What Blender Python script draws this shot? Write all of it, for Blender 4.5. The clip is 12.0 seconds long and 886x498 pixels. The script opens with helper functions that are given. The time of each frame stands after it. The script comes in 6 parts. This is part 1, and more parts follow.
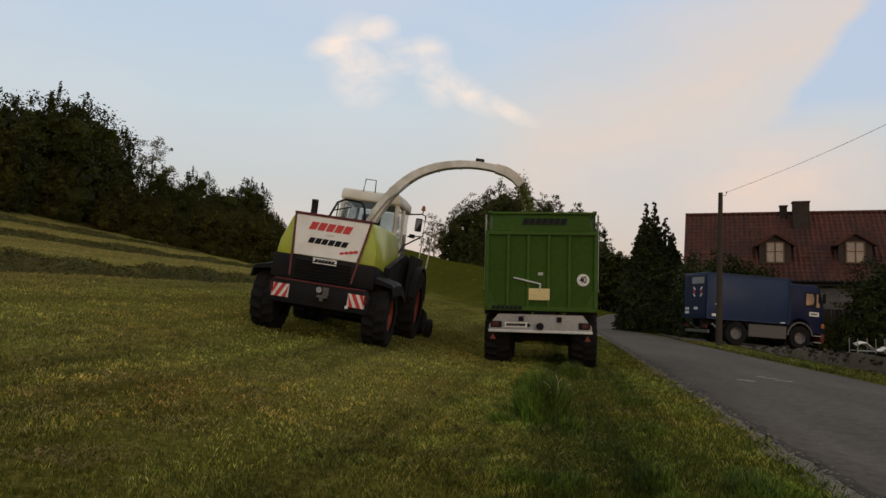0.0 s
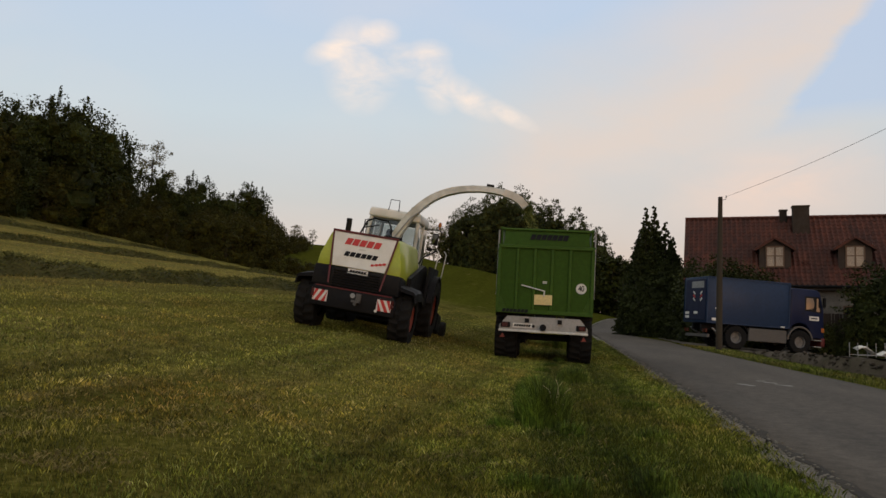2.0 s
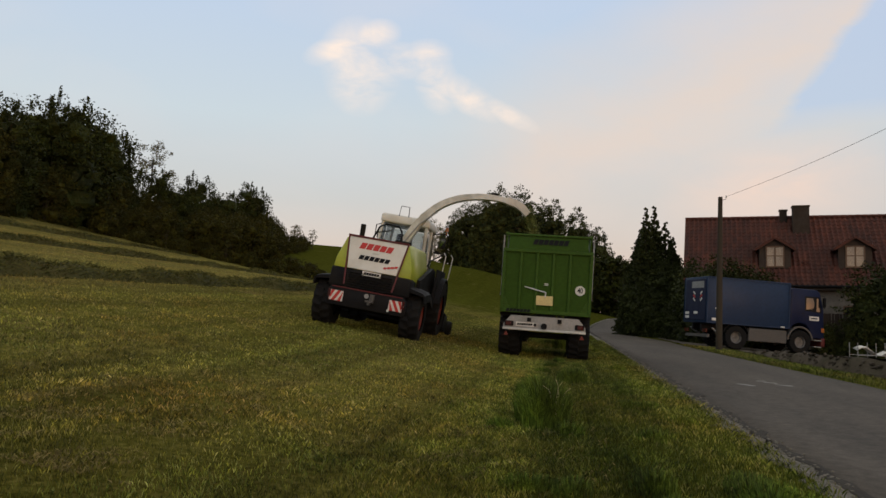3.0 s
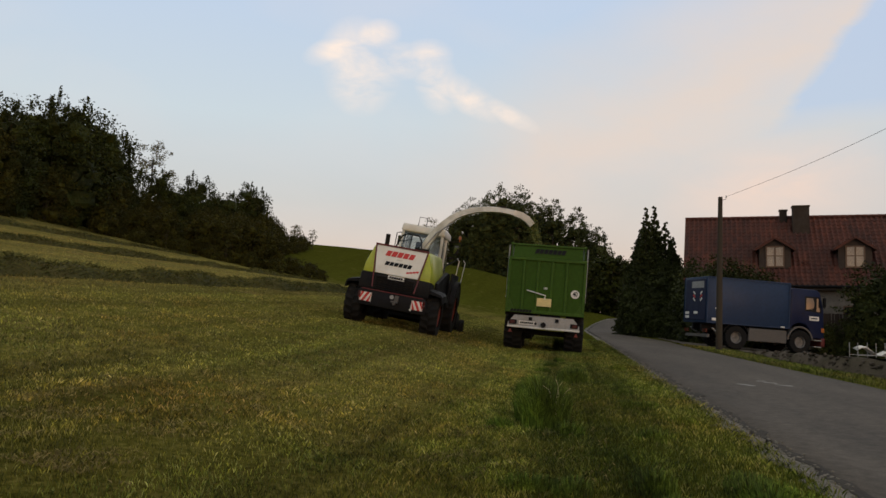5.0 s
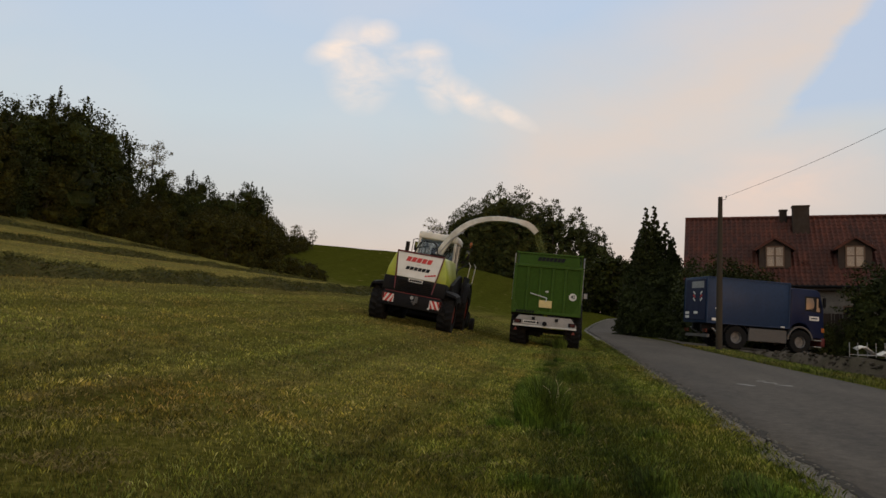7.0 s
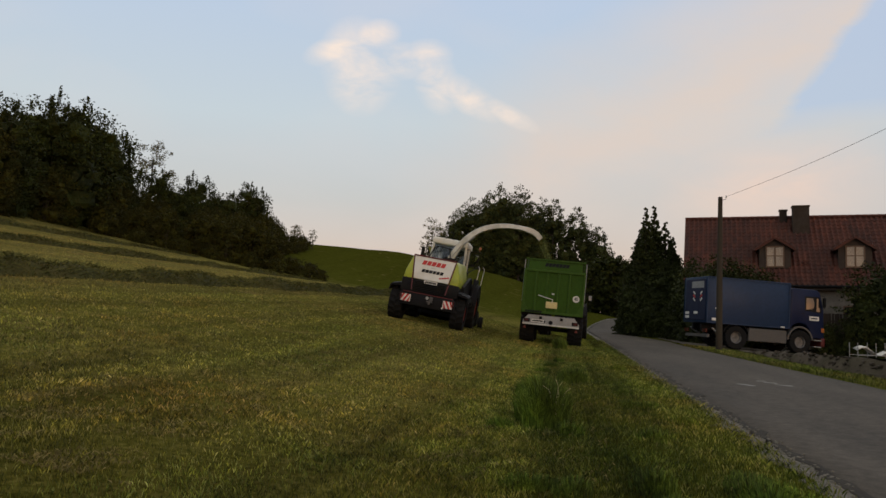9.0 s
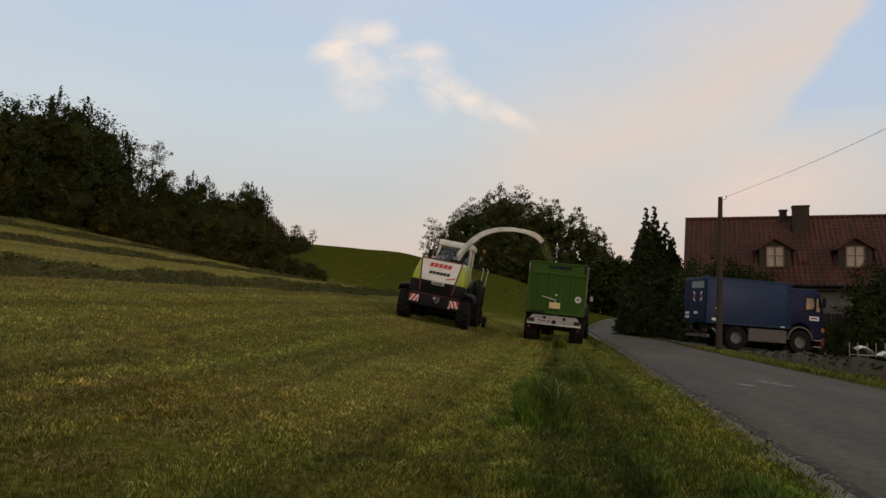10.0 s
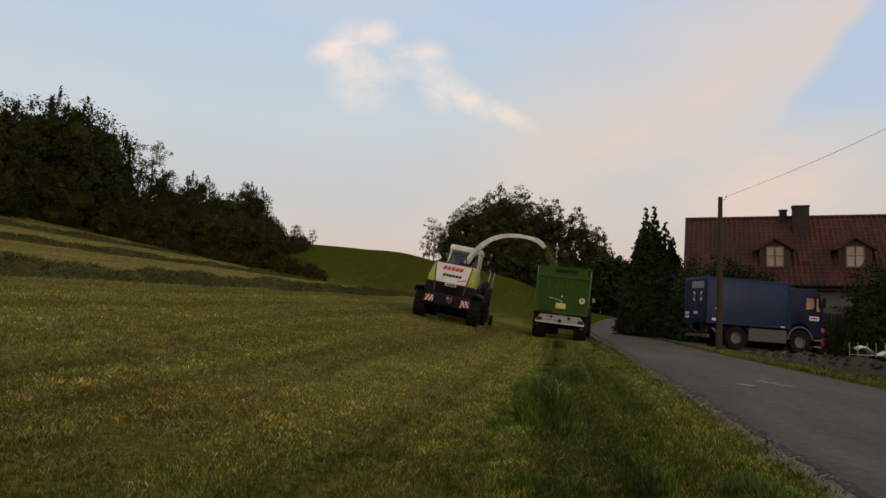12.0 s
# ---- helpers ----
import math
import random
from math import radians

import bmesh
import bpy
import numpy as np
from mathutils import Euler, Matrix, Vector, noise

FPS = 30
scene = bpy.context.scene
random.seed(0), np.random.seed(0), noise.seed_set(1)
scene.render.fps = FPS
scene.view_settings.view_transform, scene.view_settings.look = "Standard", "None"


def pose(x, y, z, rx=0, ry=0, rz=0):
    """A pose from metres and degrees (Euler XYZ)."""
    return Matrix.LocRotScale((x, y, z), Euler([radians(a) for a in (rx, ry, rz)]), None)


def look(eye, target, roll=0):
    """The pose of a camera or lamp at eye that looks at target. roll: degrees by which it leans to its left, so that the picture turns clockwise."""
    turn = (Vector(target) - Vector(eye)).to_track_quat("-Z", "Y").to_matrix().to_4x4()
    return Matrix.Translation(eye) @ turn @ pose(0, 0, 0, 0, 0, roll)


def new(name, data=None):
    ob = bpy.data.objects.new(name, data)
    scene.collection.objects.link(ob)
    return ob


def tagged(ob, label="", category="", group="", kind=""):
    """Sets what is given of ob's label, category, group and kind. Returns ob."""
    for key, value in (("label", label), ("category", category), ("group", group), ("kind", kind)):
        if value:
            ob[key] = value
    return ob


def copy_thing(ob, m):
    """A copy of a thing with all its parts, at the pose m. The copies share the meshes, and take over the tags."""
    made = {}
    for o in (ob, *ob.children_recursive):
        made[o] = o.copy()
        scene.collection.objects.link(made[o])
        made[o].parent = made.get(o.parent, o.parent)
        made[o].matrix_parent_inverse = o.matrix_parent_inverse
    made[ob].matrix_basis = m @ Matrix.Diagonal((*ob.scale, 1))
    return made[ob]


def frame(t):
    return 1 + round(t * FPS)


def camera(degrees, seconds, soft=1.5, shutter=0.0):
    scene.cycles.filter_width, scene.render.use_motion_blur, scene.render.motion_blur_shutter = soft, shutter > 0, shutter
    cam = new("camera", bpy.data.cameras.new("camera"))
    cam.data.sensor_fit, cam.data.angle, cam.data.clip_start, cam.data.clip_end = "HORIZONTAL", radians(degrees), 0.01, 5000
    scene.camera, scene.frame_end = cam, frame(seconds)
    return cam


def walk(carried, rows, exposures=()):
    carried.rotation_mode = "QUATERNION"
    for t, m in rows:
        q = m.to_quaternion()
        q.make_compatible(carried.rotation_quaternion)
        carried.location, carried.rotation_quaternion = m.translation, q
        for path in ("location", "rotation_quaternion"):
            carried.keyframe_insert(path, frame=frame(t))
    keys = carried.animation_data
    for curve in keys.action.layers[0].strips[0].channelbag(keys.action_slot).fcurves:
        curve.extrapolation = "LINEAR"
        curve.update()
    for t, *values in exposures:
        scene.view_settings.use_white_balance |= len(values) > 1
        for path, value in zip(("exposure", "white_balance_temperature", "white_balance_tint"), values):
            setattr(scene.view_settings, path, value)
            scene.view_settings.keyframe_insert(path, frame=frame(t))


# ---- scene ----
cam = camera(62, 12.0, soft=1.5)
EYE = Vector((0.0, 0.0, 1.25))


def heading(up):
    """The camera's pose, tilted upwards by that many degrees."""
    a, b = radians(9.13), radians(up)
    way = Vector((-math.sin(a) * math.cos(b), math.cos(a) * math.cos(b), math.sin(b)))
    return look(EYE, EYE + way, 1.5)


walk(cam, [(0.0, heading(4.51)), (0.7, heading(4.51)), (1.0, heading(4.57)), (1.25, heading(4.66)), (1.5, heading(4.77)),
           (1.8, heading(4.83)), (2.1, heading(4.843)), (12.0, heading(4.843))],
     [(0.0, 0.29, 6700, 10), (1.5, 0.31, 6700, 10), (3.0, 0.35, 6700, 10), (5.5, 0.35, 6700, 10), (6.3, 0.31, 6700, 10), (7.0, 0.27, 6700, 10), (12.0, 0.25, 6700, 10)])

# ---- light: dusk, the sun just down behind the camera, a bright sky with pink cloud ----
SUN_TURN, SUN_UP = 155.0, 6.0


def make_world():
    world = bpy.data.worlds.new("dusk_sky")
    scene.world = world
    world.use_nodes = True
    nt = world.node_tree
    nt.nodes.clear()
    N, L = nt.nodes.new, nt.links.new

    def calc(op, a, b=None, c=None, clamp=False):
        n = N("ShaderNodeMath")
        n.operation, n.use_clamp = op, clamp
        for i, v in enumerate((a, b, c)):
            if v is None:
                continue
            if isinstance(v, (int, float)):
                n.inputs[i].default_value = v
            else:
                L(v, n.inputs[i])
        return n.outputs[0]

    def mix(fac, a, b):
        n = N("ShaderNodeMix")
        n.data_type = "RGBA"
        for s, v in ((n.inputs[0], fac), (n.inputs[6], a), (n.inputs[7], b)):
            if isinstance(v, (int, float)):
                s.default_value = v
            elif isinstance(v, tuple):
                s.default_value = (*v, 1)
            else:
                L(v, s)
        return n.outputs[2]

    co = N("ShaderNodeTexCoord").outputs["Generated"]
    sep = N("ShaderNodeSeparateXYZ")
    L(co, sep.inputs[0])
    x, y, z = sep.outputs
    az = calc("MULTIPLY", calc("ARCTAN2", x, y), 57.296)
    el = calc("MULTIPLY", calc("ARCSINE", z), 57.296)
    sky = N("ShaderNodeTexSky")
    sky.sky_type, sky.sun_disc = "NISHITA", False
    sky.sun_elevation, sky.sun_rotation = radians(SUN_UP), radians(SUN_TURN)
    dome = N("ShaderNodeVectorMath")
    dome.operation = "SCALE"
    L(sky.outputs[0], dome.inputs[0])
    dome.inputs[3].default_value = 0.10
    ramp = N("ShaderNodeValToRGB")
    L(calc("DIVIDE", el, 60.0, clamp=True), ramp.inputs[0])
    stops = ((0.0, (0.67, 0.44, 0.38)), (0.075, (0.58, 0.472, 0.445)), (0.14, (0.525, 0.515, 0.525)), (0.24, (0.53, 0.60, 0.66)),
             (0.40, (0.47, 0.58, 0.76)), (0.62, (0.56, 0.58, 0.62)), (1.0, (0.82, 0.76, 0.66)))
    cr = ramp.color_ramp
    while len(cr.elements) < len(stops):
        cr.elements.new(0.5)
    for e, (p, c) in zip(cr.elements, stops):
        e.position, e.color = p, (*c, 1)
    base = mix(0.8, dome.outputs[0], ramp.outputs[0])

    # thin cloud: a broad slanting veil and small brighter tufts beside it
    vec = N("ShaderNodeCombineXYZ")
    L(calc("MULTIPLY", az, 0.10), vec.inputs[0])
    L(calc("MULTIPLY", el, 0.22), vec.inputs[1])
    turn = N("ShaderNodeVectorRotate")
    turn.rotation_type = "Z_AXIS"
    turn.inputs["Angle"].default_value = radians(-28)
    L(vec.outputs[0], turn.inputs[0])

    def cloud_noise(scale, detail, rough, offset):
        n = N("ShaderNodeTexNoise")
        n.inputs["Scale"].default_value, n.inputs["Detail"].default_value = scale, detail
        n.inputs["Roughness"].default_value, n.inputs["Distortion"].default_value = rough, 0.5
        m = N("ShaderNodeVectorMath")
        m.inputs[1].default_value = offset
        L(turn.outputs[0], m.inputs[0])
        L(m.outputs[0], n.inputs["Vector"])
        return n.outputs[0]

    soft_fine = cloud_noise(1.5, 5, 0.5, (7.3, 2.2, 0))
    fine, wide = cloud_noise(1.9, 9, 0.60, (3.1, 1.7, 0)), cloud_noise(0.55, 4, 0.5, (0.4, 5.2, 0))
    off = calc("SUBTRACT", el, calc("MULTIPLY_ADD", az, 0.42, 11.5))
    veil = calc("SUBTRACT", 1.0, calc("DIVIDE", calc("ABSOLUTE", off), 10.5), clamp=True)
    gate = calc("MULTIPLY", calc("DIVIDE", calc("ADD", az, 14.0), 12.0, clamp=True), veil)
    edge = calc("SUBTRACT", calc("MULTIPLY_ADD", calc("SUBTRACT", az, 15.6), 1.22, 14.6), calc("MULTIPLY_ADD", fine, 3.0, calc("SUBTRACT", el, 1.5)))
    wedge = calc("MULTIPLY", calc("DIVIDE", calc("ADD", edge, 0.3), 1.6, clamp=True), calc("DIVIDE", calc("SUBTRACT", calc("MULTIPLY_ADD", wide, 3.0, el), 14.2), 2.0, clamp=True))
    veil_mask = calc("MULTIPLY", gate, calc("MULTIPLY_ADD", wide, 1.1, calc("MULTIPLY_ADD", fine, 0.7, 0.05)), clamp=True)
    veil_mask = calc("MULTIPLY", veil_mask, calc("SUBTRACT", 1.0, wedge, clamp=True))

    def tuft(a0, e0, wa, we, lean):
        da = calc("DIVIDE", calc("SUBTRACT", az, a0), wa)
        de = calc("DIVIDE", calc("SUBTRACT", calc("SUBTRACT", el, e0), calc("MULTIPLY", calc("SUBTRACT", az, a0), lean)), we)
        d = calc("SQRT", calc("ADD", calc("MULTIPLY", da, da), calc("MULTIPLY", de, de)))
        return calc("SUBTRACT", 1.0, d, clamp=True)

    tufts = tuft(-16.0, 18.6, 3.5, 3.6, -0.1)
    for a0, e0, wa, we, lean in ((-17.5, 19.6, 3.2, 1.3, 0.25), (-15.2, 20.6, 2.4, 1.4, 0.2), (-11.0, 19.3, 2.4, 1.5, 0.1), (-10.0, 17.6, 2.0, 2.5, -0.3), (-7.6, 16.6, 3.2, 1.5, -0.45), (-4.4, 15.3, 2.8, 0.9, -0.45), (-13.0, 19.0, 3.6, 1.5, 0.0), (-16.0, 17.6, 3.0, 3.0, 0.0)):
        tufts = calc("MAXIMUM", tufts, tuft(a0, e0, wa, we, lean))
    shred = calc("MULTIPLY", calc("SUBTRACT", calc("MULTIPLY_ADD", fine, 0.65, calc("MULTIPLY", soft_fine, 0.35)), 0.36), 3.4, clamp=True)
    tuft_mask = calc("MULTIPLY", calc("MULTIPLY", tufts, 1.5, clamp=True), shred)
    streak = calc("MULTIPLY", calc("MULTIPLY", calc("SUBTRACT", wide, 0.45), 2.2, clamp=True), 0.35)
    c1 = mix(streak, base, (0.62, 0.57, 0.56))
    c1 = mix(calc("MULTIPLY", calc("MULTIPLY", wedge, calc("DIVIDE", calc("SUBTRACT", az, 8.0), 8.0, clamp=True)), 0.55), c1, (0.38, 0.47, 0.64))
    c2 = mix(calc("MULTIPLY", veil_mask, 0.85), c1, (0.61, 0.525, 0.475))
    blush = calc("MULTIPLY", tuft(15.5, 9.3, 9.0, 4.0, 0.1), calc("MULTIPLY_ADD", fine, 1.2, 0.0), clamp=True)
    c2 = mix(calc("MULTIPLY", blush, 0.9), c2, (0.78, 0.56, 0.45))
    c3 = mix(calc("MULTIPLY", tuft_mask, 0.88), c2, (0.84, 0.70, 0.60))
    # the afterglow of the sunset, low and broad
    toward = calc("COSINE", calc("MULTIPLY", calc("SUBTRACT", az, 148.0), 0.017453))
    broad = calc("POWER", calc("MAXIMUM", toward, 0.0), 14.0)
    low = calc("POWER", 2.718, calc("DIVIDE", calc("MAXIMUM", el, 0.0), -5.0))
    c3 = mix(calc("MULTIPLY", broad, low), c3, (3.6, 1.8, 0.8))
    bg = N("ShaderNodeBackground")
    bg.inputs["Strength"].default_value = 1.0
    L(c3, bg.inputs[0])
    L(bg.outputs[0], N("ShaderNodeOutputWorld").inputs[0])


make_world()
sun = new("sun", bpy.data.lights.new("sun", "SUN"))
sun.data.energy, sun.data.angle, sun.data.color = 0.30, radians(30), (1.0, 0.78, 0.54)
sa, sb = radians(SUN_TURN), radians(SUN_UP + 10)
sun.matrix_world = look(Vector((math.sin(sa) * math.cos(sb), math.cos(sa) * math.cos(sb), math.sin(sb))) * 60, (0, 0, 0))

# ---- materials ----


def shader(name):
    m = bpy.data.materials.new(name)
    m.use_nodes = True
    nt = m.node_tree
    return m, nt, nt.nodes["Principled BSDF"]


def noise_node(nt, scale, detail=4.0, rough=0.55, stretch=None, coord="Object"):
    co = nt.nodes.new("ShaderNodeTexCoord")
    n = nt.nodes.new("ShaderNodeTexNoise")
    n.inputs["Scale"].default_value, n.inputs["Detail"].default_value, n.inputs["Roughness"].default_value = scale, detail, rough
    if stretch:
        mp = nt.nodes.new("ShaderNodeMapping")
        mp.inputs["Scale"].default_value = stretch
        nt.links.new(co.outputs[coord], mp.inputs[0])
        nt.links.new(mp.outputs[0], n.inputs["Vector"])
    else:
        nt.links.new(co.outputs[coord], n.inputs["Vector"])
    return n.outputs[0]


def ramp_node(nt, source, stops):
    r = nt.nodes.new("ShaderNodeValToRGB")
    cr = r.color_ramp
    while len(cr.elements) < len(stops):
        cr.elements.new(0.5)
    for e, (p, c) in zip(cr.elements, stops):
        e.position, e.color = p, (*c, 1)
    nt.links.new(source, r.inputs[0])
    return r.outputs[0]


def mix_node(nt, fac, a, b, blend="MIX"):
    n = nt.nodes.new("ShaderNodeMix")
    n.data_type, n.blend_type = "RGBA", blend
    for s, v in ((n.inputs[0], fac), (n.inputs[6], a), (n.inputs[7], b)):
        if isinstance(v, (int, float)):
            s.default_value = v
        elif isinstance(v, tuple):
            s.default_value = (*v, 1)
        else:
            nt.links.new(v, s)
    return n.outputs[2]


def bump_node(nt, p, height, strength, distance=0.02):
    b = nt.nodes.new("ShaderNodeBump")
    b.inputs["Strength"].default_value, b.inputs["Distance"].default_value = strength, distance
    nt.links.new(height, b.inputs["Height"])
    nt.links.new(b.outputs[0], p.inputs["Normal"])


def surface(name, colour, rough=0.5, metal=0.0, dirt=(0.10, 0.085, 0.06), dirty=0.35, grain=18.0, bump=0.08, coat=0.0, vary=0.15, gloss=None):
    """Paint, rubber or metal with fine grain and larger dusty stains."""
    m, nt, p = shader(name)
    fine, wide = noise_node(nt, grain), noise_node(nt, grain / 12, 5)
    lo = tuple(c * (1 - 1.2 * vary) for c in colour)
    hi = tuple(min(1, c * (1 + 0.8 * vary)) for c in colour)
    col = ramp_node(nt, fine, ((0.3, lo), (0.7, hi)))
    stain = ramp_node(nt, wide, ((0.42, (0, 0, 0)), (0.75, (dirty, dirty, dirty))))
    nt.links.new(mix_node(nt, stain, col, dirt), p.inputs["Base Color"])
    nt.links.new(ramp_node(nt, wide, ((0.3, (rough * 0.8,) * 3), (0.7, (min(1, rough * 1.25),) * 3))), p.inputs["Roughness"])
    p.inputs["Metallic"].default_value, p.inputs["Coat Weight"].default_value = metal, coat
    p.inputs["Specular IOR Level"].default_value = gloss if gloss is not None else (0.12 if rough > 0.8 else 0.30)
    if bump:
        bump_node(nt, p, fine, bump)
    return m


def foliage(name, dark, light, rough=0.6):
    m, nt, p = shader(name)
    geo = nt.nodes.new("ShaderNodeNewGeometry")
    col = ramp_node(nt, geo.outputs["Random Per Island"], ((0.0, dark), (0.6, light), (1.0, tuple(c * 1.35 for c in light))))
    patch = ramp_node(nt, noise_node(nt, 0.35, 3), ((0.35, (0.62, 0.62, 0.6)), (0.7, (1.1, 1.1, 1.0))))
    nt.links.new(mix_node(nt, 1.0, col, patch, "MULTIPLY"), p.inputs["Base Color"])
    p.inputs["Roughness"].default_value = rough
    p.inputs["Specular IOR Level"].default_value = 0.08
    return m


M_LIME = surface("lime_paint", (0.32, 0.36, 0.030), 0.4, dirty=0.25, coat=0.2, vary=0.06, bump=0.02)
M_CREAM = surface("cream_paint", (0.54, 0.525, 0.46), 0.45, dirty=0.62, dirt=(0.17, 0.145, 0.09), bump=0.0, vary=0.04, grain=30)
M_WHITE = surface("white_panel_paint", (0.62, 0.60, 0.53), 0.42, dirty=0.3, dirt=(0.34, 0.29, 0.2), bump=0.0, vary=0.03, grain=30)
M_RED = surface("red_paint", (0.45, 0.03, 0.025), 0.45, dirty=0.15)
M_DKRED = surface("dark_red_paint", (0.085, 0.008, 0.009), 0.5, dirty=0.3)
M_RIM = surface("red_rim_paint", (0.15, 0.02, 0.012), 0.5, dirty=0.4)
M_DARK = surface("dark_grey_paint", (0.009, 0.009, 0.010), 0.7, gloss=0.12, dirty=0.35, dirt=(0.022, 0.019, 0.014))
M_BLACK = surface("black_plastic", (0.006, 0.006, 0.007), 0.65, gloss=0.12, dirty=0.2)
M_RUBBER = surface("tyre_rubber", (0.009, 0.009, 0.009), 0.9, dirty=0.4, dirt=(0.026, 0.022, 0.015), grain=40)
M_STEEL = surface("galvanised_steel", (0.29, 0.29, 0.28), 0.55, metal=0.5, dirty=0.4, dirt=(0.16, 0.14, 0.1))
M_RAIL = surface("pale_rail_steel", (0.55, 0.55, 0.52), 0.45, metal=0.3)
M_PLATE = surface("white_plate", (0.62, 0.61, 0.56), 0.4, dirty=0.2)
M_INK = surface("dark_lettering", (0.012, 0.013, 0.015), 0.85, dirty=0.1, gloss=0.05)
M_AMBER = surface("amber_lens", (0.30, 0.085, 0.012), 0.25, dirty=0.1)
M_TAIL = surface("red_lens", (0.050, 0.004, 0.004), 0.3, dirty=0.1)
M_GREEN = surface("green_trailer_paint", (0.028, 0.068, 0.005), 0.6, gloss=0.12, dirty=0.25, dirt=(0.030, 0.036, 0.013), grain=10)
M_GREEN2 = surface("green_frame_paint", (0.036, 0.082, 0.008), 0.55, gloss=0.15, dirty=0.25, dirt=(0.030, 0.036, 0.013), grain=10)
M_YELLOW = surface("pale_yellow_plate", (0.62, 0.50, 0.22), 0.55, dirty=0.25)
M_BLUE = surface("blue_box_paint", (0.005, 0.022, 0.060), 0.55, dirty=0.2, dirt=(0.012, 0.018, 0.026), grain=6)
M_BLUE2 = surface("blue_cab_paint", (0.008, 0.013, 0.040), 0.45, gloss=0.15, dirty=0.2, dirt=(0.012, 0.012, 0.02), coat=0.0)
M_WHEELGREY = surface("grey_wheel_paint", (0.15, 0.145, 0.135), 0.5, metal=0.3, dirty=0.4, dirt=(0.06, 0.05, 0.04))
M_CHALK = surface("worn_road_paint", (0.30, 0.29, 0.27), 0.9, dirty=0.9, dirt=(0.09, 0.085, 0.075), grain=14)
M_GREYP = surface("grey_panel_paint", (0.075, 0.070, 0.064), 0.55, dirty=0.35)
M_PLASTER = surface("pale_plaster", (0.13, 0.115, 0.095), 0.9, dirty=0.35, dirt=(0.28, 0.25, 0.2), grain=30)
M_BRICK = surface("chimney_brick", (0.034, 0.026, 0.020), 0.9, dirty=0.5, dirt=(0.07, 0.06, 0.05), grain=24, bump=0.3)
M_WOOD = surface("dark_stained_wood", (0.026, 0.016, 0.011), 0.7, dirty=0.3, grain=26, bump=0.2)
M_POLE = surface("weathered_pole_wood", (0.046, 0.037, 0.026), 0.85, dirty=0.45, dirt=(0.06, 0.055, 0.04), grain=30, bump=0.3)
M_FRAME = surface("brown_window_frame", (0.11, 0.065, 0.038), 0.5, dirty=0.2)
M_CURTAIN = surface("white_net_curtain", (0.27, 0.205, 0.17), 0.9, dirty=0.25, dirt=(0.5, 0.45, 0.4), grain=30)
M_BARK = surface("bark", (0.060, 0.048, 0.036), 0.95, dirty=0.5, dirt=(0.03, 0.03, 0.02), grain=8, bump=0.5)
M_BIRCH = surface("pale_bark", (0.30, 0.27, 0.23), 0.9, dirty=0.5, dirt=(0.06, 0.05, 0.04), grain=8)
M_LEAF_A = foliage("dark_hedge_leaves", (0.013, 0.017, 0.003), (0.030, 0.037, 0.006))
M_LEAF_B = foliage("olive_hedge_leaves", (0.017, 0.018, 0.003), (0.044, 0.043, 0.007))
M_LEAF_C = foliage("far_wood_leaves", (0.015, 0.021, 0.006), (0.046, 0.054, 0.014))
M_LEAF_D = foliage("conifer_needles", (0.017, 0.022, 0.006), (0.038, 0.046, 0.012))
M_LEAF_E = foliage("sparse_pale_leaves", (0.06, 0.06, 0.035), (0.14, 0.13, 0.07))
M_CHAFF = foliage("chopped_grass", (0.05, 0.07, 0.015), (0.14, 0.16, 0.05))


def glass(name, tint=(0.9, 0.95, 0.93)):
    m, nt, p = shader(name)
    p.inputs["Base Color"].default_value = (*tint, 1)
    p.inputs["Roughness"].default_value, p.inputs["Transmission Weight"].default_value = 0.03, 1.0
    p.inputs["IOR"].default_value = 1.45
    return m


M_GLASS = glass("clear_glass")
M_CABGLASS = glass("tinted_cab_glass", (0.55, 0.60, 0.60))
M_DARKGLASS, _nt, _p = shader("dark_glass")
_p.inputs["Base Color"].default_value, _p.inputs["Roughness"].default_value = (0.01, 0.012, 0.014, 1), 0.04
_p.inputs["Specular IOR Level"].default_value = 0.9
M_MIRROR, _nt, _p = shader("mirror_glass")
_p.inputs["Base Color"].default_value, _p.inputs["Metallic"].default_value, _p.inputs["Roughness"].default_value = (0.85, 0.87, 0.88, 1), 1.0, 0.03


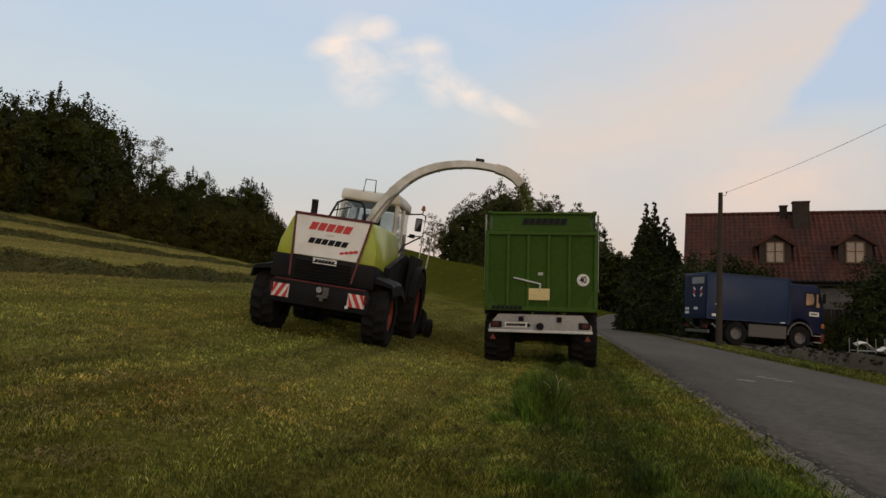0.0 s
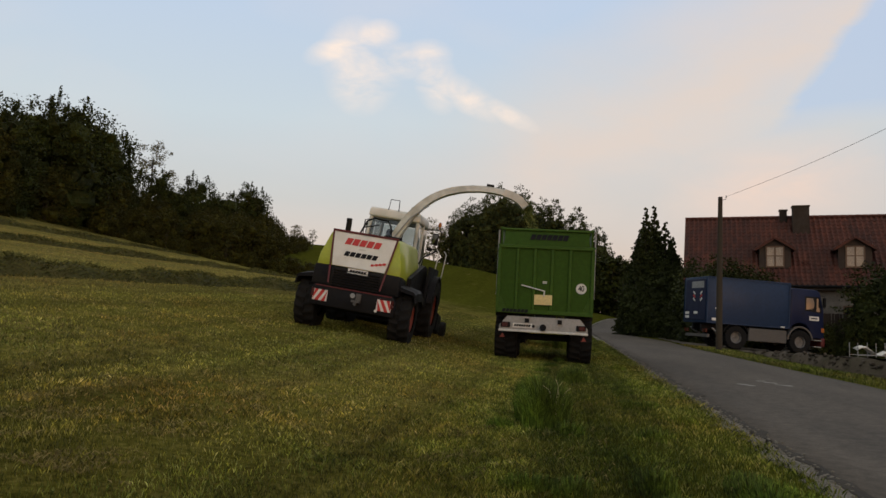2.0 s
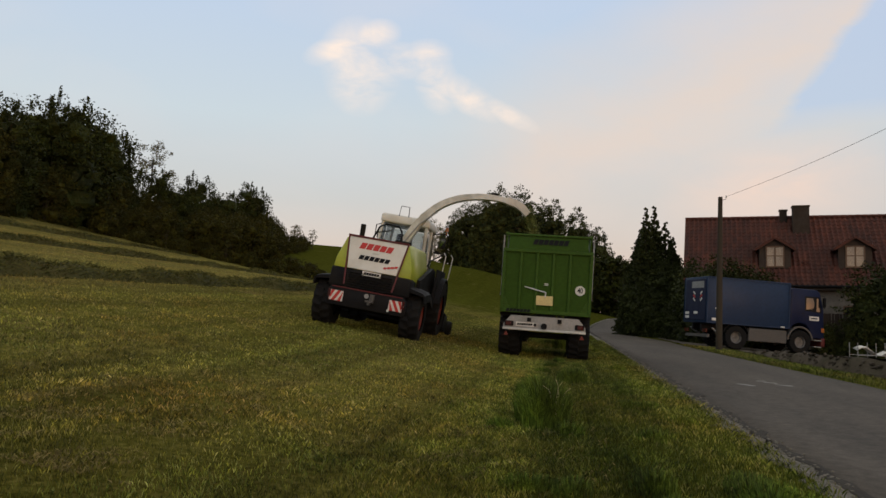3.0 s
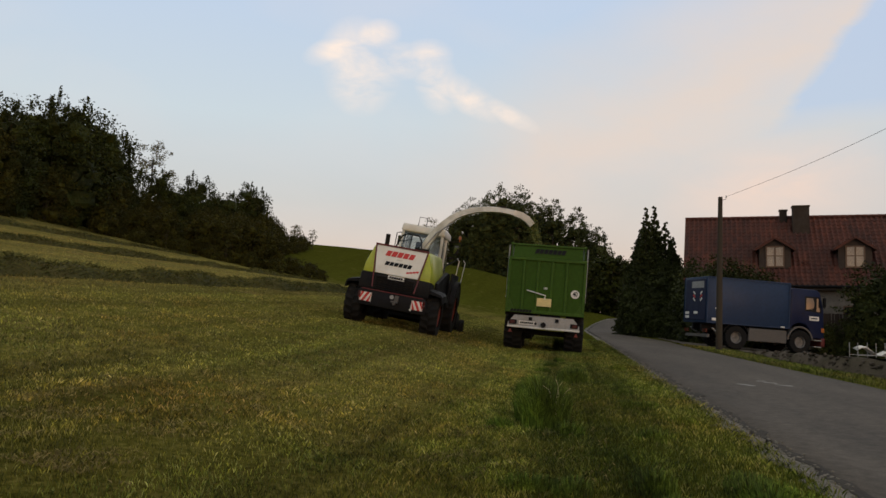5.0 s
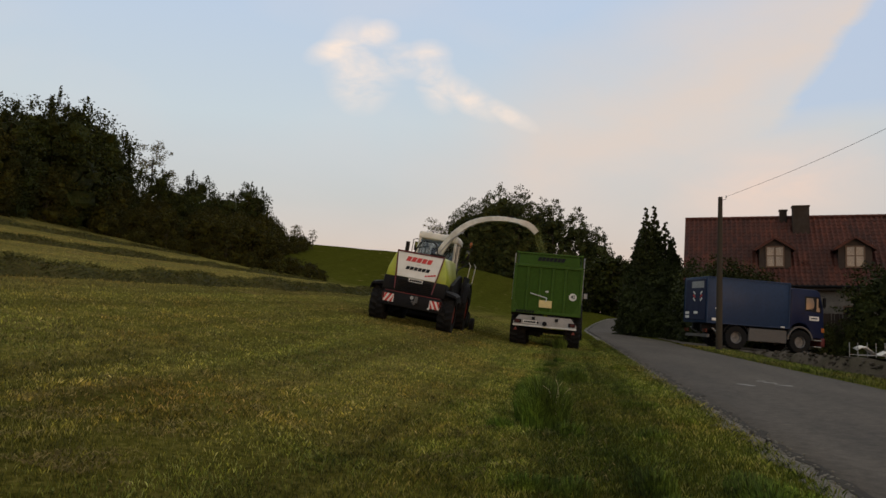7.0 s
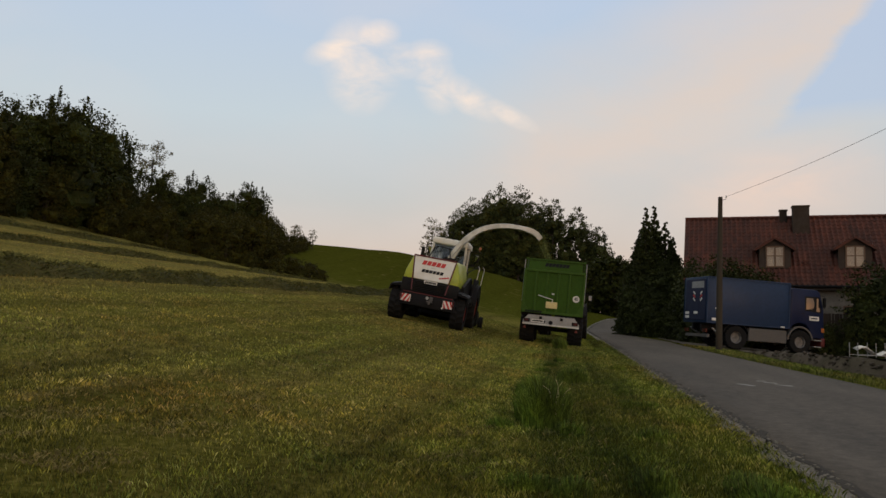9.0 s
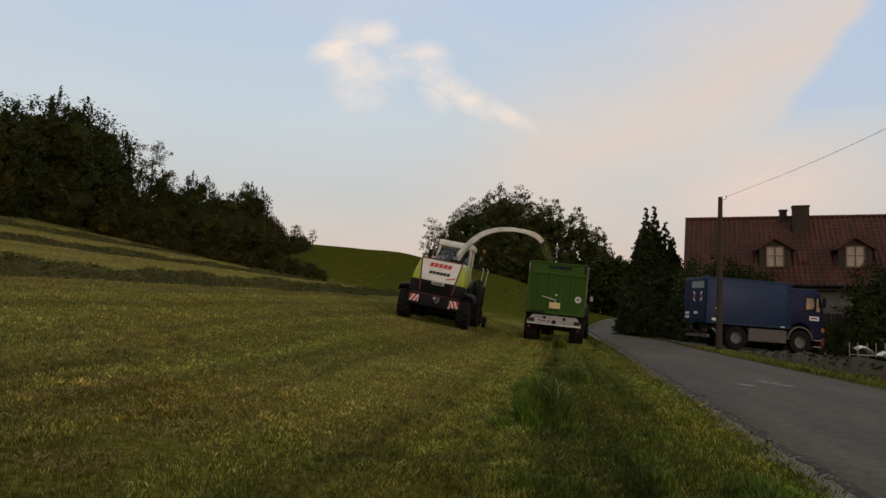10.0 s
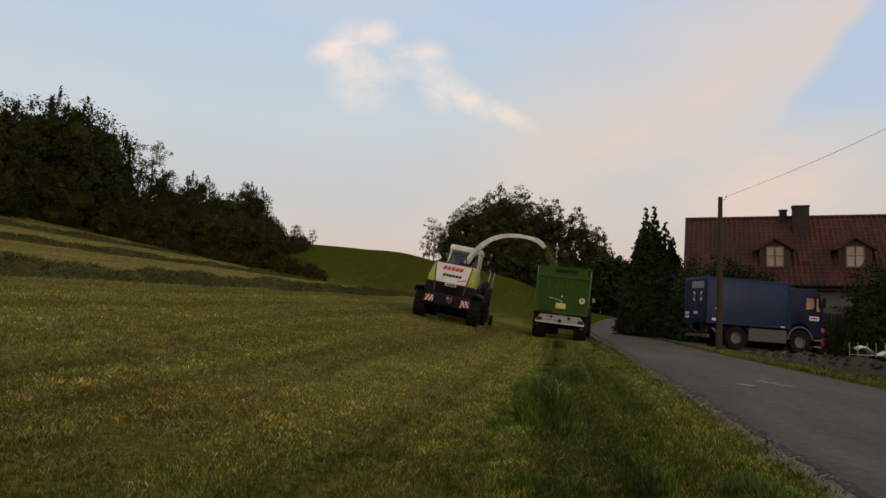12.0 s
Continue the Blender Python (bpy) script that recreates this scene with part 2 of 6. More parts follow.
def field_material():
    """Mown meadow: dry olive stubble, greener along the road and on the far hill, with passes of the mower."""
    m, nt, p = shader("mown_meadow")
    fine = noise_node(nt, 14.0, 10, 0.80)
    streak = noise_node(nt, 1.0, 6, 0.7, (2.6, 1.6, 1.0))
    clump = noise_node(nt, 1.3, 6, 0.65)
    wide = noise_node(nt, 0.16, 4)
    passes = noise_node(nt, 1.0, 3, 0.5, (0.75, 0.035, 0.2))
    dry = ramp_node(nt, fine, ((0.34, (0.024, 0.021, 0.006)), (0.50, (0.122, 0.109, 0.026)), (0.66, (0.27, 0.23, 0.085))))
    darker_grass = ramp_node(nt, fine, ((0.30, (0.024, 0.028, 0.005)), (0.52, (0.061, 0.067, 0.010)), (0.75, (0.15, 0.138, 0.032))))
    co = nt.nodes.new("ShaderNodeTexCoord")
    sep = nt.nodes.new("ShaderNodeSeparateXYZ")
    nt.links.new(co.outputs["Object"], sep.inputs[0])

    def span(out, lo, hi):
        r = nt.nodes.new("ShaderNodeMapRange")
        r.inputs["From Min"].default_value, r.inputs["From Max"].default_value = lo, hi
        nt.links.new(out, r.inputs[0])
        return r.outputs[0]

    def add(a, b, op="ADD"):
        n = nt.nodes.new("ShaderNodeMath")
        n.operation, n.use_clamp = op, True
        for i, v in enumerate((a, b)):
            if isinstance(v, (int, float)):
                n.inputs[i].default_value = v
            else:
                nt.links.new(v, n.inputs[i])
        return n.outputs[0]

    patchy = ramp_node(nt, add(add(clump, passes, "MULTIPLY"), wide), ((0.58, (0, 0, 0)), (0.80, (1, 1, 1))))
    verge = add(span(sep.outputs[0], -1.8, 1.0), span(sep.outputs[1], 55.0, 85.0))
    green = add(add(patchy, 0.55, "MULTIPLY"), verge)
    col = mix_node(nt, green, dry, darker_grass)
    stripes = ramp_node(nt, passes, ((0.38, (0.58, 0.58, 0.56)), (0.60, (1.25, 1.22, 1.12))))
    col = mix_node(nt, add(0.8, add(span(sep.outputs[1], 48.0, 80.0), 0.6, "MULTIPLY"), "SUBTRACT"), col, stripes, "MULTIPLY")
    col = mix_node(nt, 0.35, col, ramp_node(nt, streak, ((0.36, (0.42, 0.42, 0.44)), (0.50, (0.98, 0.98, 0.95)), (0.62, (1.5, 1.44, 1.3)))), "MULTIPLY")
    straw = ramp_node(nt, noise_node(nt, 0.9, 5, 0.6, (1.0, 0.55, 1.0)), ((0.62, (0, 0, 0)), (0.74, (0.55, 0.55, 0.55))))
    col = mix_node(nt, straw, col, (0.26, 0.185, 0.075))
    uphill = add(span(sep.outputs[0], -8.5, -13.0), 0.24, "MULTIPLY")
    col = mix_node(nt, add(uphill, add(1.0, span(sep.outputs[1], 50.0, 75.0), "SUBTRACT"), "MULTIPLY"), col, (0.255, 0.205, 0.070))
    # darker and slightly browner towards the near end of the meadow
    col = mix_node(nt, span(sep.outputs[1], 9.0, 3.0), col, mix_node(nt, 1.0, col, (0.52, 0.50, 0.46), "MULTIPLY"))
    # uncut, deeper green grass on the far hill
    col = mix_node(nt, span(sep.outputs[1], 62.0, 100.0), col, mix_node(nt, 1.0, col, (0.76, 0.76, 0.68), "MULTIPLY"))
    nt.links.new(col, p.inputs["Base Color"])
    p.inputs["Roughness"].default_value, p.inputs["Specular IOR Level"].default_value = 1.0, 0.0
    bump_node(nt, p, fine, 0.3, 0.04)
    return m


def road_material():
    m, nt, p = shader("worn_asphalt")
    fine, wide = noise_node(nt, 60, 6, 0.7), noise_node(nt, 0.8, 5, 0.6, (1.0, 0.22, 1.0))
    col = ramp_node(nt, fine, ((0.3, (0.057, 0.049, 0.040)), (0.7, (0.104, 0.090, 0.074))))
    spots = ramp_node(nt, noise_node(nt, 7.0, 8, 0.78), ((0.36, (0.74, 0.74, 0.74)), (0.5, (1.0, 1.0, 1.0)), (0.64, (1.28, 1.26, 1.22))))
    col = mix_node(nt, 1.0, col, spots, "MULTIPLY")
    worn = ramp_node(nt, wide, ((0.35, (0.80, 0.80, 0.80)), (0.7, (1.15, 1.13, 1.10))))
    col = mix_node(nt, 1.0, col, worn, "MULTIPLY")
    crack = nt.nodes.new("ShaderNodeTexVoronoi")
    crack.feature = "DISTANCE_TO_EDGE"
    crack.inputs["Scale"].default_value = 0.45
    co = nt.nodes.new("ShaderNodeTexCoord")
    bend = nt.nodes.new("ShaderNodeTexNoise")
    bend.inputs["Scale"].default_value, bend.inputs["Detail"].default_value = 1.6, 6
    nt.links.new(co.outputs["Object"], bend.inputs["Vector"])
    warp = nt.nodes.new("ShaderNodeVectorMath")
    warp.operation = "MULTIPLY_ADD"
    nt.links.new(bend.outputs["Color"], warp.inputs[0])
    warp.inputs[1].default_value = (1.6, 1.6, 0)
    nt.links.new(co.outputs["Object"], warp.inputs[2])
    nt.links.new(warp.outputs[0], crack.inputs["Vector"])
    some = noise_node(nt, 0.35, 3)
    line = ramp_node(nt, crack.outputs["Distance"], ((0.0, (0.45, 0.45, 0.45)), (0.010, (0, 0, 0))))
    line = mix_node(nt, 1.0, line, ramp_node(nt, some, ((0.45, (0, 0, 0)), (0.6, (1, 1, 1)))), "MULTIPLY")
    nt.links.new(mix_node(nt, line, col, (0.03, 0.03, 0.03)), p.inputs["Base Color"])
    p.inputs["Roughness"].default_value, p.inputs["Specular IOR Level"].default_value = 0.9, 0.15
    bump_node(nt, p, fine, 0.5, 0.006)
    return m


M_FIELD, M_ROAD = field_material(), road_material()
M_GRAVEL = surface("pale_gravel", (0.165, 0.150, 0.122), 0.95, dirty=0.7, dirt=(0.045, 0.045, 0.025), grain=30, bump=0.8)
M_EARTH = surface("dark_damp_earth", (0.034, 0.029, 0.022), 0.95, dirty=0.7, dirt=(0.075, 0.068, 0.055), grain=22, bump=0.8)
M_YARD = surface("gravel_yard", (0.085, 0.072, 0.058), 0.95, dirty=0.6, dirt=(0.06, 0.055, 0.045), grain=14, bump=0.8)
M_STONE = surface("mossy_stone", (0.066, 0.052, 0.038), 0.95, dirty=0.7, dirt=(0.025, 0.026, 0.014), grain=10, bump=0.6)
M_SOIL = surface("brown_bank_soil", (0.088, 0.070, 0.050), 1.0, dirty=0.8, dirt=(0.045, 0.045, 0.022), grain=12, bump=1.0)
M_HAY = foliage("cut_grass_swath", (0.046, 0.050, 0.014), (0.108, 0.106, 0.034), 0.95)
M_HAYBED = surface("swath_bed", (0.046, 0.046, 0.013), 1.0, dirty=0.6, dirt=(0.12, 0.095, 0.03), grain=9, bump=0.4)


def grass_material(name, a, b, c, straw=0.0):
    m, nt, p = shader(name)
    geo = nt.nodes.new("ShaderNodeNewGeometry")
    col = ramp_node(nt, geo.outputs["Random Per Island"], ((0.0, tuple(v * 0.5 for v in a)), (0.3, a), (0.62, b), (0.82, tuple(v * 1.35 for v in b)), (0.90, c), (1.0, c)))
    patch = ramp_node(nt, noise_node(nt, 2.4, 8, 0.72), ((0.32, (0.38, 0.46, 0.4)), (0.5, (0.95, 0.95, 0.9)), (0.66, (1.58, 1.48, 1.42))))
    col = mix_node(nt, 1.0, col, patch, "MULTIPLY")
    tufty = ramp_node(nt, noise_node(nt, 8.0, 5, 0.7), ((0.36, (0.50, 0.48, 0.46)), (0.5, (0.98, 0.97, 0.95)), (0.64, (1.5, 1.46, 1.4))))
    col = mix_node(nt, 0.85, col, tufty, "MULTIPLY")
    # greener and browner areas, and the lighter and darker passes of the mower
    area = ramp_node(nt, noise_node(nt, 0.28, 4, 0.6, (1.0, 0.7, 1.0)), ((0.36, (1.08, 0.84, 0.80)), (0.48, (1.0, 1.0, 1.0)), (0.62, (0.80, 0.99, 0.82))))
    passes = ramp_node(nt, noise_node(nt, 1.0, 4, 0.6, (0.95, 0.022, 0.2)), ((0.39, (0.48, 0.48, 0.46)), (0.50, (1.0, 1.0, 1.0)), (0.61, (1.50, 1.45, 1.36))))
    col = mix_node(nt, 1.0, mix_node(nt, 1.0, col, area, "MULTIPLY"), passes, "MULTIPLY")
    if straw:
        # drier stubble higher on the slope
        co = nt.nodes.new("ShaderNodeTexCoord")
        sep = nt.nodes.new("ShaderNodeSeparateXYZ")
        nt.links.new(co.outputs["Object"], sep.inputs[0])
        r = nt.nodes.new("ShaderNodeMapRange")
        r.inputs["From Min"].default_value, r.inputs["From Max"].default_value, r.inputs["To Max"].default_value = -8.5, -13.0, straw
        nt.links.new(sep.outputs[0], r.inputs[0])
        col = mix_node(nt, r.outputs[0], col, (0.30, 0.245, 0.085))
        # darker, in brown and green patches, towards the near end of the slope
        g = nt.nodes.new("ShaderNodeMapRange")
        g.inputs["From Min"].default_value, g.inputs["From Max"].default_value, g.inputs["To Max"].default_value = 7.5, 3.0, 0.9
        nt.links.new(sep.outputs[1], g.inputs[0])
        darker_grass = ramp_node(nt, noise_node(nt, 0.6, 4, 0.6), ((0.42, (0.62, 0.50, 0.44)), (0.56, (0.42, 0.60, 0.44))))
        col = mix_node(nt, g.outputs[0], col, mix_node(nt, 1.0, col, darker_grass, "MULTIPLY"))
    # unevenly darker, in places greener, at the near foot of the slope beside the lane
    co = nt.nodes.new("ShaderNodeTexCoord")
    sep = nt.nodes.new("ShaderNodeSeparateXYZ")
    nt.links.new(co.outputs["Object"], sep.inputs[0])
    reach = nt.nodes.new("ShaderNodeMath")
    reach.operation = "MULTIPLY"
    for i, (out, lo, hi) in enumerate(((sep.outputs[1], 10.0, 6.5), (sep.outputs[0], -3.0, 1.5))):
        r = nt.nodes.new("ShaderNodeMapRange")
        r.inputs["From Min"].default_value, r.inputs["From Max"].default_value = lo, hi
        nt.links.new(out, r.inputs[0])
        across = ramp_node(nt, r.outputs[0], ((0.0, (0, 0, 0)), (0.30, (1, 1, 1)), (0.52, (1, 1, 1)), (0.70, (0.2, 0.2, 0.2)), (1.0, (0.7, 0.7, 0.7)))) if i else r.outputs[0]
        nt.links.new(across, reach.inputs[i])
    near_verge_tone = ramp_node(nt, noise_node(nt, 1.1, 5, 0.6), ((0.40, (0.56, 0.55, 0.50)), (0.62, (0.90, 1.0, 0.82))))
    col = mix_node(nt, reach.outputs[0], col, mix_node(nt, 1.0, col, near_verge_tone, "MULTIPLY"))
    nt.links.new(col, p.inputs["Base Color"])
    p.inputs["Roughness"].default_value, p.inputs["Specular IOR Level"].default_value = 0.6, 0.14
    return m


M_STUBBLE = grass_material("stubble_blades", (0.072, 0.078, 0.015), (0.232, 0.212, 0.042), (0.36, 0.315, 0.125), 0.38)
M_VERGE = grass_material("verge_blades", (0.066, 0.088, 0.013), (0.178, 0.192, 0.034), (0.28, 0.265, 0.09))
M_BANK = grass_material("bank_blades", (0.060, 0.072, 0.012), (0.135, 0.148, 0.026), (0.24, 0.22, 0.08))
M_TUFT = grass_material("tall_blades", (0.048, 0.074, 0.008), (0.085, 0.125, 0.016), (0.13, 0.17, 0.03))
M_WISP = foliage("dry_cut_wisps", (0.10, 0.082, 0.030), (0.27, 0.225, 0.095), 0.9)
M_STALK = surface("dry_stalk", (0.42, 0.36, 0.20), 0.8)

# ---- builders ----


def box(bm, c, s, m=None, taper=None):
    """A box of size s centred at c; taper: scale of its top in x and y."""
    t = taper or (1, 1)
    vs = []
    for dz in (-0.5, 0.5):
        k = t if dz > 0 else (1, 1)
        for dx, dy in ((-0.5, -0.5), (0.5, -0.5), (0.5, 0.5), (-0.5, 0.5)):
            v = Vector((dx * s[0] * k[0], dy * s[1] * k[1], dz * s[2]))
            v = (m @ v if m else v) + Vector(c)
            vs.append(bm.verts.new(v))
    for f in ((0, 3, 2, 1), (4, 5, 6, 7), (0, 1, 5, 4), (1, 2, 6, 5), (2, 3, 7, 6), (3, 0, 4, 7)):
        bm.faces.new([vs[i] for i in f])
    return bm


def loft(bm, rings, cap=True, closed=True):
    """Skin a row of rings of equal length."""
    rows = [[bm.verts.new(p) for p in r] for r in rings]
    n = len(rows[0])
    for a, b in zip(rows, rows[1:]):
        for i in range(n if closed else n - 1):
            j = (i + 1) % n
            bm.faces.new((a[i], a[j], b[j], b[i]))
    if cap:
        bm.faces.new(rows[0][::-1])
        bm.faces.new(rows[-1])
    return bm


def ring(c, way, r, n, ry=None):
    way = Vector(way).normalized()
    a = way.orthogonal().normalized() if abs(way.z) > 0.95 else way.cross(Vector((0, 0, 1))).normalized()
    b = a.cross(way).normalized()
    return [Vector(c) + a * math.cos(i * math.tau / n) * r + b * math.sin(i * math.tau / n) * (ry or r) for i in range(n)]


def tube(bm, pts, r, n=8, radii=None, ry=None):
    pts = [Vector(p) for p in pts]
    rings = []
    for i, p in enumerate(pts):
        way = pts[min(i + 1, len(pts) - 1)] - pts[max(i - 1, 0)]
        k = radii[i] if radii else r
        rings.append(ring(p, way, k, n, ry))
    return loft(bm, rings)


def prism(bm, poly, a, b, axis="y"):
    """A polygon of (u, v) drawn out from a to b along the axis; u, v are the two other axes in order."""
    def at(u, v, w):
        return {"x": (w, u, v), "y": (u, w, v), "z": (u, v, w)}[axis]
    return loft(bm, [[Vector(at(u, v, w)) for u, v in poly] for w in (a, b)])


def bevel(bm, width, seg=1):
    bmesh.ops.remove_doubles(bm, verts=bm.verts, dist=1e-5)
    edges = [e for e in bm.edges if len(e.link_faces) == 2 and e.calc_face_angle(0) > 0.5]
    bmesh.ops.bevel(bm, geom=edges, offset=width, segments=seg, affect="EDGES", profile=0.5)
    return bm


def mesh_of(name, bm, material, smooth=True):
    bmesh.ops.recalc_face_normals(bm, faces=bm.faces)
    me = bpy.data.meshes.new(name)
    bm.to_mesh(me)
    bm.free()
    me.materials.append(material)
    if smooth:
        me.shade_smooth()
        me.set_sharp_from_angle(angle=radians(32))
    return me


def part(name, bm, material, parent, label="", at=None):
    ob = new(name, mesh_of(name, bm, material))
    ob.parent = parent
    if at is not None:
        ob.matrix_basis = at
    return tagged(ob, label)


def sheet(name, verts, faces, material, smooth=False):
    me = bpy.data.meshes.new(name)
    me.from_pydata(verts, [], faces)
    me.materials.append(material)
    if smooth:
        me.shade_smooth()
    return new(name, me)


def soup(name, verts, size, material):
    """A mesh of separate small faces: verts is (count * size, 3)."""
    me = bpy.data.meshes.new(name)
    n = len(verts) // size
    me.vertices.add(len(verts))
    me.vertices.foreach_set("co", np.asarray(verts, np.float32).ravel())
    me.loops.add(len(verts))
    me.loops.foreach_set("vertex_index", np.arange(len(verts), dtype=np.int32))
    me.polygons.add(n)
    me.polygons.foreach_set("loop_start", np.arange(0, len(verts), size, dtype=np.int32))
    me.polygons.foreach_set("loop_total", np.full(n, size, np.int32))
    me.materials.append(material)
    me.update(calc_edges=True)
    return me


def B():
    return bmesh.new()


# ---- the lie of the land: a hillside falling towards the road, a second hill behind ----


def smooth_table(x, knots, soft):
    ks, vs = zip(*knots)
    return sum(np.interp(np.asarray(x, float) + d * soft, ks, vs) for d in (-1, -0.5, 0, 0.5, 1)) / 5


ACROSS = ((-400, 60), (-90, 17.5), (-60, 12.6), (-45, 9.3), (-34, 6.35), (-27, 4.95), (-20, 3.45), (-12.5, 1.95), (-6.2, 0.72), (-3.9, 0.40),
          (-1.5, -0.01), (0.5, -0.05), (2.3, -0.10), (7.0, -0.17), (8.7, -0.28), (12, -0.46), (20, -0.78), (60, -1.6), (400, -4))
RISE = ((-20, 0.0), (-16, 0.014), (-12.5, 0.0205), (-6.2, 0.0205), (-3.9, 0.0165), (-1.5, 0.007), (0.5, 0.0015), (2.0, 0.0))
BACK = ((-120, 0), (-70, 0.5), (-50, 2.6), (-40, 4.9), (-30, 6.8), (-17, 6.3), (-6.6, 5.6), (-1, 3.7), (2, 2.6), (5, 2.5), (9, 1.6), (13, 0.6), (18, 0))


def road_left(y):
    return 2.3 + np.maximum(0, np.asarray(y, float) - 60) ** 2 / 420


def road_right(y):
    return smooth_table(y, ((-100, 7.1), (17, 6.92), (25, 6.52), (33, 6.24), (38, 6.15), (46, 6.25), (53, 5.3), (62, 5.3), (72, 5.9), (90, 8.0), (105, 11.5), (130, 19), (160, 32), (400, 300)), 2)


def land(x, y):
    x, y = np.asarray(x, float), np.asarray(y, float)
    z = smooth_table(x, ACROSS, 0.8)
    z = z + smooth_table(x, RISE, 0.8) * 32 * np.tanh((y - 15) / 32)
    s = np.clip((y - 70) / 70, 0, 1)
    fade = 1 - 0.75 * np.clip((y - 142) / 90, 0, 1) ** 1.5
    z = z + smooth_table(x, BACK, 2) * s * s * (3 - 2 * s) * fade
    return z


def land_z(x, y):
    return float(land(x, y))

# ---- ground, road, yard ----


def uneven(x, y):
    """Small humps of the meadow, fading out at the lane and the yard."""
    rng = np.random.default_rng(4)
    rough = np.zeros_like(x)
    for k, a in ((0.35, 0.035), (0.9, 0.016), (2.3, 0.010)):
        ph = rng.uniform(0, 6.28, 4)
        rough += a * (np.sin(k * x + ph[0] + 1.3 * np.sin(0.6 * k * y + ph[1])) * np.sin(k * y * 0.8 + ph[2] + np.sin(0.7 * k * x + ph[3])))
    flat = (x > road_left(y) - 0.02) & (x < road_right(y) + 0.02) | (x > 6.2) & (x < 40) & (y > 14) & (y < 62)
    near_road = np.exp(-(np.minimum(abs(x - road_left(y)), abs(x - road_right(y))) / 0.5) ** 2)
    return np.where(flat, 0, rough * (1 - near_road))


def make_ground():
    xs = np.concatenate([np.linspace(-400, -80, 17)[:-1], np.linspace(-80, -30, 34)[:-1], np.linspace(-30, -8, 56)[:-1], np.linspace(-8, 1.8, 66)[:-1],
                         np.linspace(1.8, 8.2, 65)[:-1], np.linspace(8.2, 20, 48)[:-1], np.linspace(20, 60, 21)[:-1], np.linspace(60, 400, 12)])
    ys = np.concatenate([np.linspace(-80, 1, 22)[:-1], np.linspace(1, 30, 146)[:-1], np.linspace(30, 70, 101)[:-1], np.linspace(70, 240, 86)[:-1],
                         np.linspace(240, 1500, 20)])
    X, Y = np.meshgrid(xs, ys)
    Z = land(X, Y)
    Z = Z + uneven(X, Y)
    under = (X > road_left(Y) - 0.02) & (X < road_right(Y) + 0.02)
    Z = np.where(under, Z - 0.10, Z)
    nx, ny = len(xs), len(ys)
    i = np.arange(nx * ny).reshape(ny, nx)
    faces = np.stack([i[:-1, :-1], i[:-1, 1:], i[1:, 1:], i[1:, :-1]], -1).reshape(-1, 4)
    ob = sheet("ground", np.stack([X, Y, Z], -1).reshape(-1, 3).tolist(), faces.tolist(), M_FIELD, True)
    tagged(ob, "mown hillside meadow with dry olive stubble and green verge", "ground", kind="structure")


def strip(name, left, right, y0, y1, step, lift, material, label, category, wobble=0.0, cross=8):
    ys = np.arange(y0, y1 + step / 2, step)
    rng = np.random.default_rng(len(name))
    verts, faces = [], []
    n = cross + 1
    for y in ys:
        a, b = float(left(y)) + rng.normal(0, wobble), float(right(y)) + rng.normal(0, wobble)
        for k in range(n):
            x = a + (b - a) * k / cross
            crown = 0.03 * math.sin(math.pi * k / cross) if cross > 4 else 0
            verts.append((x, y, land_z(x, y) + lift + crown))
        verts.append((a - 0.03, y, land_z(a, y) - 0.12))
        verts.append((b + 0.03, y, land_z(b, y) - 0.12))
    w = n + 2
    for r in range(len(ys) - 1):
        p, q = r * w, (r + 1) * w
        for k in range(cross):
            faces.append((p + k, p + k + 1, q + k + 1, q + k))
        faces.append((p + n, p, q, q + n))
        faces.append((p + cross, p + n + 1, q + n + 1, q + cross))
    return tagged(sheet(name, verts, faces, material, True), label, category, kind="structure")


def blades(name, n, xr, yr, power, height, width, lean, material, label, keep=None, seed=1, base=0.0):
    """Grass as single thin blades, denser near the front edge of the plot."""
    rng = np.random.default_rng(seed)
    y = yr[0] + (yr[1] - yr[0]) * rng.random(n) ** power
    lo, hi = xr
    lo = lo(y) if callable(lo) else np.full(n, lo)
    hi = hi(y) if callable(hi) else np.full(n, hi)
    x = lo + (hi - lo) * rng.random(n)
    clump = np.sin(x * 2.1 + 1.7 * np.sin(y * 1.3)) * np.sin(y * 1.9 + 1.4 * np.sin(x * 1.1)) + 0.6 * np.sin(x * 5.3 + y * 4.1)
    ok = rng.random(n) < 0.80 + 0.20 * clump
    if keep is not None:
        ok &= keep(x, y)
    x, y, clump = x[ok], y[ok], clump[ok]
    n = len(x)
    z = land(x, y) + uneven(x, y) + base
    far = 1 + np.clip((y - 10) / 20, 0, 1.4)
    h = height * rng.uniform(0.45, 1.25, n) * (1 + 0.15 * clump)
    w = width * rng.uniform(0.6, 1.3, n) * far
    a, b = rng.uniform(0, 6.283, n), rng.uniform(0, 6.283, n)
    off = h * lean * rng.uniform(0.2, 1.3, n)
    dx, dy = np.cos(a) * w / 2, np.sin(a) * w / 2
    p0 = np.stack([x - dx, y - dy, z - 0.01], -1)
    p1 = np.stack([x + dx, y + dy, z - 0.01], -1)
    m1 = np.stack([x + np.cos(b) * off * 0.35 + dx * 0.7, y + np.sin(b) * off * 0.35 + dy * 0.7, z + h * 0.6], -1)
    p2 = np.stack([x + np.cos(b) * off, y + np.sin(b) * off, z + h], -1)
    verts = np.stack([p0, p1, m1, p2], 1).reshape(-1, 3)
    return tagged(new(name, soup(name, verts, 4, material)), label, "grass", kind="stuff")


